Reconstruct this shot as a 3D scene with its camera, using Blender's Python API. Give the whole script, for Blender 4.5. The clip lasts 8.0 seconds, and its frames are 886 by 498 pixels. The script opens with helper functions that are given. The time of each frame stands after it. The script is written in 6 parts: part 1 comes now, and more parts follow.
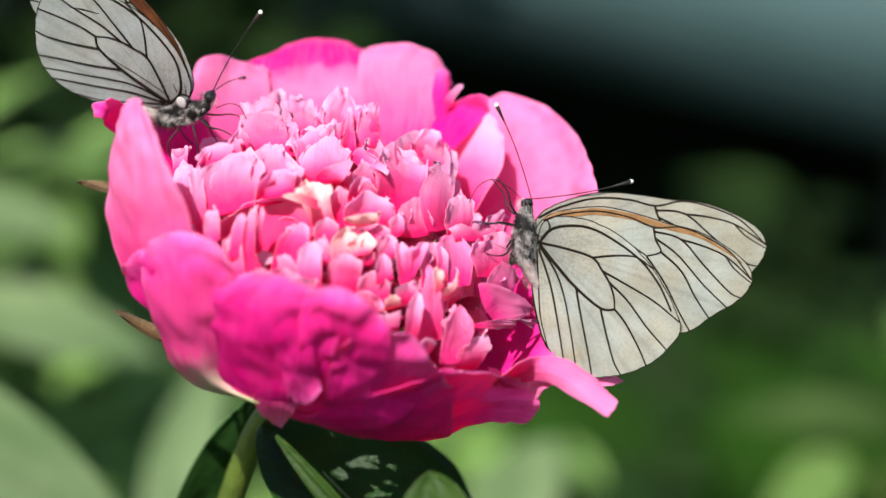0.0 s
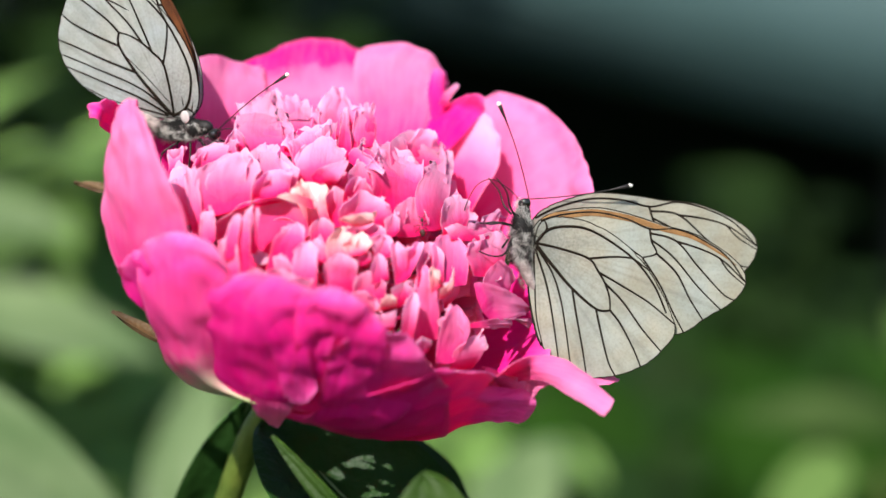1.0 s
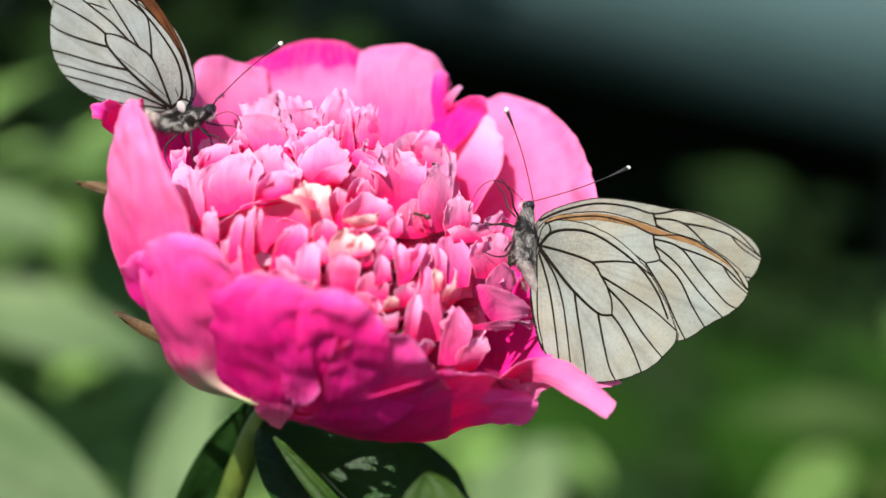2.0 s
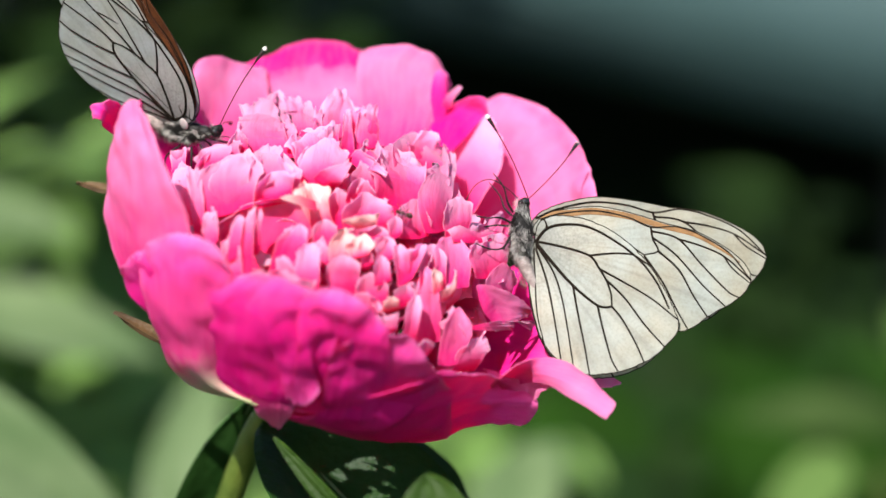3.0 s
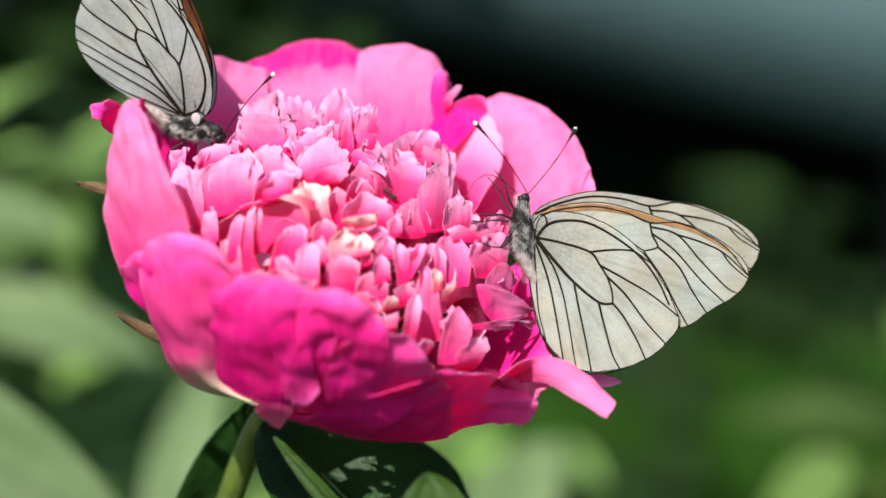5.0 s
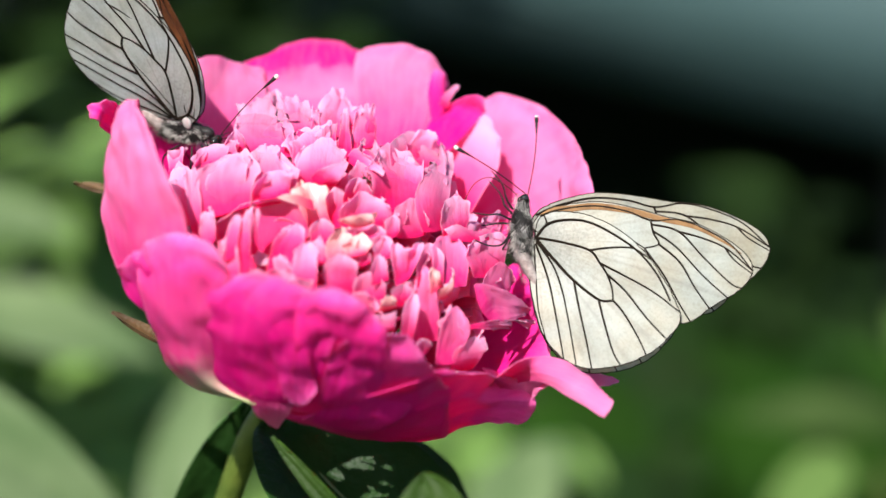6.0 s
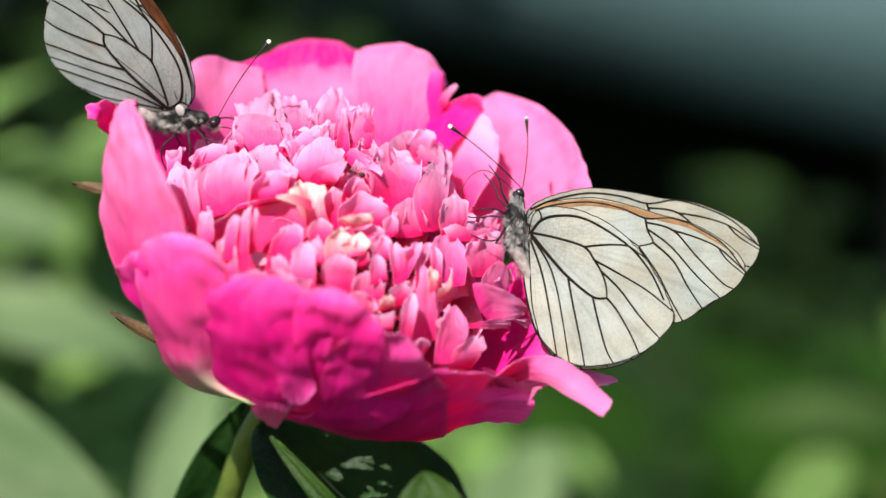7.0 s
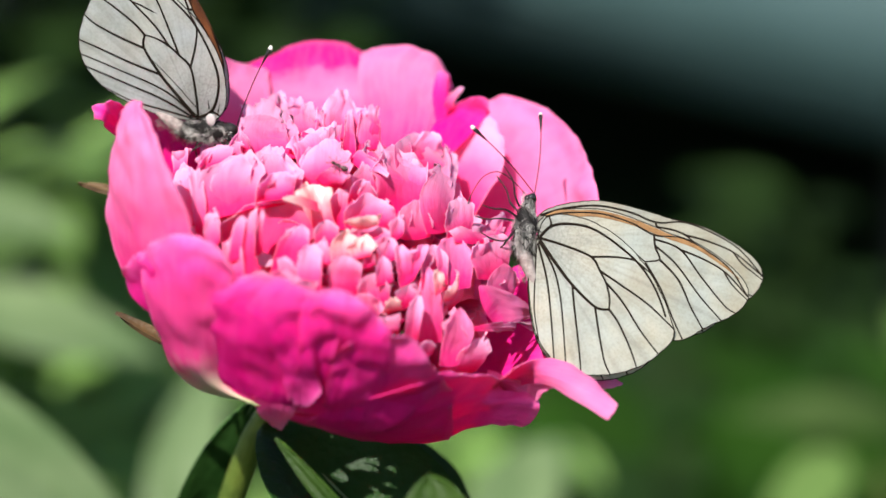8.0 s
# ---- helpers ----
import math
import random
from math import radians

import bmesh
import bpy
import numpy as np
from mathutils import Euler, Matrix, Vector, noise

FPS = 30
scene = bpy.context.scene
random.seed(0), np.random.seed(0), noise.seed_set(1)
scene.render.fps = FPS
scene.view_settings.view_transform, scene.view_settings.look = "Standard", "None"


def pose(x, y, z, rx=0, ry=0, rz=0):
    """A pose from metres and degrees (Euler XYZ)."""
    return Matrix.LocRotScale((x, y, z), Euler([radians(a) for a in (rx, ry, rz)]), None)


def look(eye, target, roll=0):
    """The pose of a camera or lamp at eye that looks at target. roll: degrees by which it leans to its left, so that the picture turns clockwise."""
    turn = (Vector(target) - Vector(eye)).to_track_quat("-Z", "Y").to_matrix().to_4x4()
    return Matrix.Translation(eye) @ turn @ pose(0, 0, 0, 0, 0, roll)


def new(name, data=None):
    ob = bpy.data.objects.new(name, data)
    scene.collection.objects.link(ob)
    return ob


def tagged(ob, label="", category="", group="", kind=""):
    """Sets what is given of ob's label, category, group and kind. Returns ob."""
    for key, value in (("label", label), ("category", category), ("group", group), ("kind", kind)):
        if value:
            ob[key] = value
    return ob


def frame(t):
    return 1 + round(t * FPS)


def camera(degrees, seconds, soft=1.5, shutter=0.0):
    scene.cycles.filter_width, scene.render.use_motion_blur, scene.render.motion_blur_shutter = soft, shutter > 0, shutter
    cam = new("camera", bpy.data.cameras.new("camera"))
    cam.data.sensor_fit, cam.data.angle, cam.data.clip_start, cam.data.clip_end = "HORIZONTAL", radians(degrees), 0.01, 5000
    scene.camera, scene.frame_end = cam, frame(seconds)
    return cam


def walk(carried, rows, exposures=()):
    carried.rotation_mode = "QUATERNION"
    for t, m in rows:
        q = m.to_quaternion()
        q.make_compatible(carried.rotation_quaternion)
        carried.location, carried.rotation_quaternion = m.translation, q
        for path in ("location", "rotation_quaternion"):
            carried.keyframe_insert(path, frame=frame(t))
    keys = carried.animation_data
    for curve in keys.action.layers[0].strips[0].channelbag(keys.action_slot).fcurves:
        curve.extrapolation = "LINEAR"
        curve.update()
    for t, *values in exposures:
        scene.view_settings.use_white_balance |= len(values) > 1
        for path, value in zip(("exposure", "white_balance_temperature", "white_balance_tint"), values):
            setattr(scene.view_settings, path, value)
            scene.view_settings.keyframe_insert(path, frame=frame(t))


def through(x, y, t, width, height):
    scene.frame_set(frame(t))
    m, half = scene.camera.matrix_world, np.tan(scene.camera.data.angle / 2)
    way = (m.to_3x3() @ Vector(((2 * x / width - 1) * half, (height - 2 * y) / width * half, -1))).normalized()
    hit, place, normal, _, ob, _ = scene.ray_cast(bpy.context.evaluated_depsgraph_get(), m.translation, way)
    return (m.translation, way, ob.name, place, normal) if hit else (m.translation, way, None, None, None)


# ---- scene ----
# ---------------------------------------------------------------- camera
cam = camera(20, 8.0, soft=1.6)
EYE = (0.0, -0.36968, 0.72858)
AIM = (0.0, 0.0, 0.65)
walk(cam, [(0.0, look(EYE, AIM)), (8.0, look(EYE, AIM))])
cam.data.dof.use_dof = True
cam.data.dof.focus_distance = 0.374
cam.data.dof.aperture_fstop = 10.5

# ---------------------------------------------------------------- light
SUN_FROM = Vector((-0.26, -0.62, 0.74)).normalized()
sun = new("sun", bpy.data.lights.new("sun", "SUN"))
sun.data.energy, sun.data.angle, sun.data.color = 5.0, radians(0.6), (1.0, 0.96, 0.90)
sun.matrix_basis = look(SUN_FROM * 5, (0, 0, 0))
world = bpy.data.worlds.new("sky")
scene.world = world
world.use_nodes = True
sky = world.node_tree.nodes.new("ShaderNodeTexSky")
sky.sky_type, sky.sun_disc = "NISHITA", False
sky.sun_elevation = math.asin(SUN_FROM.z)
sky.sun_rotation = math.atan2(SUN_FROM.x, SUN_FROM.y)
background = world.node_tree.nodes["Background"]
background.inputs[1].default_value = 0.115
world.node_tree.links.new(sky.outputs[0], background.inputs[0])
scene.view_settings.exposure = 0.80

MM = 0.001


# ---------------------------------------------------------------- materials
def material(name):
    m = bpy.data.materials.new(name)
    m.use_nodes = True
    nt = m.node_tree
    for n in list(nt.nodes):
        nt.nodes.remove(n)
    return m, nt, nt.nodes.new("ShaderNodeOutputMaterial")


def node(nt, kind, links=(), **values):
    n = nt.nodes.new(kind)
    for key, value in values.items():
        n.inputs[key.replace("_", " ")].default_value = value
    for socket, source in links:
        nt.links.new(source, n.inputs[socket])
    return n


def ramp(nt, fac, stops):
    n = nt.nodes.new("ShaderNodeValToRGB")
    while len(n.color_ramp.elements) < len(stops):
        n.color_ramp.elements.new(0.5)
    for e, (p, c) in zip(n.color_ramp.elements, stops):
        e.position, e.color = p, (*c, 1)
    nt.links.new(fac, n.inputs[0])
    return n.outputs[0]


def mixed(nt, fac, a, b, blend="MIX"):
    n = nt.nodes.new("ShaderNodeMix")
    n.data_type, n.blend_type = "RGBA", blend
    for socket, v in ((0, fac), (6, a), (7, b)):
        if hasattr(v, "links"):
            nt.links.new(v, n.inputs[socket])
        elif socket == 0:
            n.inputs[0].default_value = v
        else:
            n.inputs[socket].default_value = (*v, 1)
    return n.outputs[2]


def grainy(nt, coords, scale, detail=4.0, stretch=(1, 1, 1)):
    mp = node(nt, "ShaderNodeMapping", [("Vector", coords)])
    mp.inputs["Scale"].default_value = stretch
    return node(nt, "ShaderNodeTexNoise", [("Vector", mp.outputs[0])], Scale=scale, Detail=detail).outputs["Fac"]


def bumped(nt, height, strength, distance):
    return node(nt, "ShaderNodeBump", [("Height", height)], Strength=strength, Distance=distance).outputs[0]


def petal_material(name, stops, through_colour, through=0.35, streak=0.25, rough=0.55, rim=0.0, shine=0.12, bite=0.22):
    """Soft translucent petal: colour along its length, fine streaks, small blotches and pleats."""
    m, nt, out = material(name)
    tc = nt.nodes.new("ShaderNodeTexCoord")
    uv = node(nt, "ShaderNodeSeparateXYZ", [("Vector", tc.outputs["UV"])])
    blotch = grainy(nt, tc.outputs["Object"], 220.0, 3.0)
    shift = node(nt, "ShaderNodeMath", [(0, blotch)])
    shift.operation = "MULTIPLY_ADD"
    shift.inputs[1].default_value = 0.30
    nt.links.new(uv.outputs[1], shift.inputs[2])
    sub = node(nt, "ShaderNodeMath", [(0, shift.outputs[0])])
    sub.operation = "SUBTRACT"
    sub.inputs[1].default_value = 0.15
    col = ramp(nt, sub.outputs[0], stops)
    streaks = grainy(nt, tc.outputs["UV"], 5.0, 4.0, (4, 0.9, 1))
    pale = ramp(nt, streaks, [(0.45, (0, 0, 0)), (0.75, (1, 1, 1))])
    amount = node(nt, "ShaderNodeMath", [(0, pale)])
    amount.operation = "MULTIPLY"
    amount.inputs[1].default_value = streak
    col = mixed(nt, amount.outputs[0], col, (0.95, 0.42, 0.66))
    # the thin margin is paler
    side = node(nt, "ShaderNodeMath", [(0, uv.outputs[0])])
    side.operation = "PINGPONG"
    side.inputs[1].default_value = 0.5
    far = nt.nodes.new("ShaderNodeMath")
    far.operation = "SUBTRACT"
    far.inputs[0].default_value = 1.0
    nt.links.new(uv.outputs[1], far.inputs[1])
    near = node(nt, "ShaderNodeMath", [(0, side.outputs[0]), (1, far.outputs[0])])
    near.operation = "MINIMUM"
    margin = ramp(nt, near.outputs[0], [(0.0, (rim, rim, rim)), (0.07, (0, 0, 0))])
    col = mixed(nt, margin, col, (0.97, 0.72, 0.84))
    info = nt.nodes.new("ShaderNodeObjectInfo")
    hsv = node(nt, "ShaderNodeHueSaturation", [("Color", col)])
    v = node(nt, "ShaderNodeMapRange", [("Value", info.outputs["Random"])], To_Min=0.9, To_Max=1.08)
    nt.links.new(v.outputs[0], hsv.inputs["Value"])
    fine = grainy(nt, tc.outputs["Object"], 2600.0, 3.0)
    pleat = grainy(nt, tc.outputs["UV"], 5.0, 3.0, (4, 1.5, 1))
    both = node(nt, "ShaderNodeMath", [(0, fine)])
    both.operation = "MULTIPLY_ADD"
    both.inputs[1].default_value = 0.12
    nt.links.new(pleat, both.inputs[2])
    dents = node(nt, "ShaderNodeMath", [(0, grainy(nt, tc.outputs["Object"], 330.0, 4.0)), (2, both.outputs[0])])
    dents.operation = "MULTIPLY_ADD"
    dents.inputs[1].default_value = 0.6
    bump = bumped(nt, dents.outputs[0], bite, 0.0005)
    bs = node(nt, "ShaderNodeBsdfPrincipled", [("Base Color", hsv.outputs[0]), ("Normal", bump)], Roughness=rough)
    bs.inputs["Specular IOR Level"].default_value = shine
    tr = node(nt, "ShaderNodeBsdfTranslucent", [("Normal", bump)])
    tcol = mixed(nt, 1.0, hsv.outputs[0], through_colour, "MULTIPLY")
    nt.links.new(tcol, tr.inputs["Color"])
    mx = node(nt, "ShaderNodeMixShader", [(1, bs.outputs[0]), (2, tr.outputs[0])])
    mx.inputs[0].default_value = through
    nt.links.new(mx.outputs[0], out.inputs[0])
    return m


# Deep magenta; on folds and inner walls it stands in for shade.
PETAL_OUTER = petal_material("petal_outer", [(0.0, (0.80, 0.05, 0.24)), (0.12, (0.86, 0.014, 0.27)), (0.30, (0.88, 0.008, 0.29)),
                                             (0.70, (0.91, 0.026, 0.34)), (0.88, (0.93, 0.08, 0.42)), (1.0, (0.94, 0.18, 0.54))], (1.0, 0.25, 0.75), 0.48, 0.06, rim=0.04, shine=0.04, bite=0.5)
PETAL_GUARD = petal_material("petal_guard", [(0.0, (0.82, 0.02, 0.23)), (0.24, (0.86, 0.045, 0.30)), (0.52, (0.88, 0.17, 0.42)),
                                             (0.80, (0.89, 0.26, 0.51)), (1.0, (0.89, 0.20, 0.47))], (1.0, 0.34, 0.85), 0.48, 0.18, rim=0.15, bite=0.15)
PETAL_FRONT = petal_material("petal_front", [(0.0, (0.45, 0.56, 0.24)), (0.13, (0.58, 0.56, 0.36)), (0.24, (0.80, 0.34, 0.40)), (0.34, (0.90, 0.07, 0.34)),
                                             (0.70, (0.92, 0.07, 0.39)), (1.0, (0.93, 0.18, 0.50))], (1.0, 0.30, 0.80), 0.46, 0.10, rim=0.12, shine=0.07, bite=0.4)
# From 0.78 up, the curled rim's shade is painted in as deep magenta.
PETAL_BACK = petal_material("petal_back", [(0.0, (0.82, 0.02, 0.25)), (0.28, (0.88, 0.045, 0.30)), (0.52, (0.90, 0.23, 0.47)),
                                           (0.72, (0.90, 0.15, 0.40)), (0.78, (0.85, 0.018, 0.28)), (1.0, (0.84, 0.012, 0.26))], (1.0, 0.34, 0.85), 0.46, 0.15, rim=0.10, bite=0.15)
PETAL_INNER = petal_material("petal_inner", [(0.0, (0.92, 0.014, 0.20)), (0.32, (0.92, 0.020, 0.23)), (0.55, (0.92, 0.11, 0.38)),
                                             (0.78, (0.92, 0.36, 0.60)), (1.0, (0.95, 0.62, 0.78))], (1.0, 0.48, 0.88), 0.62, 0.06, rim=0.30, bite=0.25)
PETAL_PALE = petal_material("petal_pale", [(0.0, (0.93, 0.016, 0.22)), (0.20, (0.93, 0.035, 0.27)), (0.42, (0.92, 0.16, 0.44)),
                                           (0.70, (0.92, 0.40, 0.63)), (1.0, (0.95, 0.62, 0.79))], (1.0, 0.52, 0.90), 0.62, 0.06, rim=0.30, bite=0.25)
PETAL_CREAM = petal_material("petal_cream", [(0.0, (0.92, 0.020, 0.16)), (0.20, (0.94, 0.10, 0.26)), (0.45, (0.95, 0.36, 0.44)), (0.65, (0.96, 0.60, 0.58)),
                                             (1.0, (0.96, 0.78, 0.68))], (1.0, 0.55, 0.75), 0.50, 0.1, rim=0.3)


def leaf_material(name, dark, light, gloss=0.42, through=0.25, scale=90.0, spread=(0.65, 1.3), shine=0.22):
    m, nt, out = material(name)
    tc = nt.nodes.new("ShaderNodeTexCoord")
    patch = grainy(nt, tc.outputs["Object"], scale, 4.0)
    col = ramp(nt, patch, [(0.3, dark), (0.7, light)])
    geo = nt.nodes.new("ShaderNodeNewGeometry")
    hsv = node(nt, "ShaderNodeHueSaturation", [("Color", col)])
    v = node(nt, "ShaderNodeMapRange", [("Value", geo.outputs["Random Per Island"])], To_Min=spread[0], To_Max=spread[1])
    nt.links.new(v.outputs[0], hsv.inputs["Value"])
    bump = bumped(nt, grainy(nt, tc.outputs["Object"], scale * 8, 3.0), 0.35, 0.001)
    bs = node(nt, "ShaderNodeBsdfPrincipled", [("Base Color", hsv.outputs[0]), ("Normal", bump)], Roughness=gloss)
    bs.inputs["Specular IOR Level"].default_value = shine
    tr = node(nt, "ShaderNodeBsdfTranslucent")
    nt.links.new(mixed(nt, 1.0, hsv.outputs[0], (1.0, 1.2, 0.35), "MULTIPLY"), tr.inputs["Color"])
    mx = node(nt, "ShaderNodeMixShader", [(1, bs.outputs[0]), (2, tr.outputs[0])])
    mx.inputs[0].default_value = through
    nt.links.new(mx.outputs[0], out.inputs[0])
    return m


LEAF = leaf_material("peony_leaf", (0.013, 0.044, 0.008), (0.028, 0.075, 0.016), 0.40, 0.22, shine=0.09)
# Brighter copy of LEAF, with sunlight put into the green.
LEAF_LIT = leaf_material("leaf_sunlit", (0.030, 0.070, 0.010), (0.055, 0.105, 0.018), 0.45, 0.25, 120, shine=0.10)
LEAF_RIB = leaf_material("leaf_rib", (0.07, 0.12, 0.045), (0.12, 0.18, 0.07), 0.6, 0.1, 300)
STEM = leaf_material("stem_green", (0.040, 0.065, 0.011), (0.095, 0.125, 0.022), 0.45, 0.05, 160)
SEPAL = leaf_material("sepal_brown", (0.030, 0.018, 0.008), (0.12, 0.070, 0.030), 0.6, 0.1, 200)
LEAF_PALE = leaf_material("leaf_pale", (0.090, 0.145, 0.054), (0.16, 0.22, 0.098), 0.40, 0.2, 40, (0.9, 1.1))
# Near-black greens: the shade on these plants is part of the colour.
HEDGE_SHADED = leaf_material("hedge_leaf_shaded", (0.006, 0.014, 0.004), (0.014, 0.032, 0.006), 0.6, 0.1, 12, shine=0.05)
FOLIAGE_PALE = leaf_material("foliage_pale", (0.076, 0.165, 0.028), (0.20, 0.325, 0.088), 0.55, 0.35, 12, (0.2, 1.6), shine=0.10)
# Dark copy of the foliage with half shade mixed into its greens.
FOLIAGE_SHADED = leaf_material("foliage_shaded", (0.006, 0.022, 0.002), (0.014, 0.042, 0.004), 0.7, 0.2, 12, shine=0.03)



def plain_material(name, a, b, scale, rough, bump=0.3, depth=0.002, metal=0.0, stretch=(1, 1, 1), shine=0.5):
    m, nt, out = material(name)
    tc = nt.nodes.new("ShaderNodeTexCoord")
    big = grainy(nt, tc.outputs["Object"], scale, 5.0, stretch)
    small = grainy(nt, tc.outputs["Object"], scale * 9, 4.0, stretch)
    col = mixed(nt, 0.35, ramp(nt, big, [(0.3, a), (0.7, b)]), ramp(nt, small, [(0.3, a), (0.7, b)]))
    bs = node(nt, "ShaderNodeBsdfPrincipled", [("Base Color", col), ("Normal", bumped(nt, small, bump, depth))], Roughness=rough, Metallic=metal)
    bs.inputs["Specular IOR Level"].default_value = shine
    nt.links.new(bs.outputs[0], out.inputs[0])
    return m


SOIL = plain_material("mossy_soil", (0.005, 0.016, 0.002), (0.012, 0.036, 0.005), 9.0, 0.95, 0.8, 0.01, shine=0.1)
BOARD = plain_material("painted_board", (0.022, 0.050, 0.049), (0.039, 0.076, 0.076), 3.0, 0.6, 0.4, 0.002, 0.0, (1, 12, 12))
BEAM = plain_material("dark_timber", (0.018, 0.016, 0.014), (0.035, 0.030, 0.026), 4.0, 0.85)
BLACK = plain_material("insect_black", (0.006, 0.005, 0.005), (0.022, 0.018, 0.016), 900.0, 0.50, 0.3, 0.0002, shine=0.25)
EYE_BLACK = plain_material("insect_eye", (0.006, 0.006, 0.006), (0.015, 0.015, 0.013), 1500.0, 0.12, 0.1, 0.0001)
VEIN = plain_material("wing_vein", (0.004, 0.003, 0.002), (0.015, 0.009, 0.005), 700.0, 0.8, 0.2, 0.0002, shine=0.1)
COSTA = plain_material("wing_costa", (0.085, 0.038, 0.012), (0.27, 0.145, 0.055), 420.0, 0.6, 0.3, 0.0003, shine=0.2)

RUST = plain_material("wing_rust", (0.030, 0.010, 0.005), (0.15, 0.050, 0.016), 400.0, 0.6, 0.3, 0.0003, shine=0.2)


def fur_material():
    """Black and pale hairs mixed strand by strand."""
    m, nt, out = material("grey_fur")
    geo = nt.nodes.new("ShaderNodeNewGeometry")
    tc = nt.nodes.new("ShaderNodeTexCoord")
    tuft = node(nt, "ShaderNodeMapRange", [("Value", grainy(nt, tc.outputs["Object"], 620.0, 2.0))], From_Min=0.38, From_Max=0.62)
    blend = node(nt, "ShaderNodeMath", [(0, geo.outputs["Random Per Island"]), (2, tuft.outputs[0])])
    blend.operation = "MULTIPLY_ADD"
    blend.inputs[1].default_value = 0.45
    half = node(nt, "ShaderNodeMath", [(0, blend.outputs[0])])
    half.operation = "MULTIPLY"
    half.inputs[1].default_value = 0.69
    col = ramp(nt, half.outputs[0], [(0.0, (0.010, 0.009, 0.008)), (0.44, (0.03, 0.027, 0.024)), (0.56, (0.46, 0.44, 0.40)), (1.0, (0.88, 0.85, 0.80))])
    bs = node(nt, "ShaderNodeBsdfPrincipled", [("Base Color", col)], Roughness=0.7)
    bs.inputs["Specular IOR Level"].default_value = 0.2
    nt.links.new(bs.outputs[0], out.inputs[0])
    return m


FUR = fur_material()
HIDE = plain_material("furry_hide", (0.16, 0.12, 0.11), (0.42, 0.36, 0.33), 1500.0, 0.8, 0.3, 0.0002, shine=0.1)
TEGULA = plain_material("white_scale", (0.34, 0.31, 0.30), (0.52, 0.48, 0.46), 900.0, 0.35, 0.1, 0.0001)
CLUB = plain_material("antenna_tip", (0.75, 0.72, 0.62), (0.85, 0.82, 0.75), 900.0, 0.5)
ANT = plain_material("ant_brown", (0.030, 0.010, 0.006), (0.060, 0.020, 0.010), 900.0, 0.3)


def wing_material(name, cool, warm_tint):
    """Chalky white scales over a thin clear membrane, dusted grey, warmer in patches."""
    m, nt, out = material(name)
    tc = nt.nodes.new("ShaderNodeTexCoord")
    warm = grainy(nt, tc.outputs["Object"], 110.0, 3.0)
    col = ramp(nt, warm, [(0.35, cool), (0.65, warm_tint)])
    dust = grainy(nt, tc.outputs["Object"], 2600.0, 5.0)
    dusty = ramp(nt, dust, [(0.34, (0.45, 0.44, 0.40)), (0.56, (1, 1, 1))])
    col = mixed(nt, 0.22, col, dusty, "MULTIPLY")
    # silky streaks that fan out from the root
    axes = node(nt, "ShaderNodeSeparateXYZ", [("Vector", tc.outputs["Object"])])
    fan = node(nt, "ShaderNodeMath", [(0, axes.outputs[0]), (1, axes.outputs[2])])
    fan.operation = "ARCTAN2"
    ray = node(nt, "ShaderNodeCombineXYZ", [("X", fan.outputs[0])])
    silk = grainy(nt, ray.outputs[0], 16.0, 4.0)
    col = mixed(nt, 0.55, col, ramp(nt, silk, [(0.34, (0.62, 0.61, 0.58)), (0.50, (0.92, 0.92, 0.90)), (0.66, (1, 1, 1))]), "MULTIPLY")
    cloud = grainy(nt, tc.outputs["Object"], 260.0, 4.0)
    col = mixed(nt, 0.45, col, ramp(nt, cloud, [(0.36, (0.66, 0.64, 0.58)), (0.60, (1, 1, 1))]), "MULTIPLY")
    # smoky scales that gather at the wing's root
    far = node(nt, "ShaderNodeVectorMath", [(0, tc.outputs["Object"])])
    far.operation = "LENGTH"
    reach = node(nt, "ShaderNodeMath", [(0, dust), (2, far.outputs["Value"])])
    reach.operation = "MULTIPLY_ADD"
    reach.inputs[1].default_value = 0.010
    smoky = ramp(nt, reach.outputs[0], [(0.005, (0.30, 0.29, 0.28)), (0.013, (1, 1, 1))])
    col = mixed(nt, 0.55, col, smoky, "MULTIPLY")
    ribs = grainy(nt, tc.outputs["Object"], 500.0, 2.0, (1, 1, 0.2))
    bump = bumped(nt, ribs, 0.12, 0.0003)
    bs = node(nt, "ShaderNodeBsdfPrincipled", [("Base Color", col), ("Normal", bump)], Roughness=0.42)
    bs.inputs["Specular IOR Level"].default_value = 0.6
    bs.inputs["Sheen Weight"].default_value = 0.2
    tr = node(nt, "ShaderNodeBsdfTranslucent", [("Color", col)])
    clear = nt.nodes.new("ShaderNodeBsdfTransparent")
    mx = node(nt, "ShaderNodeMixShader", [(1, bs.outputs[0]), (2, tr.outputs[0])])
    mx.inputs[0].default_value = 0.5
    mx2 = node(nt, "ShaderNodeMixShader", [(1, mx.outputs[0]), (2, clear.outputs[0])])
    mx2.inputs[0].default_value = 0.13
    nt.links.new(mx2.outputs[0], out.inputs[0])
    return m


WING_CREAM = wing_material("wing_cream", (0.50, 0.53, 0.485), (0.555, 0.51, 0.395))
WING_WHITE = wing_material("wing_white", (0.62, 0.66, 0.66), (0.66, 0.67, 0.62))


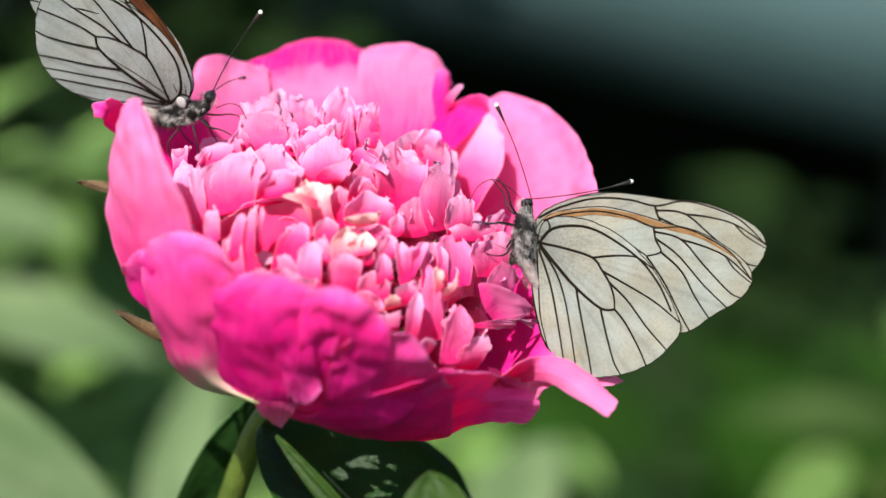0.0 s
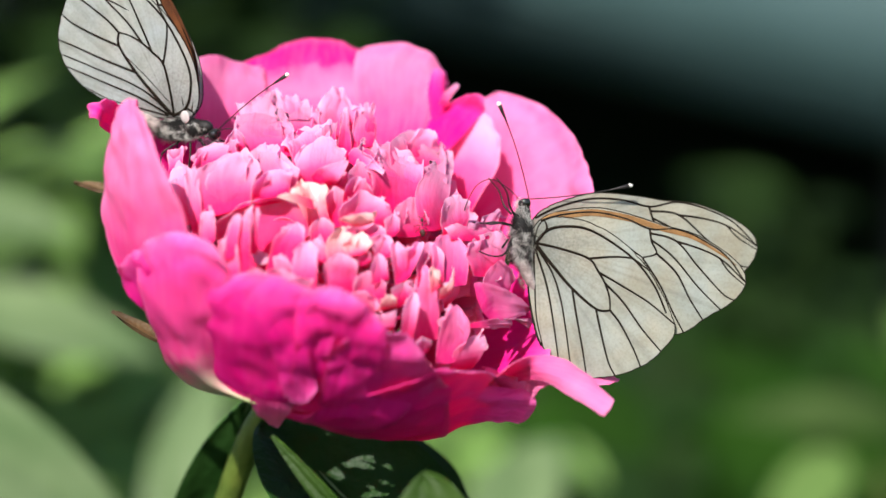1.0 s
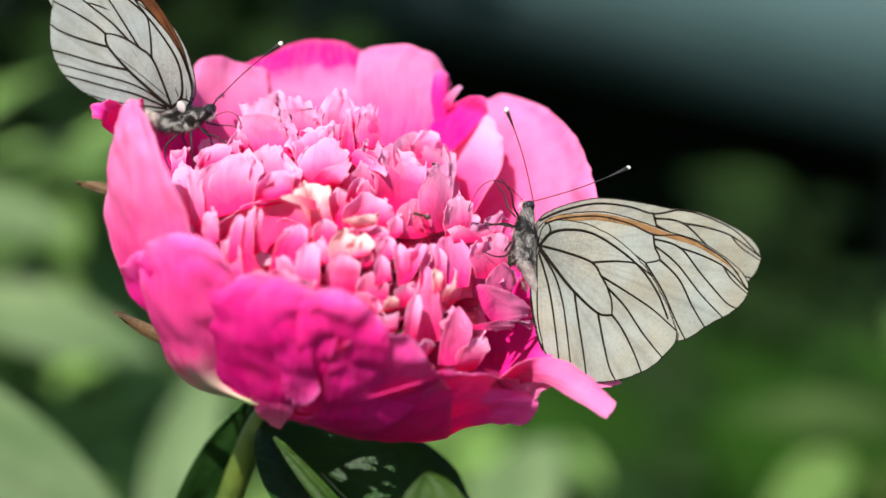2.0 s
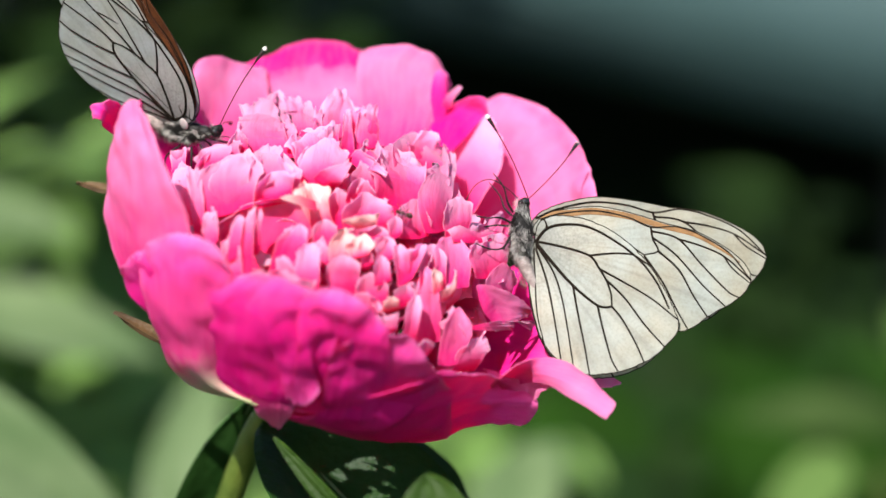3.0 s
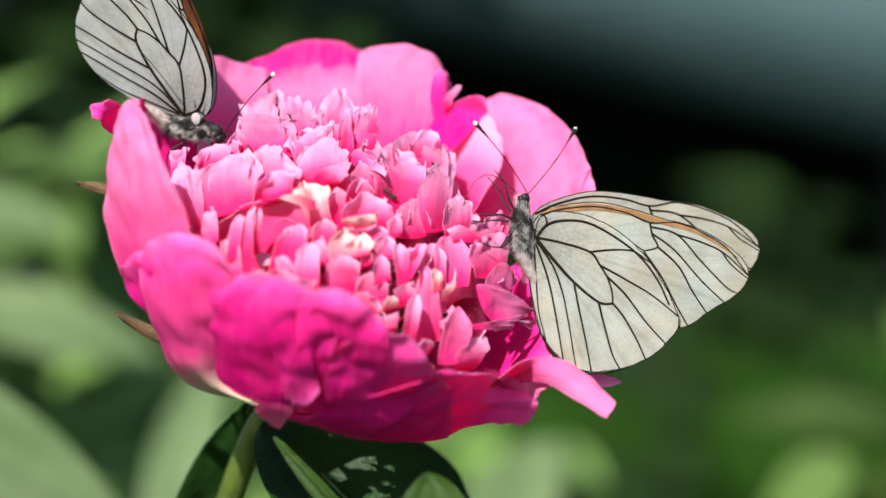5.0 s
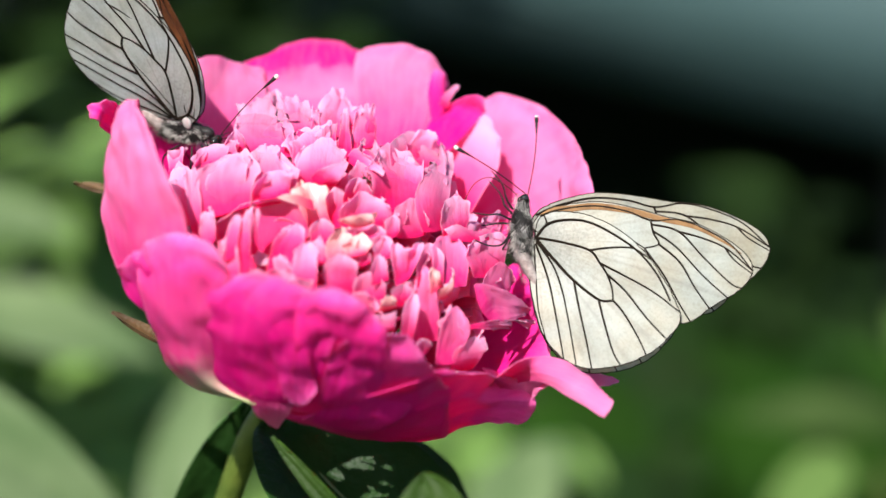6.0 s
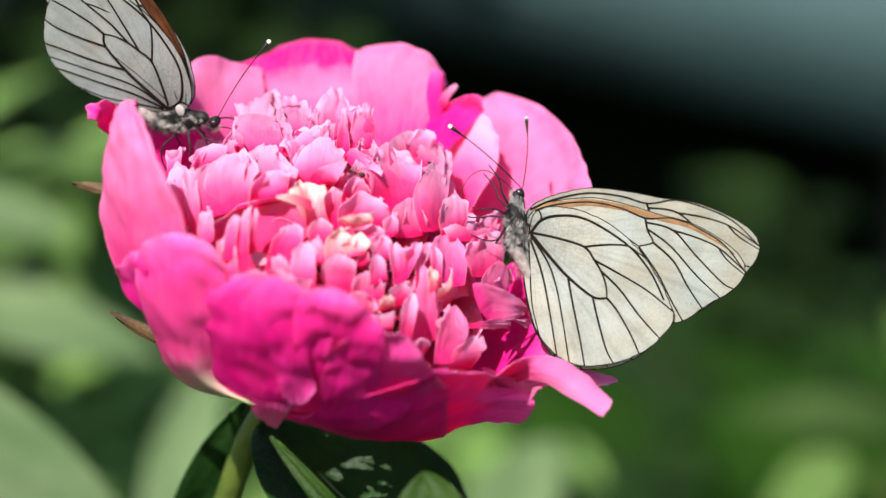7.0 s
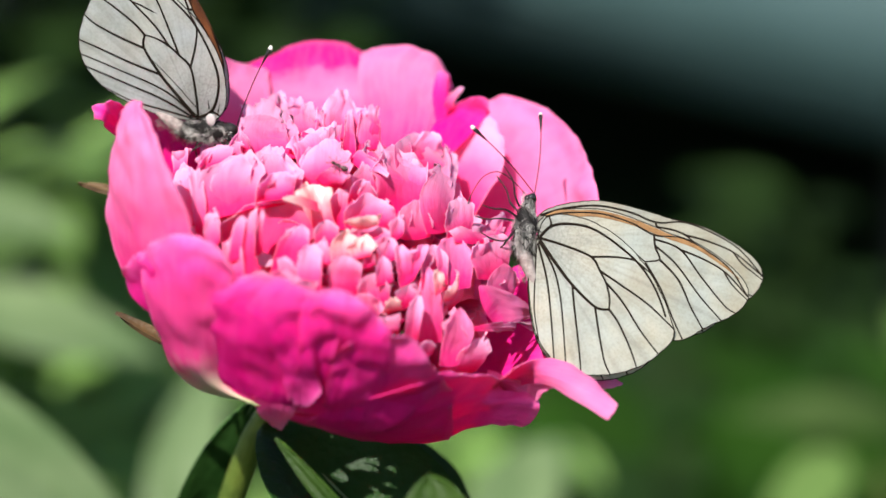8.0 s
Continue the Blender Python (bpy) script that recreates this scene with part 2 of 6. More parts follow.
# ---------------------------------------------------------------- mesh helpers
def part(name, bm, mat, parent=None, label="", smooth=True):
    me = bpy.data.meshes.new(name)
    bmesh.ops.recalc_face_normals(bm, faces=bm.faces)
    bm.to_mesh(me)
    bm.free()
    me.materials.append(mat)
    if smooth:
        me.polygons.foreach_set("use_smooth", [True] * len(me.polygons))
    ob = new(name, me)
    if parent is not None:
        ob.parent = parent
    if label:
        tagged(ob, label)
    return ob


def empty(name, m):
    ob = new(name)
    ob.empty_display_size = 0.01
    ob.matrix_basis = m
    return ob


def sheet(bm, points, nu, nv, thick, uvs=None):
    """A sheet with two faces and a closed rim from a grid of nu x nv points."""
    pts = [Vector(p) for p in points]
    norms = []
    for j in range(nv):
        for i in range(nu):
            du = pts[j * nu + min(i + 1, nu - 1)] - pts[j * nu + max(i - 1, 0)]
            dv = pts[min(j + 1, nv - 1) * nu + i] - pts[max(j - 1, 0) * nu + i]
            n = du.cross(dv)
            norms.append(n.normalized() if n.length > 1e-12 else Vector((0, 0, 1)))
    lay = bm.loops.layers.uv.verify()
    top = [bm.verts.new(p + n * thick / 2) for p, n in zip(pts, norms)]
    low = [bm.verts.new(p - n * thick / 2) for p, n in zip(pts, norms)]
    uv = {}
    for k in range(nu * nv):
        c = uvs[k] if uvs else ((k % nu) / (nu - 1), (k // nu) / (nv - 1))
        uv[top[k]] = uv[low[k]] = c

    def face(vs):
        f = bm.faces.new(vs)
        for lp in f.loops:
            lp[lay].uv = uv[lp.vert]
    for j in range(nv - 1):
        for i in range(nu - 1):
            a, b, c, d = j * nu + i, j * nu + i + 1, (j + 1) * nu + i + 1, (j + 1) * nu + i
            face((top[a], top[b], top[c], top[d]))
            face((low[d], low[c], low[b], low[a]))
    rim = [i for i in range(nu)] + [j * nu + nu - 1 for j in range(1, nv)] + \
          [(nv - 1) * nu + i for i in range(nu - 2, -1, -1)] + [j * nu for j in range(nv - 2, 0, -1)]
    up, down = {}, {}
    for k in rim:
        up[k], down[k] = bm.verts.new(top[k].co), bm.verts.new(low[k].co)
        uv[up[k]] = uv[down[k]] = uv[top[k]]
    for a, b in zip(rim, rim[1:] + rim[:1]):
        face((up[b], up[a], down[a], down[b]))


def tube(bm, pts, radii, sides=6, closed=False):
    """A round tube along points, with a radius at each."""
    pts = [Vector(p) for p in pts]
    n = len(pts)
    rings, side = [], None
    for k, p in enumerate(pts):
        if closed:
            t = pts[(k + 1) % n] - pts[k - 1]
        else:
            t = pts[min(k + 1, n - 1)] - pts[max(k - 1, 0)]
        t = t.normalized()
        if side is None:
            side = t.orthogonal().normalized()
        side = (side - t * side.dot(t)).normalized()
        other = t.cross(side)
        r = radii[k] if hasattr(radii, "__len__") else radii
        rings.append([bm.verts.new(p + (side * math.cos(a) + other * math.sin(a)) * r)
                      for a in [2 * math.pi * s / sides for s in range(sides)]])
    for k in range(n if closed else n - 1):
        a, b = rings[k], rings[(k + 1) % n]
        for s in range(sides):
            bm.faces.new((a[s], a[(s + 1) % sides], b[(s + 1) % sides], b[s]))
    if not closed:
        bm.faces.new(rings[0][::-1])
        bm.faces.new(rings[-1])


def spline(ctrl, steps, closed=False):
    """Catmull-Rom through control points of any dimension."""
    c = [np.array(p, float) for p in ctrl]
    n = len(c)
    out = []
    for k in range(n if closed else n - 1):
        if closed:
            p0, p1, p2, p3 = c[k - 1], c[k], c[(k + 1) % n], c[(k + 2) % n]
        else:
            p0, p1, p2, p3 = c[max(k - 1, 0)], c[k], c[k + 1], c[min(k + 2, n - 1)]
        for s in range(steps):
            t = s / steps
            out.append(0.5 * (2 * p1 + (p2 - p0) * t + (2 * p0 - 5 * p1 + 4 * p2 - p3) * t * t + (3 * p1 - p0 - 3 * p2 + p3) * t ** 3))
    if not closed:
        out.append(c[-1])
    return out


def ball(bm, centre, radii, seg=14, rings=9):
    """An ellipsoid."""
    m = Matrix.Translation(centre) @ Matrix.Diagonal((*radii, 1))
    bmesh.ops.create_uvsphere(bm, u_segments=seg, v_segments=rings, radius=1.0, matrix=m)


# ---------------------------------------------------------------- the peony
FLOWER_AT = Vector((-0.02516, 0.01079, 0.62379))
FLOWER_AXIS = Vector((0.27930, -0.37280, 0.88488)).normalized()


def flower_frame():
    x = (Vector((1, 0, 0)) - FLOWER_AXIS * FLOWER_AXIS.x).normalized()
    y = FLOWER_AXIS.cross(x)
    m = Matrix((x, y, FLOWER_AXIS)).transposed().to_4x4()
    m.translation = FLOWER_AT
    return m


FLOWER = flower_frame()
ROOT = Vector((-0.085, 0.045, 0.0))
peony = empty("peony", Matrix.Translation(ROOT))
tagged(peony, "pink double peony in full bloom on a green stem", "flower")
TO_PEONY = Matrix.Translation(-ROOT) @ FLOWER


def shaped_petal(ctrl, across, half, mat, cup, ruffle, narrow, tip, point, turn, seed, nu, nv, notch, thick, crumple=1.1, pleat=0.0):
    """A petal, sizes in mm: ctrl bends its spine (a cubic curve), across is the way of its width, cup the radius to which it is dished."""
    c0, c1, c2, c3 = [Vector(p) for p in ctrl]
    across = Vector(across).normalized()
    c, s_ = math.cos(radians(turn)), math.sin(radians(turn))
    pts, uvs = [], []
    off = Vector((seed * 7.31, seed * 3.17, seed * 1.93))
    size = half / 15.0
    for j in range(nv):
        for i in range(nu):
            u, v = -1 + 2 * i / (nu - 1), j / (nv - 1)
            end = 1 - tip * (1 - math.sqrt(max(0.0, 1 - (0.97 * u) ** 2))) - point * abs(u)
            end -= notch * (0.5 + 0.5 * noise.noise(Vector((u * 2.6, 0.3, 0)) + off)) + (0.016 + 0.35 * notch * narrow) * noise.noise(Vector((u * 8, 4.1, 0)) + off) + 0.16 * notch * noise.noise(Vector((u * 19, 7.1, 0)) + off)
            s = v * end
            q = c0 * (1 - s) ** 3 + c1 * 3 * s * (1 - s) ** 2 + c2 * 3 * s * s * (1 - s) + c3 * s ** 3
            d = ((c1 - c0) * (1 - s) ** 2 + (c2 - c1) * 2 * s * (1 - s) + (c3 - c2) * s * s).normalized()
            nrm = d.cross(across).normalized()
            et = nrm.cross(d)
            e2, n2 = et * c + nrm * s_, nrm * c - et * s_
            wide = half * (narrow + (1 - narrow) * math.sin(min(1.0, s / 0.72) * math.pi / 2) ** 1.1)
            ang = u * wide / cup
            p = q + e2 * (cup * math.sin(ang)) + n2 * (cup * (1 - math.cos(ang)))
            edge = s * s * (0.35 + 0.65 * abs(u) ** 1.5)
            wave = noise.noise(Vector((u * 2.1, s * 1.7, 0.7)) + off) * 1.1 + noise.noise(Vector((u * 5.2, s * 2.6, 2.7)) + off) * 0.55
            fine = noise.noise(Vector((u * 11, s * 4.0, 5.7)) + off) * 0.36 + noise.noise(Vector((u * 22, s * 6.0, 3.3)) + off) * 0.14
            p = p + n2 * (ruffle * size * 2.0 * edge * (wave + fine)) + n2 * (crumple * size * s * (noise.noise(Vector((u * 1.7, s * 2.2, 9.1)) + off) + 0.45 * noise.noise(Vector((u * 4.3, s * 3.7, 1.1)) + off)))
            p = p + n2 * (pleat * s * (noise.noise(Vector((u * 6.0 + s, s * 1.3, 6.1)) + off) + 0.5 * noise.noise(Vector((u * 12.0, s * 3.1, 8.1)) + off)))
            pts.append(TO_PEONY @ (p * MM))
            uvs.append((0.5 + 0.5 * u, v))
    bm = bmesh.new()
    sheet(bm, pts, nu, nv, thick * MM, uvs)
    return part("petal", bm, mat, peony)


def petal(az, r, h, half, mat, base, p1, p2, cup=30.0, ruffle=1.2, narrow=0.35, tip=0.45, lean=0.0, turn=0.0, seed=0, nu=21, nv=17, notch=0.06, thick=0.10, crumple=1.6):
    """A petal that stands in a plane through the flower's axis: az, r, h place its tip round, out from and along the axis; p1, p2 bend its spine."""
    a = radians(az)
    er, et, ez = Vector((math.cos(a), math.sin(a), 0)), Vector((-math.sin(a), math.cos(a), 0)), Vector((0, 0, 1))
    ctrl = [er * q[0] + ez * q[1] + et * lean * k for q, k in ((base, 0), (p1, 0), (p2, 0.33), ((r, h), 1))]
    return shaped_petal(ctrl, et, half, mat, cup, ruffle, narrow, tip, 0.0, turn, seed, nu, nv, notch, thick, crumple)


def net_petal(rows, mat, crumple, ruffle, fine, notch, nu, nv, thick, seed, bow=0.0):
    """A petal bent over a few cross-lines of its blade, base to tip, in mm of the flower's space; crumpled, ruffled and notched by noise; bow rounds its tip."""
    lines = []
    for row in rows:
        c = spline(row, 12)
        at = [i * (len(c) - 1) / (nu - 1) for i in range(nu)]
        lines.append([c[int(x)] + (c[min(int(x) + 1, len(c) - 1)] - c[int(x)]) * (x % 1) for x in at])
    cols = [spline([line[i] for line in lines], 16) for i in range(nu)]
    last = len(cols[0]) - 1
    off = Vector((seed * 7.31, seed * 3.17, seed * 1.93))
    flat = [[None] * nu for _ in range(nv)]
    for i in range(nu):
        u = -1 + 2 * i / (nu - 1)
        end = 1 - notch * (0.5 + 0.9 * noise.noise(Vector((u * 3.0, 0.3, 0)) + off) + 0.35 * noise.noise(Vector((u * 7, 4.1, 0)) + off) + 0.08 * noise.noise(Vector((u * 19, 7.1, 0)) + off))
        end -= bow * (0.55 * abs(u) ** 2.5 + 0.35 * abs(noise.noise(Vector((u * 2.6, 9.3, 0)) + off)))
        for j in range(nv):
            x = min(max(j / (nv - 1) * end, 0.0), 1.0) * last
            k = min(int(x), last - 1)
            flat[j][i] = Vector(cols[i][k] * (1 - x + k) + cols[i][k + 1] * (x - k))
    span = (flat[-1][nu // 2] - flat[0][nu // 2]).length / 10 + 0.3
    pts, uvs = [], []
    for j in range(nv):
        for i in range(nu):
            u, s = -1 + 2 * i / (nu - 1), j / (nv - 1)
            du = flat[j][min(i + 1, nu - 1)] - flat[j][max(i - 1, 0)]
            dv = flat[min(j + 1, nv - 1)][i] - flat[max(j - 1, 0)][i]
            n = du.cross(dv)
            n = n.normalized() if n.length > 1e-9 else Vector((0, 0, 1))
            p = flat[j][i]
            edge = s ** 3 * 0.8 + 0.35 * s * abs(u) ** 3
            body = noise.noise(p * 0.11 + off) + 0.5 * noise.noise(p * 0.27 + off) + fine * (0.30 * noise.noise(p * 0.5 + off) + 0.15 * abs(noise.noise(p * 0.9 + off)))
            ribs = noise.noise(Vector((u * 4.5 + 0.6 * s, s * 1.2, 6.1)) + off) * 0.3 + 0.15 * noise.noise(Vector((u * 10.0, s * 1.6, 8.1)) + off)
            wave = noise.noise(p * 0.20 + off) + 0.6 * noise.noise(p * 0.42 + off) + (0.15 + 0.8 * bow) * noise.noise(p * 0.75 + off) + 0.4 * noise.noise(Vector((u * 3.0, s * 1.5, 0.7)) + off)
            p = p + n * (crumple * min(1.0, 2.5 * s) * (body + 0.35 * ribs) + ruffle * span * edge * wave)
            pts.append(TO_PEONY @ (p * MM))
            uvs.append((0.5 + 0.5 * u, s))
    bm = bmesh.new()
    sheet(bm, pts, nu, nv, thick * MM, uvs)
    return part("petal", bm, mat, peony)


def guard(rows, mat, crumple=0.9, fine=0.25, notch=0.03, seed=0):
    """A broad petal of the outer bowl."""
    return net_petal(rows, mat, crumple, 0.35, fine, notch, 49, 49, 0.16, seed)


def shell(rows, mat, frill=1.0, seed=0):
    """A small petal of the crowded middle, its margin frilled."""
    return net_petal(rows, mat, 0.50 + 0.28 * frill, 0.65 * frill, 0.8, 0.05 * frill, 31, 27, 0.07, seed, 0.30)



def guard_petals():
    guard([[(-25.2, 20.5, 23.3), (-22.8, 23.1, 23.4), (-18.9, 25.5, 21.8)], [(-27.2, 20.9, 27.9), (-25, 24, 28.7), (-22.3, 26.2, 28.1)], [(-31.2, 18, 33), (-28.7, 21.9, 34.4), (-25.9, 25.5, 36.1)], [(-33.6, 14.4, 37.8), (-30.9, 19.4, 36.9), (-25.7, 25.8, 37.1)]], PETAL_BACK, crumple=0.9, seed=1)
    # small petal behind the left one, its shade put in by the deep colour
    guard([[(-25.2, 21.3, 22.8), (-24.7, 22.6, 24.3), (-23.1, 24.5, 24.5)], [(-34.9, 10.2, 33.8), (-33.7, 14.2, 34.2), (-32.4, 17.1, 34.8)], [(-37.7, 1.6, 41.5), (-36.9, 3.4, 42.6), (-35.2, 11.2, 38.8)], [(-38.5, 2.3, 41.5), (-39.5, 3.2, 42.5), (-37.7, 3.3, 44.5), (-35.6, 10.1, 39.9)]], PETAL_OUTER, crumple=0.9, notch=0.12, seed=2)
    guard([[(-16, 20.4, 22.7), (-12.6, 22.8, 23.2), (-8.3, 25, 24.1)], [(-23.3, 22.8, 27.8), (-17.2, 27.3, 27.7), (-10.9, 30.9, 29.4)], [(-25.3, 28.2, 33.5), (-19.3, 33, 32.8), (-12.6, 36.5, 33.1)], [(-25.2, 32.9, 33.7), (-23.3, 35.1, 36.5), (-18.4, 38.3, 35.1), (-13.3, 40.6, 32.8)]], PETAL_GUARD, crumple=0.8, seed=3)
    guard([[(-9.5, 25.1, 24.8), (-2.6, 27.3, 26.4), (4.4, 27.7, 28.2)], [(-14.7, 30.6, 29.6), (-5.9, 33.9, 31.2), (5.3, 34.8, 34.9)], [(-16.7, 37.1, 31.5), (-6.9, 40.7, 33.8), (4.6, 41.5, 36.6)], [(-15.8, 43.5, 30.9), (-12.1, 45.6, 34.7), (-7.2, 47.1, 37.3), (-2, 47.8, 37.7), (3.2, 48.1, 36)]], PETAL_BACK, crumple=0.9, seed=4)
    guard([[(3.8, 25.2, 27.5), (8.9, 24.8, 29.2), (12.9, 24.5, 31.7)], [(2.9, 32.9, 33.2), (8.8, 32.3, 35.9), (13.9, 30.7, 36.2)], [(1, 39.2, 37.6), (7.5, 38.8, 40.2), (14.4, 36.6, 39.8)], [(1.1, 44.6, 38.7), (5.1, 44.1, 41.5), (9.6, 43.3, 42.5), (12.9, 42.5, 41.8), (15.4, 41.7, 39.1)]], PETAL_GUARD, crumple=1, seed=5)
    # shaded side of the fold and the petal beside it, painted deep magenta
    guard([[(11.9, 23.6, 28.7), (14.5, 23.9, 32.6), (16.7, 23.5, 34.6)], [(12.6, 30.9, 34), (14.9, 30.1, 35.8), (17.4, 28.9, 35.6)], [(12.8, 36.1, 39.1), (14.1, 35.7, 40.2), (16.1, 34.9, 39.1)], [(13.3, 40.8, 39), (14.1, 40.4, 40.9), (15.7, 39.9, 39.2)]], PETAL_OUTER, crumple=0.9, seed=6)
    guard([[(14, 23.8, 34.2), (15.8, 23.7, 35.9), (17.2, 23.3, 37.6)], [(13.5, 30.1, 37.6), (16.1, 28.8, 39.2), (19.2, 27, 38.7)], [(15.3, 33, 37.9), (18, 32, 40.4), (21.2, 30, 41)], [(16.3, 32.9, 39.4), (17.4, 32.4, 41.8), (18.9, 31.6, 43.6), (20.8, 30.4, 44.2), (21.8, 29.8, 42.3)]], PETAL_OUTER, crumple=0.9, seed=8)
    guard([[(19.3, 25.7, 22.6), (21.5, 22.8, 21.3), (25.2, 19, 21.6)], [(21.4, 32.7, 31.5), (25.9, 28.3, 29), (31.6, 19.1, 26.8)], [(21.7, 37.4, 36.4), (29.1, 30.9, 36), (36.8, 16, 32.3)], [(22.6, 40.7, 38.2), (25.2, 38.6, 41.3), (30.1, 33.7, 43.7), (35.6, 24.7, 44.6), (38.1, 18, 43.5), (38.9, 6.7, 43.7)]], PETAL_GUARD, crumple=0.6, seed=9)
    guard([[(16.6, 13.1, 28.5), (18.8, 12.8, 30.5), (21.2, 12.1, 33.3)], [(16.6, 21.9, 33.5), (20.2, 20.2, 35.1), (23.2, 17.7, 35.1)], [(18.4, 27.5, 36.9), (21.4, 25.4, 37.8), (25, 22.2, 37.7)], [(20.4, 30.5, 38.8), (22.1, 29.4, 41.8), (24.7, 27.1, 40)]], PETAL_PALE, crumple=0.6, seed=10)
    # inner wall on the right, its deep shade given as colour
    guard([[(14.5, 7.7, 10.3), (18.8, 1.9, 11.5), (22.6, -3.5, 14.1)], [(26.4, 11.2, 20.3), (28.5, 1.5, 19.2), (28.7, -9.7, 20.8)], [(30.8, 13.1, 25.9), (33.3, -1.7, 25.4), (30.8, -18.3, 28.9)], [(33.8, 13.4, 26.3), (35.4, -4.9, 28.5), (34.4, -16.5, 29.6)]], PETAL_OUTER, crumple=0.9, seed=11)
    guard([[(37.2, -11.4, 27.5), (37.2, -12.7, 27.4), (37.1, -14.3, 27.3)], [(42.1, -11.7, 27.5), (42.3, -13.4, 27.4), (41.9, -15.4, 27.4)], [(45.2, -11.4, 27.5), (46.5, -12.3, 27.5), (44.6, -14.4, 27.4)]], PETAL_GUARD, crumple=0.9, seed=12)
    guard([[(-25.4, 12.1, 23.5), (-21.9, 15.3, 22.4), (-17.5, 18.6, 21.9)], [(-27.6, 16.5, 27.5), (-24.5, 20.6, 27.8), (-20.4, 23.8, 26.9)], [(-29.6, 20.1, 31.5), (-26.7, 24.2, 32.5), (-23.4, 27.4, 33.3)]], PETAL_OUTER, crumple=0.9, seed=13)
    guard([[(-10.6, -30.3, 22.3), (-9, -30.9, 22.7), (-7.8, -31.4, 23.2)], [(-28.7, -18.7, 28.9), (-24.5, -25.2, 34.9), (-20.3, -28.9, 38.9)], [(-33.3, -13.5, 34), (-28.8, -22.1, 42.9), (-23.3, -27.3, 46.7)], [(-34.9, -11.7, 40.3), (-31, -19.2, 47.5), (-26.2, -25.1, 50.6)], [(-35.3, -9.7, 47.3), (-33, -15.2, 51.1), (-30, -20.3, 52.9)], [(-35.2, -9, 52), (-34.5, -10.6, 54.3), (-33.3, -13.8, 55.3)]], PETAL_GUARD, crumple=0.6, seed=14)
    guard([[(-10.4, -29.4, 21.4), (-9.7, -29.9, 21.8), (-8.5, -30.3, 22.3)], [(-23.3, -24.8, 27.9), (-22.6, -27, 30.8), (-20.5, -29.2, 33.1)], [(-27.4, -20.9, 28.4), (-25.8, -24.9, 33.3), (-23.2, -27.9, 37.4)], [(-29.4, -17.9, 28), (-28.6, -22, 33.9), (-26.3, -25.6, 39.7)], [(-30.2, -18.4, 30.3), (-29.7, -21.1, 35.5), (-27.5, -24.7, 41.2)]], PETAL_OUTER, crumple=0.9, notch=0.15, seed=15)
    guard([[(-9, -31.3, 22.8), (-8, -31.7, 22.9), (-7, -32, 23.2)], [(-17.1, -22, 16.2), (-15.3, -28.9, 22.8), (-12.2, -29.1, 23.8)], [(-23.3, -24.2, 25.3), (-20, -29.9, 31.2), (-15.4, -30.8, 33.2)], [(-27.1, -24.5, 33.7), (-22.4, -29.8, 39.9), (-16.2, -31.5, 41)], [(-28.4, -23.5, 36.6), (-23.4, -29.2, 44.1), (-16, -31.9, 44.6)], [(-27.9, -23.9, 39.8), (-26, -26.1, 43.8), (-23.2, -28.3, 46.4), (-20.1, -30.6, 47.5), (-16.8, -32.6, 46.4)]], PETAL_FRONT, crumple=0.8, seed=16)
    guard([[(-7.2, -31.5, 22.8), (-5.7, -31.9, 23.1), (-4.3, -32.5, 24)], [(-16.1, -25.1, 19.4), (-7.3, -33, 26.6), (0.4, -34.5, 28.4)], [(-20.1, -27.8, 29), (-10.5, -35.1, 36.5), (-0.3, -36.6, 37.6)], [(-20.1, -29.6, 37), (-11.4, -35.3, 43.3), (-0.4, -37, 43.9)], [(-18.5, -30, 40.3), (-14.4, -32.9, 45.4), (-9.6, -34.5, 47.2), (-5.3, -35.3, 47.1), (0.3, -35.9, 45.7)]], PETAL_OUTER, crumple=0.9, fine=0.4, seed=17)
    guard([[(-5.6, -32, 23.3), (-4.3, -32.5, 23.9), (-2.8, -33, 24.5)], [(-4, -34.4, 28.1), (1.3, -34.5, 28), (7.5, -33, 26.1)], [(-5.2, -36.8, 37.9), (1.1, -37.1, 38.4), (7.8, -36.2, 37.1)], [(-6.7, -36.8, 43.9), (-0.8, -37.4, 45.6), (6.2, -36.9, 42.8)], [(-6.4, -35.9, 47), (-2.6, -36.2, 49), (1.7, -36.4, 47.6), (6, -36.3, 44.1)]], PETAL_OUTER, crumple=1.2, fine=0.4, seed=18)
    guard([[(-12.7, -33.9, 38.9), (-10.3, -35, 42), (-7.3, -35.6, 42.8)], [(-8.9, -35.8, 36.5), (-6.6, -36.4, 38.6), (-3.8, -36.8, 38.8)], [(-5.9, -35.8, 31.3), (-4, -36.7, 33.1), (-1.9, -36.9, 34.4)], [(-4.2, -35, 28.1), (-1.7, -35, 27.1), (-0.4, -36.6, 31.3)]], PETAL_OUTER, crumple=1, seed=19)
    guard([[(-8.8, -31.7, 24), (-6.3, -33.6, 27.3), (-2.8, -34.4, 28)], [(-6.7, -30.6, 20.7), (-4.5, -31.5, 21.3), (-2.6, -33, 23.7)], [(-4.2, -28.9, 17.7), (-3.1, -28.5, 16.9), (-2.9, -30.4, 19.4)]], PETAL_GUARD, crumple=0.9, seed=20)
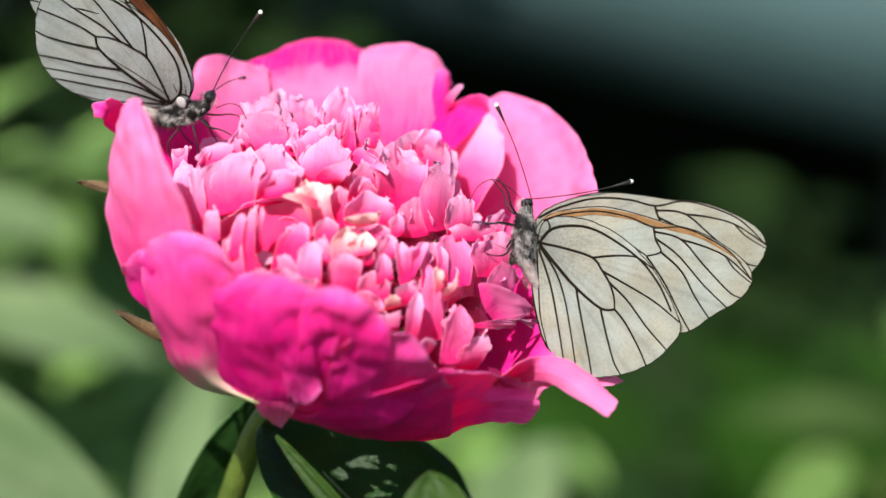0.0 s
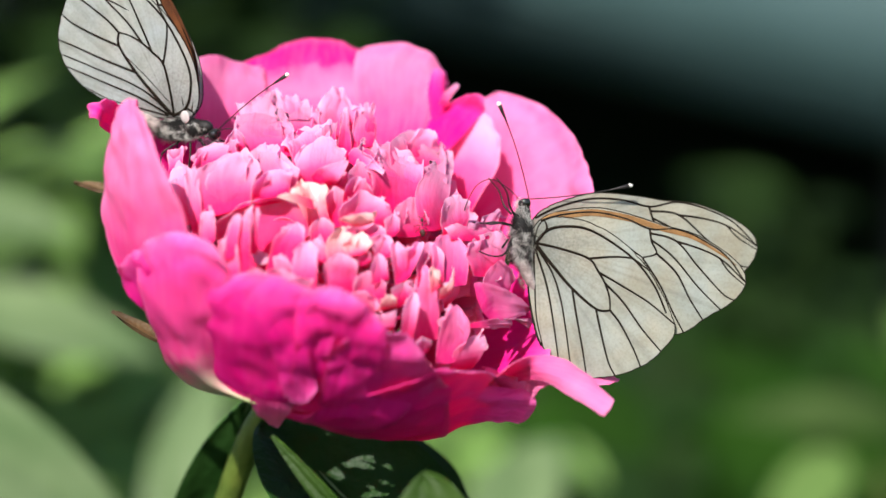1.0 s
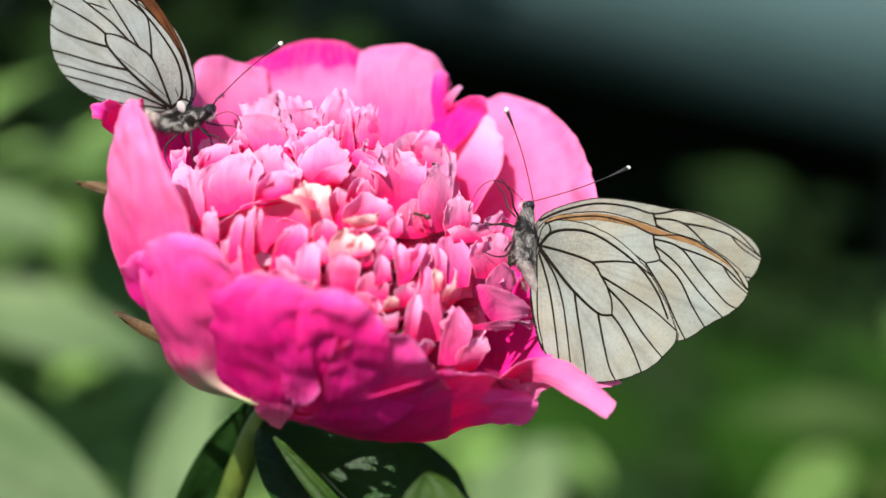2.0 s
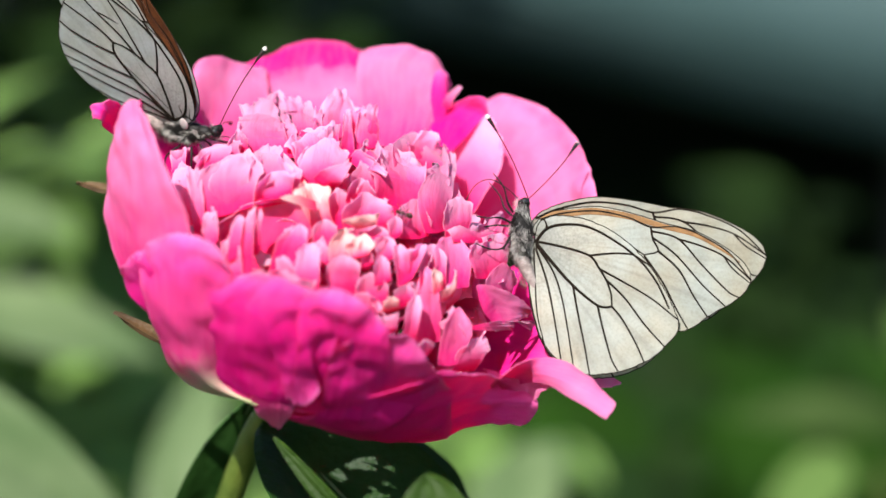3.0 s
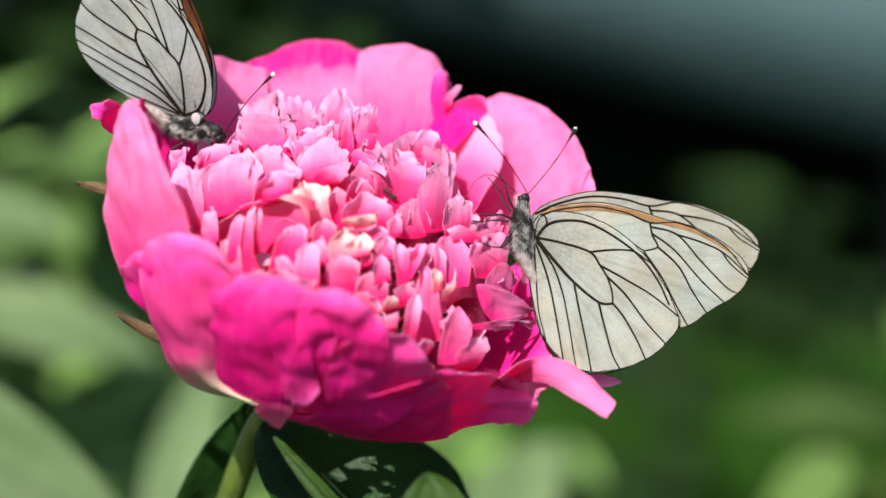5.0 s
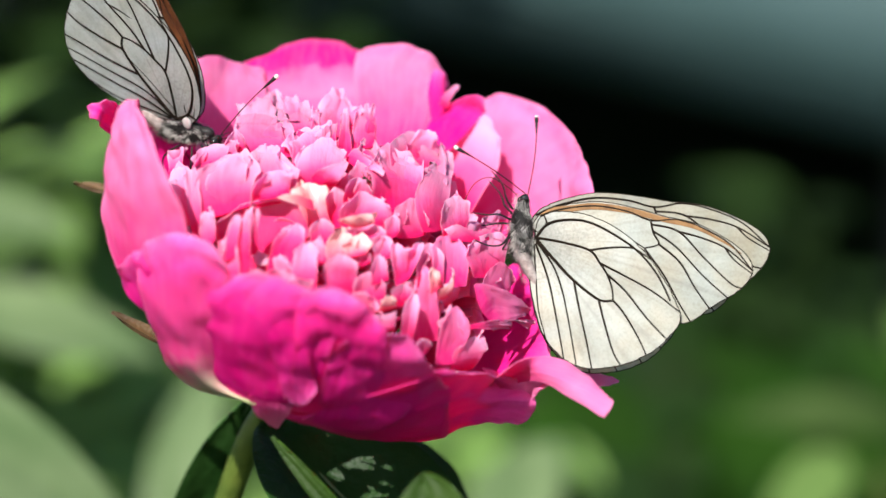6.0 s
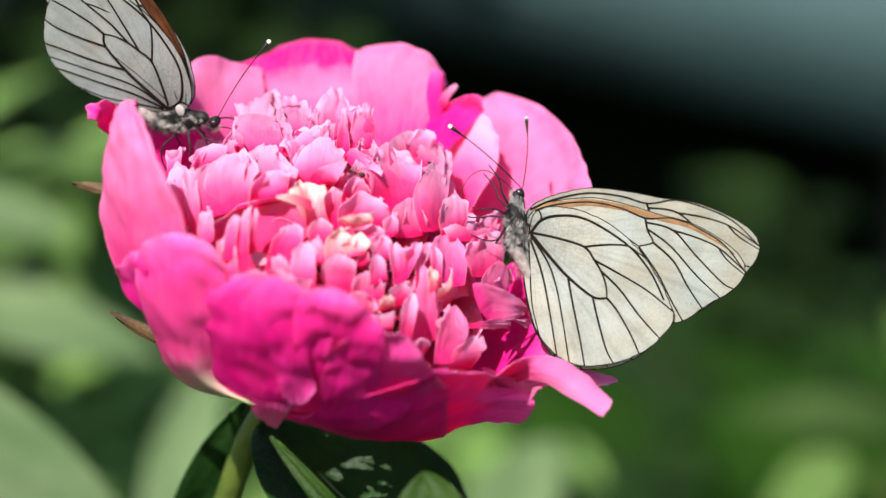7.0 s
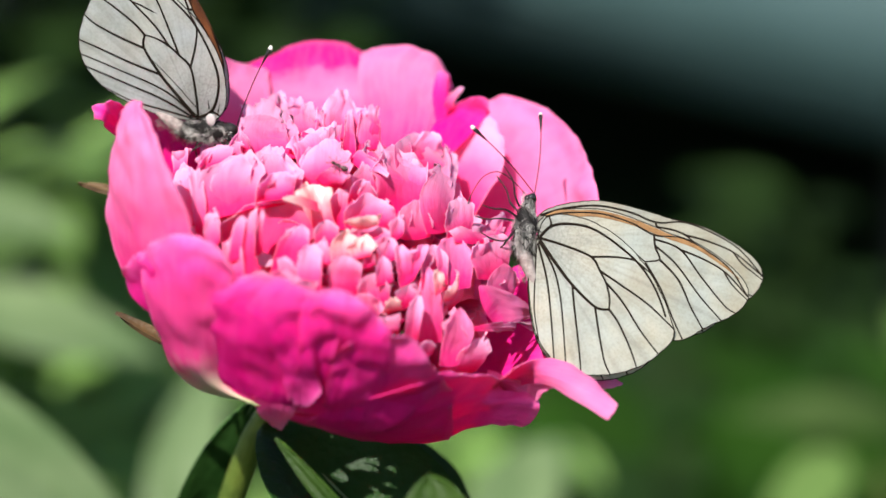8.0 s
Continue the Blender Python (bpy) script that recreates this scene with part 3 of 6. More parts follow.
    guard([[(-5.1, -32, 23), (-2.6, -32, 22), (-0.3, -31.2, 21)], [(0.6, -33, 24.1), (7, -31, 21.7), (13.9, -22.6, 14.4)], [(-0.1, -36.6, 33.7), (9.2, -33.8, 28.8), (21.2, -24.1, 19)], [(0.3, -37.5, 40), (8.4, -36.3, 37.9), (19.3, -29.1, 28.5)], [(1.6, -37.4, 42.3), (5.9, -36.9, 43.9), (10.3, -35.9, 43), (13.9, -34.3, 38.4), (17.8, -31.7, 33.3)]], PETAL_OUTER, crumple=1.3, fine=0.4, seed=21)
    guard([[(-0.6, -32.1, 22.3), (4.1, -30.1, 19.8), (9.1, -26.5, 16.7)], [(8.9, -35.6, 33.3), (15.4, -29.4, 24.4), (21.3, -24, 18.7)], [(14.4, -34.2, 36.7), (21.7, -27.5, 28.9), (26.1, -24, 22.7)], [(16.6, -33.3, 37.4), (22.9, -28.8, 35.5), (30.4, -19.2, 27.4), (32.9, -21.4, 27.1), (33.1, -21.8, 24.3), (31.7, -22.3, 22.8)]], PETAL_OUTER, crumple=1, fine=0.4, seed=22)
    guard([[(21.8, -29.8, 36.6), (24.7, -26.7, 32.8), (29.2, -18.4, 24.2)], [(29.9, -19.7, 28.9), (30.7, -20.3, 27.8), (31.6, -21.2, 26.2)], [(34.1, -23.4, 31.7), (33.3, -23, 30.2), (32.5, -22.3, 27.8)]], PETAL_GUARD, crumple=0.9, seed=23)
    guard([[(24.3, -26.6, 31.5), (26.8, -20.7, 26.4), (28.6, -17.9, 23.5)], [(26.4, -26.3, 34.9), (28.9, -19.9, 29.2), (29.9, -20.7, 28.8)], [(30.8, -21.1, 34.3), (31.2, -22.5, 32.9), (32, -23.2, 31.5)], [(34.4, -21.5, 34.9), (33.9, -25.1, 34.7), (33.6, -25.4, 32.9)], [(38.4, -24.6, 35.4), (37.5, -27.8, 35.4), (36.9, -29.2, 34)], [(39.8, -28.7, 36), (41.5, -30, 36), (41.2, -31.5, 36), (40.2, -33, 35.6)]], PETAL_GUARD, crumple=0.7, seed=24)


def inner_petals():
    shell([[(14.7, 32.5, 39.7), (16.1, 32, 39.9)], [(15.2, 33.6, 41.5), (16.3, 33, 41.3)], [(16.4, 33.8, 43.5), (17.2, 33.6, 43.4)]], PETAL_PALE, frill=0.5, seed=7)
    shell([[(-17, 1.7, 40), (-12.3, 2, 41.7), (-8.3, 2.8, 42.8)], [(-18.1, 6.4, 41.2), (-13.6, 9, 41.7), (-9, 5.5, 44.3)], [(-16, 17.7, 38.7), (-13.4, 27.8, 36.9), (-9.9, 27.7, 37), (-9.2, 13.4, 42.9)]], PETAL_PALE, frill=1.2, seed=25)
    shell([[(-16, 2.6, 39.7), (-12.1, 2.8, 41.2), (-8.9, 3.9, 41.9)], [(-17.4, 7.6, 40.8), (-13.6, 10.7, 40.6), (-9.9, 6.6, 43.4)], [(-16, 20, 37.4), (-13.9, 29.5, 35.9), (-11, 29.3, 35.9), (-10.6, 14.8, 41.8)]], PETAL_PALE, frill=2, seed=26)
    shell([[(-10.9, 4.1, 42.2), (-8.4, 4.9, 42.7), (-5.8, 6, 43.2)], [(-11.5, 11.6, 42.3), (-8.8, 13.2, 42.6), (-5.9, 11.2, 43.7)], [(-10.4, 24.1, 38.1), (-8.6, 21.7, 40.3), (-6.3, 17.7, 41.9)]], PETAL_PALE, frill=1.2, seed=27)
    shell([[(-10, 5.2, 41.8), (-8.3, 6, 42), (-6.5, 6.8, 42.4)], [(-10.4, 13.8, 41.6), (-8.6, 15.2, 41.7), (-6.6, 13.1, 42.6)], [(-9.6, 26.4, 37.6), (-8.6, 22.3, 40.6), (-6.9, 19.5, 41.3)]], PETAL_PALE, frill=2, seed=28)
    shell([[(-6.1, 3.7, 43.9), (-2.8, 5.1, 44.2), (0.8, 6.6, 44.3)], [(-6.7, 11.6, 43.7), (-2.6, 16.8, 42.1), (1.2, 17.8, 42)], [(-6, 17.1, 42.5), (-3.2, 24.2, 41.7), (-1.4, 24.7, 41.7), (1, 20, 42.5)]], PETAL_PALE, frill=2, seed=29)
    shell([[(-4.7, 5, 43.4), (-2.5, 6.2, 43.6), (-0.1, 7.3, 43.6)], [(-5.6, 12.9, 43.1), (-2.7, 18.2, 41.1), (-0.5, 16.7, 42.1)], [(-5.6, 18.1, 41.8), (-3.6, 25.8, 40.5), (-2.5, 25.9, 40.6), (-1, 20, 41.8)]], PETAL_PALE, frill=2, seed=30)
    shell([[(-0.3, 6, 44), (1.6, 7.4, 44), (4, 10.4, 43.1)], [(0.2, 19.8, 42), (1.9, 22.8, 41.5), (3.4, 22.9, 42)]], PETAL_PALE, frill=2, seed=31)
    shell([[(0.5, 7.3, 43.4), (1.8, 8.5, 43.3), (3.3, 10.6, 42.8)], [(1.5, 21.6, 41.3), (2.4, 22.8, 41.6), (3.6, 24.2, 41.3)]], PETAL_INNER, frill=2, seed=32)
    shell([[(-8.6, -2.2, 43), (-6.2, -1.3, 43.6), (-3, -0, 44.2)], [(-9.5, 0.9, 45.1), (-6.8, 3.4, 45), (-3.8, 4.2, 45.8)], [(-10.3, 1.3, 45.8), (-7.5, 7.1, 44.7), (-3.9, 9.7, 45.3)]], PETAL_PALE, frill=1.2, seed=33)
    shell([[(-8, -1.1, 42.4), (-6.1, -0.2, 42.9), (-3.7, 0.6, 43.6)], [(-9.7, 2.3, 44.3), (-7.4, 5.5, 43.6), (-5.2, 5.2, 44.9)], [(-11.1, 3, 44.9), (-8.7, 9.9, 42.9), (-6.1, 11, 44.2)]], PETAL_PALE, frill=2, seed=34)
    shell([[(-2.4, 1.1, 44.7), (-1.3, 1.5, 44.7), (-0.1, 2.3, 44.9)], [(-2.6, 6.6, 45.6), (-1.6, 8.5, 45.1), (-0.7, 7.7, 45.4)], [(-1.7, 17.7, 42.8), (-1.2, 19.2, 42.6), (-0.7, 18.7, 42.8)]], PETAL_INNER, frill=0.5, seed=35)
    shell([[(-7.6, -5, 43.2), (-4.8, -5.2, 43.6), (-2, -4.2, 44.2)], [(-8.5, -3.6, 45.5), (-5.2, -3, 46.6), (-2.1, -2.3, 46.5)], [(-7.5, 0.1, 46.7), (-5.2, 2.7, 47.4), (-1.1, 2, 47.4)]], PETAL_PALE, frill=1.2, seed=36)
    shell([[(-7, -3.9, 42.6), (-4.5, -4.1, 43), (-2, -3.1, 43.5)], [(-8.3, -2.1, 44.9), (-5.2, -0.1, 44.9), (-2.6, -1.1, 45.8)], [(-7.9, 2.1, 45.8), (-5.5, 7.8, 44.5), (-2.2, 3.8, 46.5)]], PETAL_INNER, frill=2, seed=37)
    shell([[(6.1, 1.8, 44.1), (9.8, 4.7, 43.2), (14.3, 8.4, 41.4)], [(5.2, 5.8, 45.3), (9.9, 13.8, 41.8), (14.4, 12, 41.7)], [(5.9, 11.7, 44.2), (9.8, 21.2, 41), (12.8, 19.7, 40.9), (15.3, 18.6, 38.6)]], PETAL_PALE, frill=0.5, seed=38)
    shell([[(7.3, 3.7, 43.1), (10.1, 6, 42.4), (13.6, 8.5, 41.2)], [(7.6, 9.6, 43.8), (11.2, 15.4, 41.5), (15.1, 15.3, 40)], [(9.4, 17.7, 41.9), (11.6, 20.7, 42.5), (13.9, 18.8, 42.5), (16.7, 21.2, 37.9)]], PETAL_INNER, frill=2, seed=39)
    shell([[(3.9, -9.3, 43.3), (7.8, -8.5, 42.9), (11.6, -4, 42.9)], [(2.1, -5.2, 46.6), (7.1, 0.2, 44.9), (11.9, 0.9, 44.9)], [(1.6, 1.4, 47.6), (4.9, 9.8, 44.5), (8.6, 9.1, 44.1), (12.6, 7, 44.2)]], PETAL_INNER, frill=1.2, seed=40)
    shell([[(4.9, -7.8, 42.6), (8, -7.4, 42.2), (10.9, -3.6, 42.4)], [(3, -3.6, 45.9), (7, 0.8, 44.6), (10.7, 0.9, 44.5)], [(2.4, 3.4, 46.7), (5, 10.7, 44.1), (7.7, 8.9, 44.1), (10.7, 5.7, 44.8)]], PETAL_INNER, frill=2, seed=41)
    shell([[(-1.4, 0.6, 45.6), (-0.4, -0.2, 45.6), (0.5, -1.3, 45.6)], [(-0.4, 1.8, 47.2), (1.3, -0.3, 47.2), (2.5, -3, 47.3)], [(2.4, -2.3, 48.3), (3.8, -3.3, 47.9), (4.4, -5.2, 48.1)]], PETAL_PALE, frill=0.5, seed=42)
    shell([[(0.8, 2.5, 45), (1.5, 1.7, 44.9), (2.1, 0.6, 44.8)], [(1.5, 3.7, 46.4), (2.6, 1.4, 46.4), (3.3, -1.7, 46.6)], [(3.3, -1.1, 47.6), (4.2, -2.3, 47.2), (4.6, -4.4, 47.5)]], PETAL_INNER, frill=2, seed=43)
    shell([[(-6.1, -4.8, 44.8), (-4.6, -6.2, 44.9), (-2.6, -6.2, 45.1)], [(-5.3, -5.8, 47.2), (-3.7, -6.4, 47.5), (-2.2, -7.5, 47.5)], [(-3.1, -5.5, 48.7), (-2.1, -5.1, 49), (-1.3, -4, 48.7)]], PETAL_PALE, frill=0.5, seed=44)
    shell([[(-4.3, -3.5, 44.5), (-3.3, -5, 44.4), (-1.9, -4.9, 44.4)], [(-3.8, -4.2, 46.7), (-2.7, -4.2, 46.5), (-1.7, -5.9, 46.7)], [(-2.4, -3.6, 48), (-1.6, -1.9, 47.4), (-1.2, -2.3, 48)]], PETAL_PALE, frill=2, seed=45)
    shell([[(0.5, -6, 43.1), (2.6, -5.2, 43.2), (4.8, -4, 43.3)], [(-1.2, -4.5, 46.7), (0.5, -1.7, 47.4), (2.6, -2.5, 46.8)]], PETAL_INNER, frill=0.5, seed=46)
    shell([[(1, -4.7, 42.4), (2.5, -4.3, 42.5), (4.1, -3.3, 42.6)], [(-1, -2.7, 46.1), (0.1, -0.1, 46.7), (1.7, -1.1, 46.1)]], PETAL_INNER, frill=2, seed=47)
    shell([[(-0.9, -8.9, 43.8), (1.2, -8.3, 43.9), (3.5, -7.1, 44.1)], [(-1.5, -8.3, 47.7), (0.4, -5, 46.9), (2.5, -8, 47.5)]], PETAL_INNER, frill=0.5, seed=48)
    shell([[(0.1, -7.7, 43.2), (1.4, -7.2, 43.3), (2.8, -6.5, 43.5)], [(0.3, -6.7, 47), (1.3, -5.8, 47.6), (2.9, -7, 46.8)]], PETAL_INNER, frill=2, seed=49)
    shell([[(-5.2, -12.7, 41.4), (-4, -12.4, 41.8), (-2.3, -11.4, 42.4)], [(-7.4, -11.4, 44.6), (-5.6, -9.5, 44.3), (-4, -10.4, 45.2)], [(-8.7, -9.9, 46), (-6.3, -6.7, 45.3), (-3.7, -8.6, 47.1)]], PETAL_CREAM, frill=2, seed=50)
    shell([[(-5, -11.7, 40.7), (-4, -11.4, 41), (-2.5, -10.4, 41.5)], [(-7.7, -10.3, 43.8), (-6.1, -8.6, 43.6), (-4.7, -9.5, 44.4)], [(-9.5, -9, 45.2), (-7.4, -6.2, 44.7), (-5, -7.7, 46.2)]], PETAL_CREAM, frill=2, seed=51)
    shell([[(-5.1, -12.8, 44.5), (-5.4, -12, 44.7), (-5.6, -10.9, 44.9)], [(-8.4, -14.7, 46.2), (-8.4, -13.9, 46.4), (-8.6, -13.1, 46.7)], [(-11, -15.8, 47), (-11.1, -15.2, 46.9), (-11, -14.8, 47)]], PETAL_CREAM, frill=0.5, seed=52)
    shell([[(-0.6, -12.3, 42.1), (2.5, -11.4, 42.4), (6.5, -9.8, 42.4)], [(-1.8, -12, 44.9), (1.8, -9.3, 44.8), (6, -9.4, 45.1)], [(-1.4, -10.8, 46.8), (0.9, -7.6, 46.5), (4.1, -7.9, 46.1), (5.1, -10.5, 46.3)]], PETAL_PALE, frill=1.2, seed=53)
    shell([[(0, -11, 41.4), (2.8, -10.2, 41.6), (6.3, -8.9, 41.7)], [(-0.7, -10.7, 44.3), (2.6, -7.4, 43.6), (6.2, -8.4, 44.3)], [(0.1, -9.4, 46), (2.2, -5.3, 45.1), (5.2, -5.9, 44.7), (5.9, -9.5, 45.7)]], PETAL_PALE, frill=2, seed=54)
    shell([[(0.7, -14.9, 44.7), (1.9, -14.2, 44.7), (3.1, -13.4, 44.9)], [(-2.3, -16.1, 46.1), (0.1, -15.5, 47.1), (2.9, -13, 46.8)]], PETAL_CREAM, frill=2, seed=55)
    shell([[(0.9, -13.9, 44), (1.9, -13.3, 44.1), (3, -12.5, 44.3)], [(-0.7, -14.3, 45.7), (1.3, -13.8, 46.7), (3.8, -11.1, 46.2)]], PETAL_CREAM, frill=2, seed=56)
    shell([[(-1.9, -20.2, 40.6), (-0.6, -19.7, 40.9), (0.7, -18.7, 41.3)], [(-2.4, -18, 43), (-0.9, -16.6, 42.8), (0.5, -16.7, 43.5)], [(-2.1, -16, 44.5), (-0.6, -14.1, 43.9), (1.2, -16.6, 44.2)]], PETAL_CREAM, frill=2, seed=57)
    shell([[(-1, -18.9, 40), (-0.1, -18.6, 40.2), (0.7, -17.7, 40.6)], [(-1.2, -16.5, 42.3), (-0.1, -15.2, 42), (0.8, -15.4, 42.7)], [(-0.7, -14.6, 43.8), (0.4, -12.4, 43.1), (1.5, -15.5, 43.5)]], PETAL_CREAM, frill=2, seed=58)
    shell([[(0.6, -19.4, 42.5), (1.8, -18.9, 42.8), (3, -18.1, 42.9)], [(-0.5, -19, 44.7), (1.6, -15.6, 44.5), (3.6, -17.4, 45)]], PETAL_CREAM, frill=2, seed=59)
    shell([[(1.2, -18.1, 41.8), (2, -17.8, 42.1), (2.9, -17, 42.1)], [(0.4, -17.4, 44), (1.9, -14.3, 43.9), (3.4, -16.3, 44.3)]], PETAL_CREAM, frill=2, seed=60)
    shell([[(-0.2, -15.8, 42.2), (2.7, -15.8, 42.1), (6, -14.6, 42.1)], [(-0.3, -14.9, 44.4), (2.5, -11.6, 43.9), (5.6, -12.9, 44.7)]], PETAL_INNER, frill=0.5, seed=61)
    shell([[(0.8, -14.5, 41.6), (3, -14.8, 41.4), (5.4, -14, 41.5)], [(0.9, -13.7, 43.8), (3.2, -9.3, 42.4), (5.2, -12, 43.9)]], PETAL_INNER, frill=2, seed=62)
    shell([[(4.3, -18, 42), (5.7, -17.3, 42.1), (7, -16.5, 42.3)], [(3.5, -17.3, 44.2), (5.2, -13.4, 43.7), (6.6, -15.6, 44.5)]], PETAL_PALE, frill=2, seed=63)
    shell([[(4.7, -16.7, 41.2), (5.8, -16.2, 41.4), (7, -15.5, 41.5)], [(3.1, -16.1, 43.5), (4.1, -14.7, 44.7), (5.7, -14.6, 43.8)]], PETAL_INNER, frill=2, seed=64)
    shell([[(8, -20.9, 40.7), (8.8, -20.3, 40.9), (9.9, -19.1, 41.2)], [(6.4, -18.5, 43.5), (8.9, -16.2, 42.6), (10.9, -16, 43.5)], [(6.2, -16.3, 45.1), (9, -14.1, 42.9), (11.2, -13.3, 44.7)]], PETAL_PALE, frill=0.5, seed=65)
    shell([[(8.6, -19.6, 39.9), (9.2, -19.2, 40.3), (10, -18.2, 40.6)], [(7.2, -17.2, 42.9), (8.9, -16.9, 43.1), (10.7, -14.9, 42.7)], [(7.1, -14.8, 44.3), (8.8, -16.3, 44.4), (10.9, -12.4, 44.1)]], PETAL_PALE, frill=2, seed=66)
    shell([[(7.5, -10.9, 42), (9.9, -9.7, 41.7), (12.2, -7.8, 41.6)], [(5.8, -11, 45.8), (7.9, -5.6, 45.5), (9.7, -4.3, 45.2), (11.6, -8.1, 45.1)]], PETAL_PALE, frill=1.2, seed=67)
    shell([[(8.4, -9.4, 41.1), (10, -8.6, 41), (11.7, -7.1, 41)], [(7.6, -8.4, 45.2), (9.4, -2.1, 44.3), (10.7, -1.1, 44), (12, -6.1, 44.5)]], PETAL_PALE, frill=2, seed=68)
    shell([[(-1.1, -23.8, 38.2), (0.8, -23.4, 38.4), (3, -22.2, 39.1)], [(-2.7, -22.3, 41), (-0.4, -21.8, 42), (2.2, -20.9, 41.9)], [(-2.6, -21.3, 42.4), (-0.8, -20.1, 43.7), (1.9, -19.7, 43)]], PETAL_PALE, frill=1.2, seed=69)
    shell([[(-0.2, -22.6, 37.5), (1, -22.4, 37.7), (2.3, -21.3, 38.3)], [(-1.7, -21, 40.4), (-0.1, -19.6, 40.5), (1.4, -20, 41)], [(-1.8, -19.9, 41.9), (-0.6, -16.8, 41.6), (0.9, -18.9, 42.3)]], PETAL_PALE, frill=2, seed=70)
    shell([[(4.4, -22.5, 40.8), (5.6, -21.7, 41.1), (6.9, -20.8, 41.3)], [(3.3, -21.3, 43.7), (4.7, -18.2, 43.6), (6, -20.2, 43.8)]], PETAL_PALE, frill=0.5, seed=71)
    shell([[(5, -21.2, 40), (5.7, -20.6, 40.3), (6.5, -20, 40.6)], [(4, -20, 43), (4.9, -16.9, 42.7), (5.6, -19.3, 43.1)]], PETAL_PALE, frill=2, seed=72)
    shell([[(2.8, -24.9, 38.1), (5, -24.3, 38.3), (7.2, -22.7, 39)], [(1.2, -23.3, 41.8), (3.8, -19.9, 41.4), (6.1, -22.1, 41.8)]], PETAL_INNER, frill=1.2, seed=73)
    shell([[(3.6, -23.9, 37.5), (5.1, -23.3, 37.5), (6.5, -21.9, 38.2)], [(1.9, -22, 41.2), (3.7, -19.2, 40.9), (5.2, -21.4, 41.2)]], PETAL_INNER, frill=2, seed=74)
    shell([[(0.2, -26.6, 37.1), (3, -26, 37.4), (6.1, -25.4, 37.4)], [(-0.7, -26, 40), (2.3, -21.8, 38.8), (5, -25.5, 40.1)]], PETAL_INNER, frill=0.5, seed=75)
    shell([[(1.1, -25.4, 36.4), (3.1, -25, 36.7), (5.3, -24.8, 36.7)], [(1.7, -24.1, 39.9), (3.4, -24, 41.3), (5.9, -23.8, 39.7)]], PETAL_INNER, frill=2, seed=76)
    shell([[(10.1, -26.9, 35.5), (11, -26.5, 35.5), (11.9, -25.9, 35.6)], [(9.4, -25.7, 39.1), (10.6, -24.7, 38.7), (11.8, -24.8, 38.8)], [(9.5, -23.9, 41.1), (10.7, -21.5, 40.9), (11.8, -23.1, 40.7)]], PETAL_PALE, frill=0.5, seed=77)
    shell([[(11.1, -25.4, 34.7), (11.7, -25.2, 34.7), (12.3, -24.7, 34.8)], [(10.3, -24.4, 38.3), (11.1, -23.5, 37.9), (11.8, -23.9, 38.2)], [(10.1, -22.7, 40.3), (10.9, -20.5, 40.2), (11.6, -22.3, 40)]], PETAL_INNER, frill=2, seed=78)
    shell([[(13.5, -17.3, 39), (16.3, -15.6, 38.6), (19.2, -13.4, 38.3)], [(13, -13.8, 42), (15.7, -11, 41.3), (19, -10.4, 40.6)], [(12.8, -11.5, 43.2), (15.8, -6.7, 42.2), (18.1, -8.5, 42.1)]], PETAL_GUARD, frill=0.5, seed=79)
    shell([[(14.5, -15.8, 38.2), (16.6, -14.6, 37.9), (18.7, -12.7, 37.7)], [(13.6, -12.1, 41.3), (15.7, -9.8, 40.7), (18.1, -10, 40.3)], [(13, -9.8, 42.7), (15.3, -5.4, 41.7), (16.9, -7.8, 41.8)]], PETAL_GUARD, frill=2, seed=80)
    shell([[(11.5, -19.3, 39.4), (13.4, -18.3, 39.3), (15.5, -16.5, 39.3)], [(10.2, -16.3, 43.1), (12.2, -11.1, 42.6), (14.5, -12.4, 42.9)]], PETAL_INNER, frill=0.5, seed=81)
    shell([[(12, -18, 38.7), (13.6, -17.2, 38.5), (15.3, -15.7, 38.6)], [(11.2, -14.8, 42.3), (12.8, -10.1, 42), (14.7, -11.3, 42.2)]], PETAL_INNER, frill=2, seed=82)
    shell([[(13.3, -20.5, 40.4), (14.2, -19.4, 40.6), (14.8, -18.4, 40.8)], [(11.8, -18.9, 43.8), (13, -18.2, 42.8), (13.9, -19.5, 42.6)]], PETAL_CREAM, frill=2, seed=83)
    shell([[(13.6, -19.5, 39.7), (14.2, -18.5, 40), (14.6, -17.6, 40.1)], [(12.6, -17, 43.1), (13.5, -16.9, 42.4), (14.1, -18.2, 42.2)]], PETAL_CREAM, frill=2, seed=84)
    shell([[(14.7, -20.6, 39.8), (15.6, -19.9, 39.7), (16.4, -18.7, 39.9)], [(13.8, -20.7, 42.2), (15.3, -18.5, 41.5), (16, -15.9, 43.1)]], PETAL_CREAM, frill=2, seed=85)
    shell([[(15.3, -19.3, 39), (15.8, -18.8, 39), (16.4, -17.9, 39.3)], [(14.8, -18.7, 41.6), (15.6, -18.2, 41.9), (16.2, -14.4, 42.6)]], PETAL_INNER, frill=2, seed=86)
    shell([[(12.3, -23.7, 33.7), (14, -22.9, 33.5), (16.3, -21.5, 33.5)], [(11.3, -20.5, 38.7), (12.9, -19.4, 38.9), (15.1, -18.5, 38.3)], [(10.9, -16.5, 41.6), (11.7, -15.7, 42.1), (12.9, -15.8, 41.5)]], PETAL_GUARD, frill=0.5, seed=87)
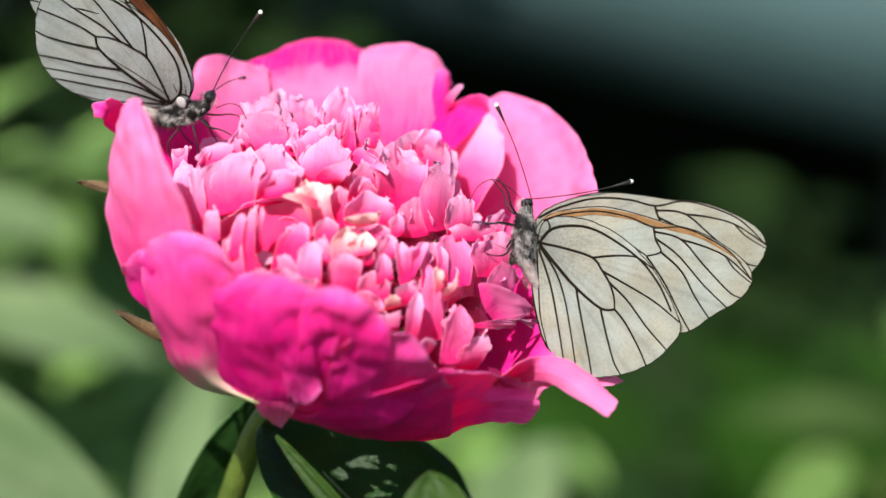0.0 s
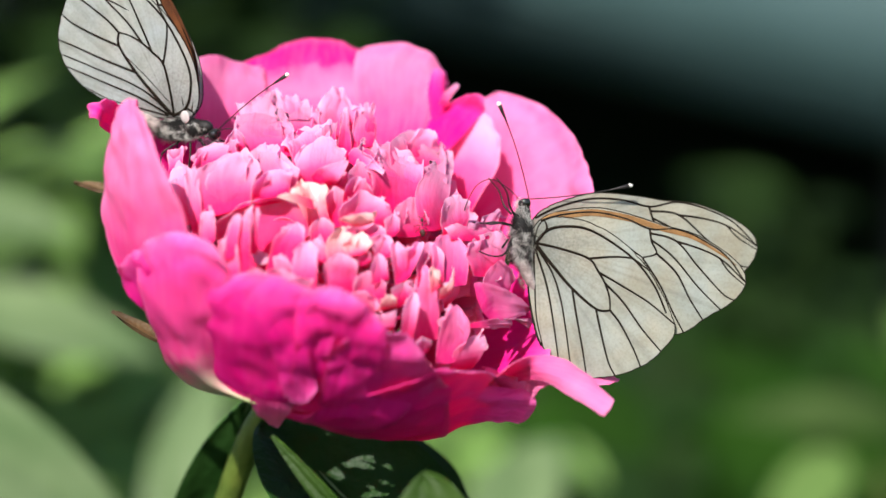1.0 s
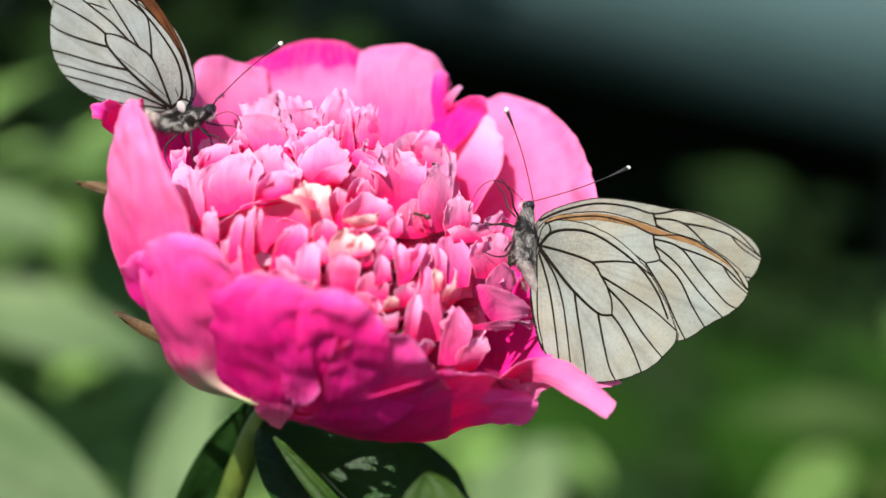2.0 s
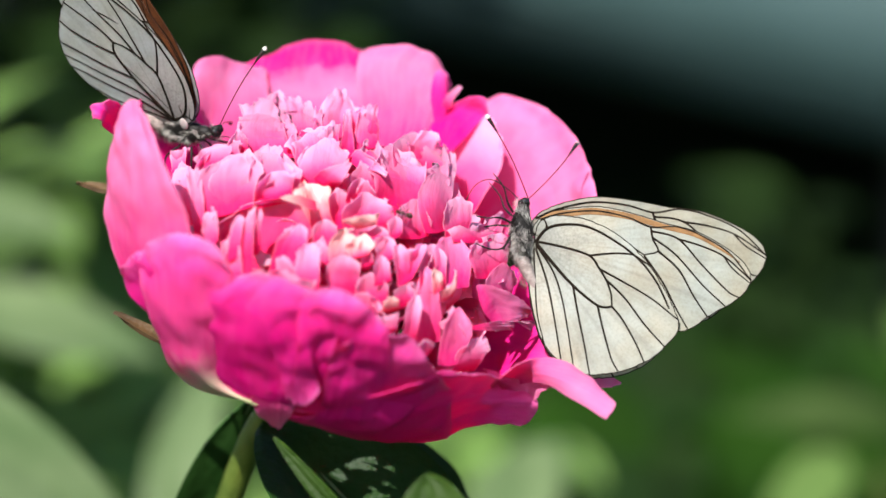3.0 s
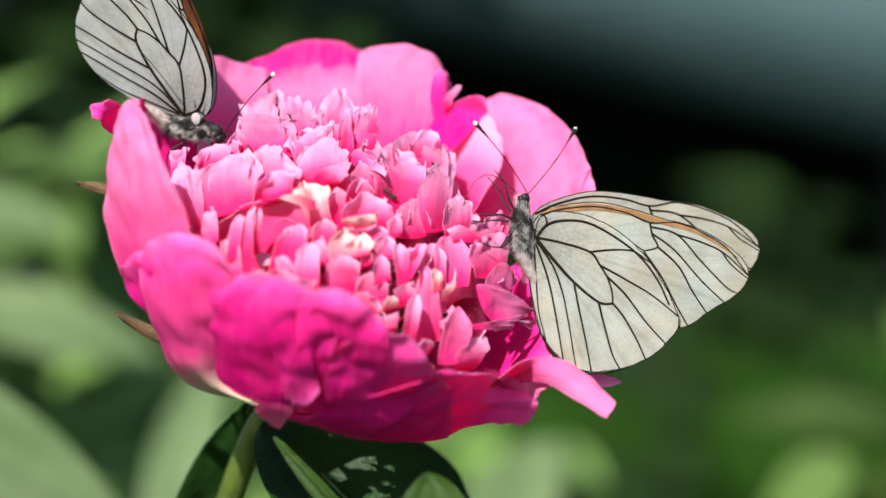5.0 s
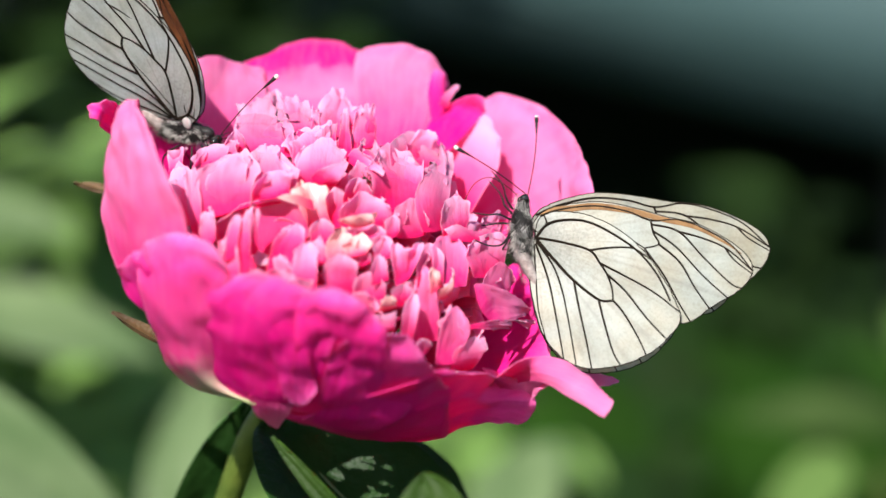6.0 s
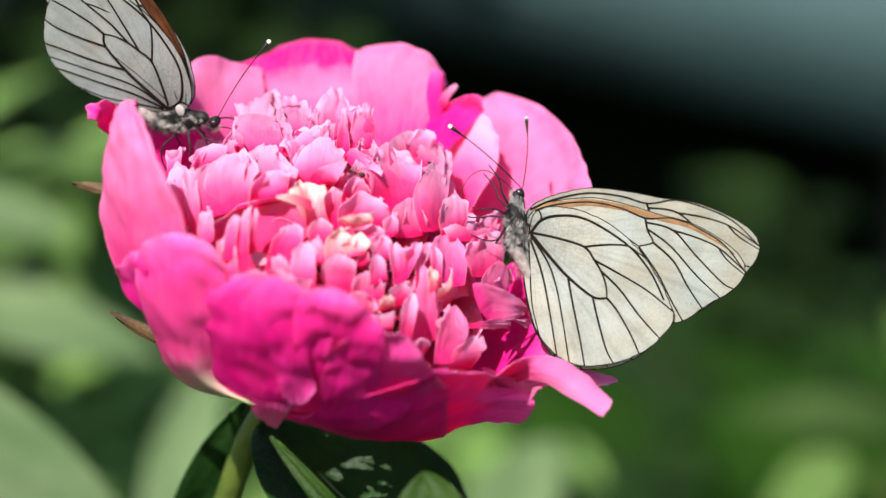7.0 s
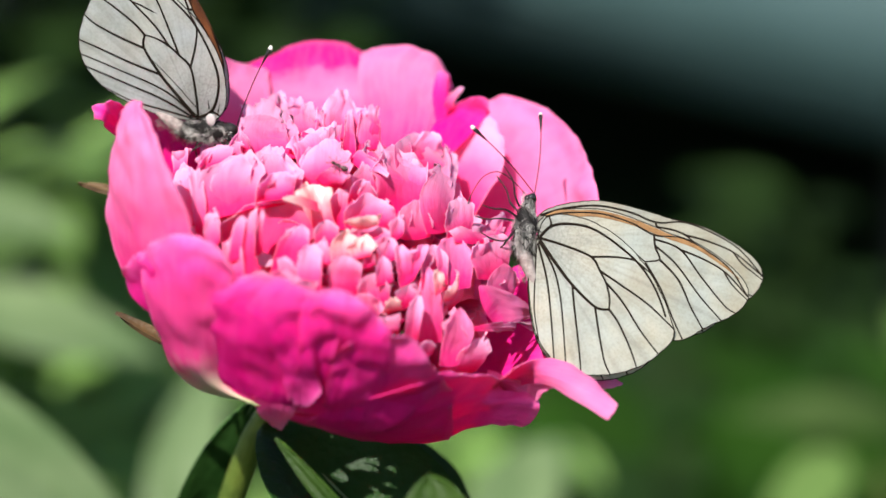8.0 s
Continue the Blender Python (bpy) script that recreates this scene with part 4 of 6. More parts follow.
    shell([[(12.9, -22.4, 32.9), (14.3, -21.8, 32.8), (16.1, -20.7, 32.8)], [(11.7, -19.1, 38.1), (13.1, -17.6, 37.9), (14.9, -17.5, 37.8)], [(11.3, -14.7, 41.1), (12.2, -12.6, 40.6), (13, -14, 40.9)]], PETAL_GUARD, frill=2, seed=88)
    shell([[(15.7, -8.6, 42.2), (19.6, -5.8, 41), (23.9, 0, 38.7)], [(15.1, -7.3, 43.9), (19, -0.2, 41.6), (23.6, 4.4, 38.5), (25.4, 6.6, 38.5)]], PETAL_PALE, frill=2, seed=89)
    shell([[(17.8, -6.1, 41), (20.2, -4.4, 40.1), (22.8, -0.6, 38.8)], [(19.7, -1.6, 41.8), (22.8, 6.9, 38.3), (25.5, 8.5, 36.8), (26.3, 8.8, 37.9)]], PETAL_PALE, frill=2, seed=90)
    shell([[(20.1, -11.9, 39), (22.5, -9.8, 38.2), (25, -6, 37.4)], [(18.2, -10.7, 41.6), (21.7, -6.4, 39.7), (25.6, -1.8, 38)], [(18.4, -8.2, 42.6), (22.2, -0.4, 39.6), (25.9, 3, 37.3)]], PETAL_PALE, frill=1.2, seed=91)
    shell([[(20.6, -10.6, 38.2), (22.7, -8.8, 37.5), (24.9, -5.3, 36.9)], [(19, -9.1, 40.6), (22.1, -5.3, 39), (25.4, -1.4, 37.6)], [(19.3, -6.5, 41.7), (22.6, 0.5, 39.1), (25.4, 2, 37.9)]], PETAL_INNER, frill=2, seed=92)
    shell([[(21.5, -13.5, 37), (24, -11.3, 36), (26.8, -7.5, 34.3)], [(21.8, -10.7, 39.3), (24.3, -6, 39), (26.9, -4.1, 36.1)]], PETAL_GUARD, frill=0.5, seed=93)
    shell([[(22.7, -11.8, 36), (24.6, -9.8, 35.1), (26.6, -7, 33.9)], [(23.9, -8.1, 37.8), (26.2, -1.3, 36), (28, -1.5, 34.4)]], PETAL_INNER, frill=2, seed=94)
    shell([[(20.4, -15.7, 38.8), (21.9, -16.7, 36.9), (24.4, -16.3, 34.6)], [(20.3, -14.9, 40.2), (23.4, -14.7, 37.9), (26.2, -14.7, 34.4)], [(25, -11.7, 38), (27.3, -11.1, 35.2), (28.8, -11, 33.2)], [(31.5, -3.9, 30.5), (32.3, -4.2, 30.6), (31.9, -3.9, 29.7)]], PETAL_GUARD, frill=0.5, seed=95)
    shell([[(20.3, -20.4, 35.9), (20.2, -20.2, 36.2), (20.2, -20, 36.4)], [(24.7, -17.4, 34.9), (24.6, -17, 35.3), (24.4, -16.7, 35.9)], [(32.3, -3.9, 27), (32.7, -3.8, 27.9), (32.3, -4, 28.7)]], PETAL_PALE, frill=2, seed=96)
    shell([[(16, -26.8, 33.3), (17.5, -26.1, 32.9), (19, -25, 32.8)], [(15.7, -25, 37.3), (17.9, -23.2, 36.5), (20.2, -22.1, 36.1)], [(15.5, -24.3, 39.6), (17.4, -20.1, 39.3), (19.4, -21.5, 38.5)]], PETAL_GUARD, frill=0.5, seed=97)
    shell([[(17.5, -24.9, 32.3), (18.4, -24.7, 32), (19.3, -23.9, 32)], [(16.2, -23.7, 36.7), (17.7, -22.4, 36.1), (19.1, -21.9, 36)], [(15.4, -23, 39.1), (16.4, -19.7, 39.3), (17.7, -21.6, 38.7)]], PETAL_INNER, frill=2, seed=98)
    shell([[(18.4, -25.4, 31.5), (20.2, -24, 30.9), (22.3, -22.3, 30.5)], [(18.6, -24.5, 34.4), (21, -22.4, 33.6), (23.2, -21.1, 33)], [(19.6, -23.5, 35.5), (21.5, -20.4, 35), (23.9, -21, 33.2)]], PETAL_PALE, frill=1.2, seed=99)
    shell([[(20.3, -23.1, 30.3), (21.5, -22.2, 29.8), (22.7, -21, 29.6)], [(20.4, -22.2, 33.2), (22, -20.6, 32.7), (23.4, -20, 32.4)], [(21.2, -21.1, 34.5), (22.5, -18.6, 34.1), (24.1, -19.9, 32.6)]], PETAL_PALE, frill=2, seed=100)
    shell([[(11.3, -9, 42.7), (13.1, -7.7, 42.4), (15.5, -5.1, 42)], [(9.2, -4.9, 46), (11.7, -2.7, 45.7), (15, 0.7, 44.1)], [(11.6, 5.2, 45.3), (15.3, 17.9, 40.1), (17.8, 20.9, 39.7)]], PETAL_PALE, frill=0.5, seed=101)
    shell([[(12.4, -7.3, 41.8), (13.7, -6.5, 41.6), (15.5, -4.2, 41.4)], [(10.2, -2.8, 45.1), (12.3, 0.5, 44), (14.5, 1.5, 43.7)], [(11.8, 7.8, 44.2), (14.8, 20.2, 39.2), (16.1, 19.6, 40.8)]], PETAL_PALE, frill=2, seed=102)
    shell([[(14.6, -7.6, 41.6), (16.4, -5.7, 41.3), (18.3, -3.6, 40.9)], [(13.1, -5.4, 45.4), (15.3, 0.6, 43.9), (18.1, 1.6, 43.3)]], PETAL_PALE, frill=1.2, seed=103)
    shell([[(15.3, -6.1, 40.8), (16.6, -4.6, 40.6), (18, -3, 40.4)], [(13.9, -3, 44.5), (15.8, 3.7, 42.5), (17.6, 3, 42.8)]], PETAL_INNER, frill=2, seed=104)
    shell([[(-2.5, -10.7, 40.7), (-0.9, -10.5, 41), (0.9, -9.4, 41.3)], [(-4.3, -8.9, 45.1), (-2.3, -5.5, 44.6), (-0.2, -8.3, 45.4)]], PETAL_INNER, frill=0.5, seed=105)
    shell([[(-2.2, -9.6, 40), (-0.8, -9.4, 40.3), (0.8, -8.5, 40.7)], [(-3.7, -7.5, 44.6), (-2.2, -6.6, 45.6), (-0.1, -7.1, 44.9)]], PETAL_INNER, frill=2, seed=106)
    shell([[(-5.2, -4.9, 41.8), (-2.7, -5.1, 42.1), (-0.3, -3.9, 42.5)], [(-6.5, -3.8, 45.2), (-3.5, -0.6, 44.4), (-0.8, -2.6, 46)]], PETAL_PALE, frill=0.5, seed=107)
    shell([[(-4.2, -3.8, 41.3), (-2.5, -4, 41.4), (-1, -3, 41.7)], [(-5.9, -2.1, 44.7), (-3.9, 0.5, 44), (-2.2, -1.3, 45.2)]], PETAL_PALE, frill=2, seed=108)
    shell([[(-4.3, -16.1, 40.2), (-2.7, -15.6, 40.4), (-1.2, -14.4, 40.9)], [(-5.5, -13.8, 42.8), (-3.6, -11.4, 42.7), (-1.7, -13.2, 43.4)]], PETAL_INNER, frill=0.5, seed=109)
    shell([[(-3.9, -15, 39.5), (-2.5, -14.6, 39.6), (-1.3, -13.5, 40.2)], [(-5.1, -12.3, 42.3), (-3.4, -9.8, 42.1), (-1.8, -11.7, 42.8)]], PETAL_INNER, frill=2, seed=110)
    shell([[(-14.6, -10.9, 40.5), (-11.2, -9.8, 41.7), (-8, -8.6, 42.8)], [(-15.6, -7.2, 43.4), (-11.6, -4.3, 43.6), (-8.3, -7.6, 45.5)], [(-15.8, -2.3, 44.8), (-13.7, 2.6, 43.7), (-10.9, 0.9, 44.7), (-8.8, -6, 46.8)]], PETAL_PALE, frill=1.2, seed=111)
    shell([[(-13.6, -9.9, 40), (-11, -8.8, 41), (-8.6, -7.5, 41.8)], [(-14.4, -5.8, 43), (-11.4, -3, 43), (-9, -6.4, 44.7)], [(-14.7, -0.6, 44.4), (-13.1, 4.4, 43.2), (-11, 2.5, 44.1), (-9.4, -4.2, 46)]], PETAL_PALE, frill=2, seed=112)
    shell([[(-20.5, -12.2, 38.3), (-17.3, -12.2, 40), (-13.9, -11.1, 41.8)], [(-22.3, -8.1, 41.1), (-18.7, -6.2, 42.1), (-14.5, -8.9, 44.5)], [(-21.3, -5.7, 43.2), (-18.8, -1.7, 43.1), (-15.5, -0.6, 44.3), (-13.8, -6.3, 46.3)]], PETAL_PALE, frill=1.2, seed=113)
    shell([[(-18.9, -11.5, 38.3), (-16.8, -11.4, 39.5), (-14.5, -10, 40.9)], [(-20.7, -7.7, 41.2), (-18.4, -7.5, 43.1), (-15.3, -7.8, 43.5)], [(-20.4, -5, 43), (-18.9, -3.8, 44.5), (-16.7, -2.5, 45.3), (-15.2, -5, 45)]], PETAL_PALE, frill=2, seed=114)
    shell([[(-21, -5.4, 39.1), (-18.4, -5.3, 40.5), (-15.4, -4.1, 41.8)], [(-22.7, -2.5, 40.7), (-20.2, 1.2, 40.9), (-16.9, 0.1, 43.5)], [(-22.4, -2.7, 41.9), (-19.6, 3.8, 41.1), (-16.4, 0.7, 44.6)]], PETAL_PALE, frill=1.2, seed=115)
    shell([[(-20.3, -4.6, 38.7), (-18.3, -4.2, 39.8), (-16, -2.8, 40.8)], [(-21.5, -1.8, 40.6), (-19.6, 1.4, 41), (-17, 1.4, 42.6)], [(-21.1, -2.4, 42.2), (-18.9, 3.4, 41.6), (-16.3, 1.8, 43.9)]], PETAL_INNER, frill=2, seed=116)
    shell([[(-14, -11, 42.9), (-11.2, -11, 43.7), (-9, -9.9, 44.6)], [(-15.1, -11.4, 46.1), (-12.4, -7.6, 46.1), (-9.5, -9.1, 47.9)]], PETAL_PALE, frill=2, seed=117)
    shell([[(-13.2, -9.9, 42.4), (-11.2, -9.9, 43), (-9.5, -8.8, 43.7)], [(-12.8, -10.2, 46.1), (-10.8, -6, 45.7), (-8.6, -7.7, 47.4)]], PETAL_INNER, frill=2, seed=118)
    shell([[(-23, -2.4, 39.5), (-20.8, -2.1, 40.9), (-18.5, -2.1, 42.1)], [(-23.1, -4.4, 42.3), (-21.3, 0.3, 42.1), (-18.8, -0.9, 44.6)]], PETAL_PALE, frill=0.5, seed=119)
    shell([[(-22.4, -1.7, 39.2), (-20.7, -1, 40.2), (-18.9, -0.8, 41.1)], [(-23.3, -2.1, 41.5), (-21.9, 2.8, 40.9), (-20, 2, 43.1)]], PETAL_PALE, frill=2, seed=120)
    shell([[(-18.7, 2, 41.4), (-17.1, 1.8, 42), (-15.5, 2.2, 42.5)], [(-18.8, 1.9, 43.8), (-17.6, 6.3, 42.8), (-16.3, 2, 44.7)]], PETAL_PALE, frill=0.5, seed=121)
    shell([[(-18.3, 3.1, 40.8), (-17, 2.9, 41.3), (-15.7, 3.3, 41.7)], [(-18.3, 3.6, 43.2), (-17.4, 7.7, 42.4), (-16.3, 3.6, 43.9)]], PETAL_PALE, frill=2, seed=122)
    shell([[(-22.5, -10.8, 35.2), (-21.8, -10.9, 35.7), (-21.2, -10.3, 36.3)], [(-24.7, -6.1, 37.9), (-23.5, -5.7, 38.3), (-22.5, -6.5, 39.4)], [(-26.5, -1.7, 38), (-25, 0.8, 38.4), (-23.3, -4, 40.5)]], PETAL_PALE, frill=1.2, seed=123)
    shell([[(-22.7, -9.7, 34.4), (-22.2, -9.8, 34.8), (-21.8, -9.2, 35.4)], [(-24.5, -4.9, 37.4), (-23.7, -4.5, 37.6), (-22.9, -4.9, 38.3)], [(-25.9, -0.9, 38), (-24.8, 2.2, 37.9), (-23.6, -2.1, 39.5)]], PETAL_PALE, frill=2, seed=124)
    shell([[(-25.8, 1.8, 35.3), (-24.8, 2, 35.9), (-24, 2.3, 36.6)], [(-26.2, 6, 36.4), (-25.2, 5.3, 37.6), (-24.4, 5.7, 38.4)]], PETAL_PALE, frill=1.2, seed=125)
    shell([[(-25.4, 2.7, 34.8), (-24.7, 3.1, 35.2), (-24.1, 3.6, 35.6)], [(-26, 6.6, 36), (-25.4, 5.3, 37.5), (-24.8, 7, 37.4)]], PETAL_INNER, frill=2, seed=126)
    shell([[(-20.9, -15.2, 36.3), (-20.3, -15.3, 36.8), (-19.7, -14.4, 37.4)], [(-23, -10.3, 39.8), (-22.2, -10.2, 40), (-21.3, -11, 40.8)], [(-23.8, -5.8, 41.4), (-23.3, -3.5, 41.2), (-22.7, -3.7, 42.1)]], PETAL_PALE, frill=0.5, seed=127)
    shell([[(-15.9, -15.4, 31.6), (-10.1, -16.6, 33.7), (-3.7, -14.7, 36.2)], [(-17.1, -12, 34.5), (-11.2, -12.2, 36.9), (-4.6, -10.7, 38.8)], [(-18.8, -11.7, 37.2), (-12.3, -9.4, 40.7), (-5.1, -9.1, 42.3)], [(-19.4, -14.6, 38.6), (-15.7, -11.3, 41.5), (-11.8, -9.7, 43.1), (-6.3, -10.3, 44.3)]], PETAL_INNER, frill=0.5, seed=128)
    shell([[(-13.9, -23.8, 38.5), (-13.2, -23.8, 38.7), (-12.5, -23.4, 39.1)], [(-15.2, -20.2, 41.5), (-14.4, -19.7, 41.4), (-13.6, -20.4, 42.1)], [(-15.5, -17.1, 43.5), (-14.8, -15.3, 43.5), (-14.1, -15.6, 44.5)]], PETAL_INNER, frill=0.5, seed=129)
    shell([[(-13.7, -22.8, 37.8), (-13, -22.8, 38), (-12.5, -22.4, 38.3)], [(-14.8, -18.8, 40.9), (-14.2, -19.1, 41.4), (-13.4, -19, 41.5)], [(-15.1, -15.5, 43.2), (-14.6, -14.8, 43.9), (-13.9, -13.8, 43.9)]], PETAL_INNER, frill=2, seed=130)
    shell([[(-16.4, -22.3, 39.2), (-15.6, -22.2, 39.6), (-14.8, -22, 40.2)], [(-16.9, -19.5, 42), (-16.3, -18.8, 42.7), (-15.3, -19.1, 43)], [(-16.7, -18.4, 43.5), (-16.1, -17.8, 44.2), (-15.4, -17.6, 44.3)]], PETAL_PALE, frill=0.5, seed=131)
    shell([[(-12.8, -19.5, 39.2), (-12.3, -19.4, 39.4), (-12, -18.9, 39.8)], [(-13.8, -18.2, 43), (-13.3, -17.4, 43.1), (-12.7, -18.1, 43.5)], [(-13.9, -17.3, 44.8), (-13.4, -15.9, 44.7), (-12.8, -16.5, 45.5)]], PETAL_PALE, frill=0.5, seed=132)
    shell([[(-16.7, -24.3, 36), (-15.2, -24.5, 37.1), (-13.8, -24.3, 38.2)], [(-17.6, -22.7, 40), (-16.4, -18.7, 40.5), (-15, -21.4, 41.8)]], PETAL_PALE, frill=0.5, seed=133)
    shell([[(-16.2, -23.5, 35.5), (-15.1, -23.4, 36.4), (-14.1, -23.3, 37.3)], [(-17.8, -21.2, 39.4), (-17.2, -19.4, 41.4), (-16, -19.9, 41)]], PETAL_PALE, frill=2, seed=134)
    shell([[(-19.9, -19.5, 38.2), (-19, -19.3, 38.8), (-18.1, -18.7, 39.6)], [(-21, -15.9, 41.1), (-20.1, -14.2, 41.5), (-18.8, -16.2, 42.1)]], PETAL_PALE, frill=1.2, seed=135)
    shell([[(-19.6, -18.5, 37.5), (-18.9, -18.2, 38), (-18.2, -17.6, 38.8)], [(-20.3, -14.5, 40.9), (-19.6, -12.6, 41.1), (-18.6, -14.6, 41.7)]], PETAL_PALE, frill=2, seed=136)
    shell([[(-5.9, -26.6, 39.9), (-4.6, -26.4, 40.1), (-3.3, -26.1, 40.6)], [(-7.5, -24.8, 42.4), (-5.6, -23.7, 42.9), (-3.9, -24.5, 43.3)], [(-7.2, -23.3, 44.4), (-5.5, -20.3, 44.5), (-4.8, -22.6, 44.8)]], PETAL_PALE, frill=0.5, seed=137)
    shell([[(-5.3, -25.6, 39.3), (-4.4, -25.4, 39.4), (-3.6, -25, 39.7)], [(-6.8, -23.7, 41.8), (-5.6, -22.8, 42.2), (-4.4, -23.5, 42.4)], [(-6.9, -22, 43.6), (-5.8, -19.4, 43.8), (-5.3, -21.7, 44.1)]], PETAL_INNER, frill=2, seed=138)
    shell([[(-8.6, -24.8, 39.5), (-7.4, -24.9, 39.7), (-6.2, -24.5, 40.2)], [(-10.5, -23, 42.6), (-8.7, -24.5, 43.2), (-6.6, -25.1, 42.3)]], PETAL_PALE, frill=0.5, seed=139)
    shell([[(-8.4, -23.7, 38.8), (-7.3, -23.9, 38.9), (-6.2, -23.4, 39.4)], [(-10.2, -21.9, 42), (-8.6, -23.5, 42.6), (-6.7, -24, 41.6)]], PETAL_PALE, frill=2, seed=140)
    shell([[(-10.3, -21.8, 38.5), (-7.9, -21.8, 39.3), (-5.2, -20.5, 40.6)], [(-10.4, -18.9, 42), (-8, -17.2, 41.9), (-5.7, -18, 43)], [(-9.5, -17.5, 43.3), (-7.5, -14.9, 42.7), (-6.2, -16.2, 44.4)]], PETAL_INNER, frill=1.2, seed=141)
    shell([[(-9.7, -20.7, 37.9), (-7.6, -20.7, 38.6), (-5.2, -19.4, 39.8)], [(-10.1, -17.8, 41.4), (-8.1, -16.4, 41.5), (-6.1, -16.9, 42.2)], [(-9.7, -16.4, 42.6), (-8, -14.5, 42.5), (-6.8, -15, 43.6)]], PETAL_INNER, frill=2, seed=142)
    shell([[(-14.1, -27.2, 37.9), (-9.3, -28.2, 39.6), (-3.4, -28.3, 40.4)], [(-14.8, -27.4, 40.7), (-12.2, -27.5, 43.2), (-9.1, -28.8, 43.2), (-5.8, -27.3, 43.4)]], PETAL_PALE, frill=2, seed=143)
    shell([[(-13.1, -26.4, 37.6), (-9.2, -27.2, 38.9), (-4.6, -27.4, 39.4)], [(-11.3, -26.6, 41), (-9.4, -26.8, 43.4), (-6.8, -28, 43.2), (-4.2, -26.1, 42.9)]], PETAL_PALE, frill=2, seed=144)
    shell([[(4.9, -27.5, 36.6), (7, -27.4, 36.6), (8.9, -26.3, 36.9)], [(4.5, -27.5, 39.8), (6.7, -26, 39), (8.8, -25.7, 40.1)]], PETAL_PALE, frill=2, seed=145)
    shell([[(5.9, -26.3, 35.9), (7.4, -26.1, 35.7), (8.7, -25.5, 36.1)], [(5.6, -26.3, 39.1), (7.4, -23.9, 37.5), (8.6, -24.9, 39.3)]], PETAL_PALE, frill=2, seed=146)
    shell([[(5.9, -25.6, 39), (7.2, -25.1, 39.2), (8.4, -24.2, 39.5)], [(5.5, -25.8, 41.3), (6.4, -25.1, 42), (7.7, -24.8, 41.5)]], PETAL_CREAM, frill=2, seed=147)
    shell([[(6.3, -24.5, 38.3), (7.4, -24, 38.4), (8.4, -23.1, 38.7)], [(6.4, -24.5, 40.5), (7.4, -22.8, 40.4), (8.3, -23.6, 40.7)]], PETAL_CREAM, frill=2, seed=148)
    shell([[(8.1, -22.9, 38.1), (9.7, -21.9, 38.3), (11.3, -20.8, 38.5)], [(7.4, -21.9, 41.2), (9.2, -19.8, 40.7), (10.4, -20.8, 41)]], PETAL_INNER, frill=0.5, seed=149)
    shell([[(8.9, -21.7, 37.4), (9.9, -20.8, 37.6), (10.9, -20.2, 37.9)], [(8.9, -20, 40.8), (9.8, -19.8, 41.4), (10.9, -19.3, 40.5)]], PETAL_INNER, frill=2, seed=150)
    shell([[(13.4, -28.4, 35.1), (14, -27.8, 35.3), (14.5, -27, 35.6)], [(12.4, -29.2, 37.7), (13.3, -28.1, 37.7), (14.2, -28.6, 37.3)]], PETAL_PALE, frill=0.5, seed=151)
    shell([[(13.8, -27.1, 34.2), (14.2, -26.7, 34.5), (14.5, -26.2, 34.9)], [(12.3, -28.1, 37.3), (12.9, -27, 37.2), (13.5, -27.7, 37)]], PETAL_PALE, frill=2, seed=152)
    shell([[(2.2, -18.9, 41.1), (3.2, -18.5, 41.1), (4.2, -17.6, 41.2)], [(1.6, -17.9, 43.2), (2.9, -15.7, 42.9), (3.9, -17.7, 43.3)]], PETAL_PALE, frill=1.2, seed=153)
    shell([[(2.9, -17.6, 40.3), (3.5, -17.4, 40.3), (4, -16.8, 40.5)], [(1.6, -16.3, 42.8), (2.2, -15.8, 43.4), (3.1, -16.3, 42.7)]], PETAL_PALE, frill=2, seed=154)
    shell([[(-4, -19.3, 39.6), (-3, -19.1, 39.7), (-2, -18.3, 40.2)], [(-5, -18.3, 42.1), (-4, -15.9, 42.2), (-2.7, -18.3, 42.3)]], PETAL_PALE, frill=1.2, seed=155)
    shell([[(-3.7, -18.2, 38.9), (-2.9, -18, 38.9), (-2.2, -17.4, 39.6)], [(-4.4, -16.5, 41.7), (-3.8, -15.5, 42.6), (-2.5, -16.5, 41.7)]], PETAL_INNER, frill=2, seed=156)
    shell([[(1.2, -2.8, 43.2), (2.4, -1.7, 43.3), (3.9, -0.4, 43.4)], [(0.3, 6.3, 45.6), (2.5, 12.5, 43.4), (4, 9.3, 44.7)]], PETAL_PALE, frill=1.2, seed=157)
    shell([[(1.7, -1.5, 42.4), (2.7, -0.6, 42.6), (3.8, 0.5, 42.8)], [(1, 8.9, 44.5), (2.6, 12.8, 43.7), (4, 11.3, 43.9)]], PETAL_PALE, frill=2, seed=158)
    shell([[(-5.1, 2.7, 45.4), (-3.9, 3.4, 45.5), (-2.6, 4.4, 45.5)], [(-6, 5.1, 46.8), (-4.8, 7.3, 46.6), (-3, 11.8, 45)]], PETAL_PALE, frill=2, seed=159)
    shell([[(-4.9, 3.8, 44.7), (-3.8, 4.5, 44.8), (-2.7, 5.3, 44.9)], [(-6.3, 6.5, 46.1), (-4.9, 10.7, 44.5), (-3.6, 13.2, 44.1)]], PETAL_PALE, frill=2, seed=160)
    shell([[(5.7, -14.1, 43.2), (6.7, -13.3, 43.4), (7.6, -12.1, 43.6)], [(4.8, -12.6, 45.7), (6.1, -10.1, 45.3), (7.2, -11, 45.6)]], PETAL_PALE, frill=1.2, seed=161)
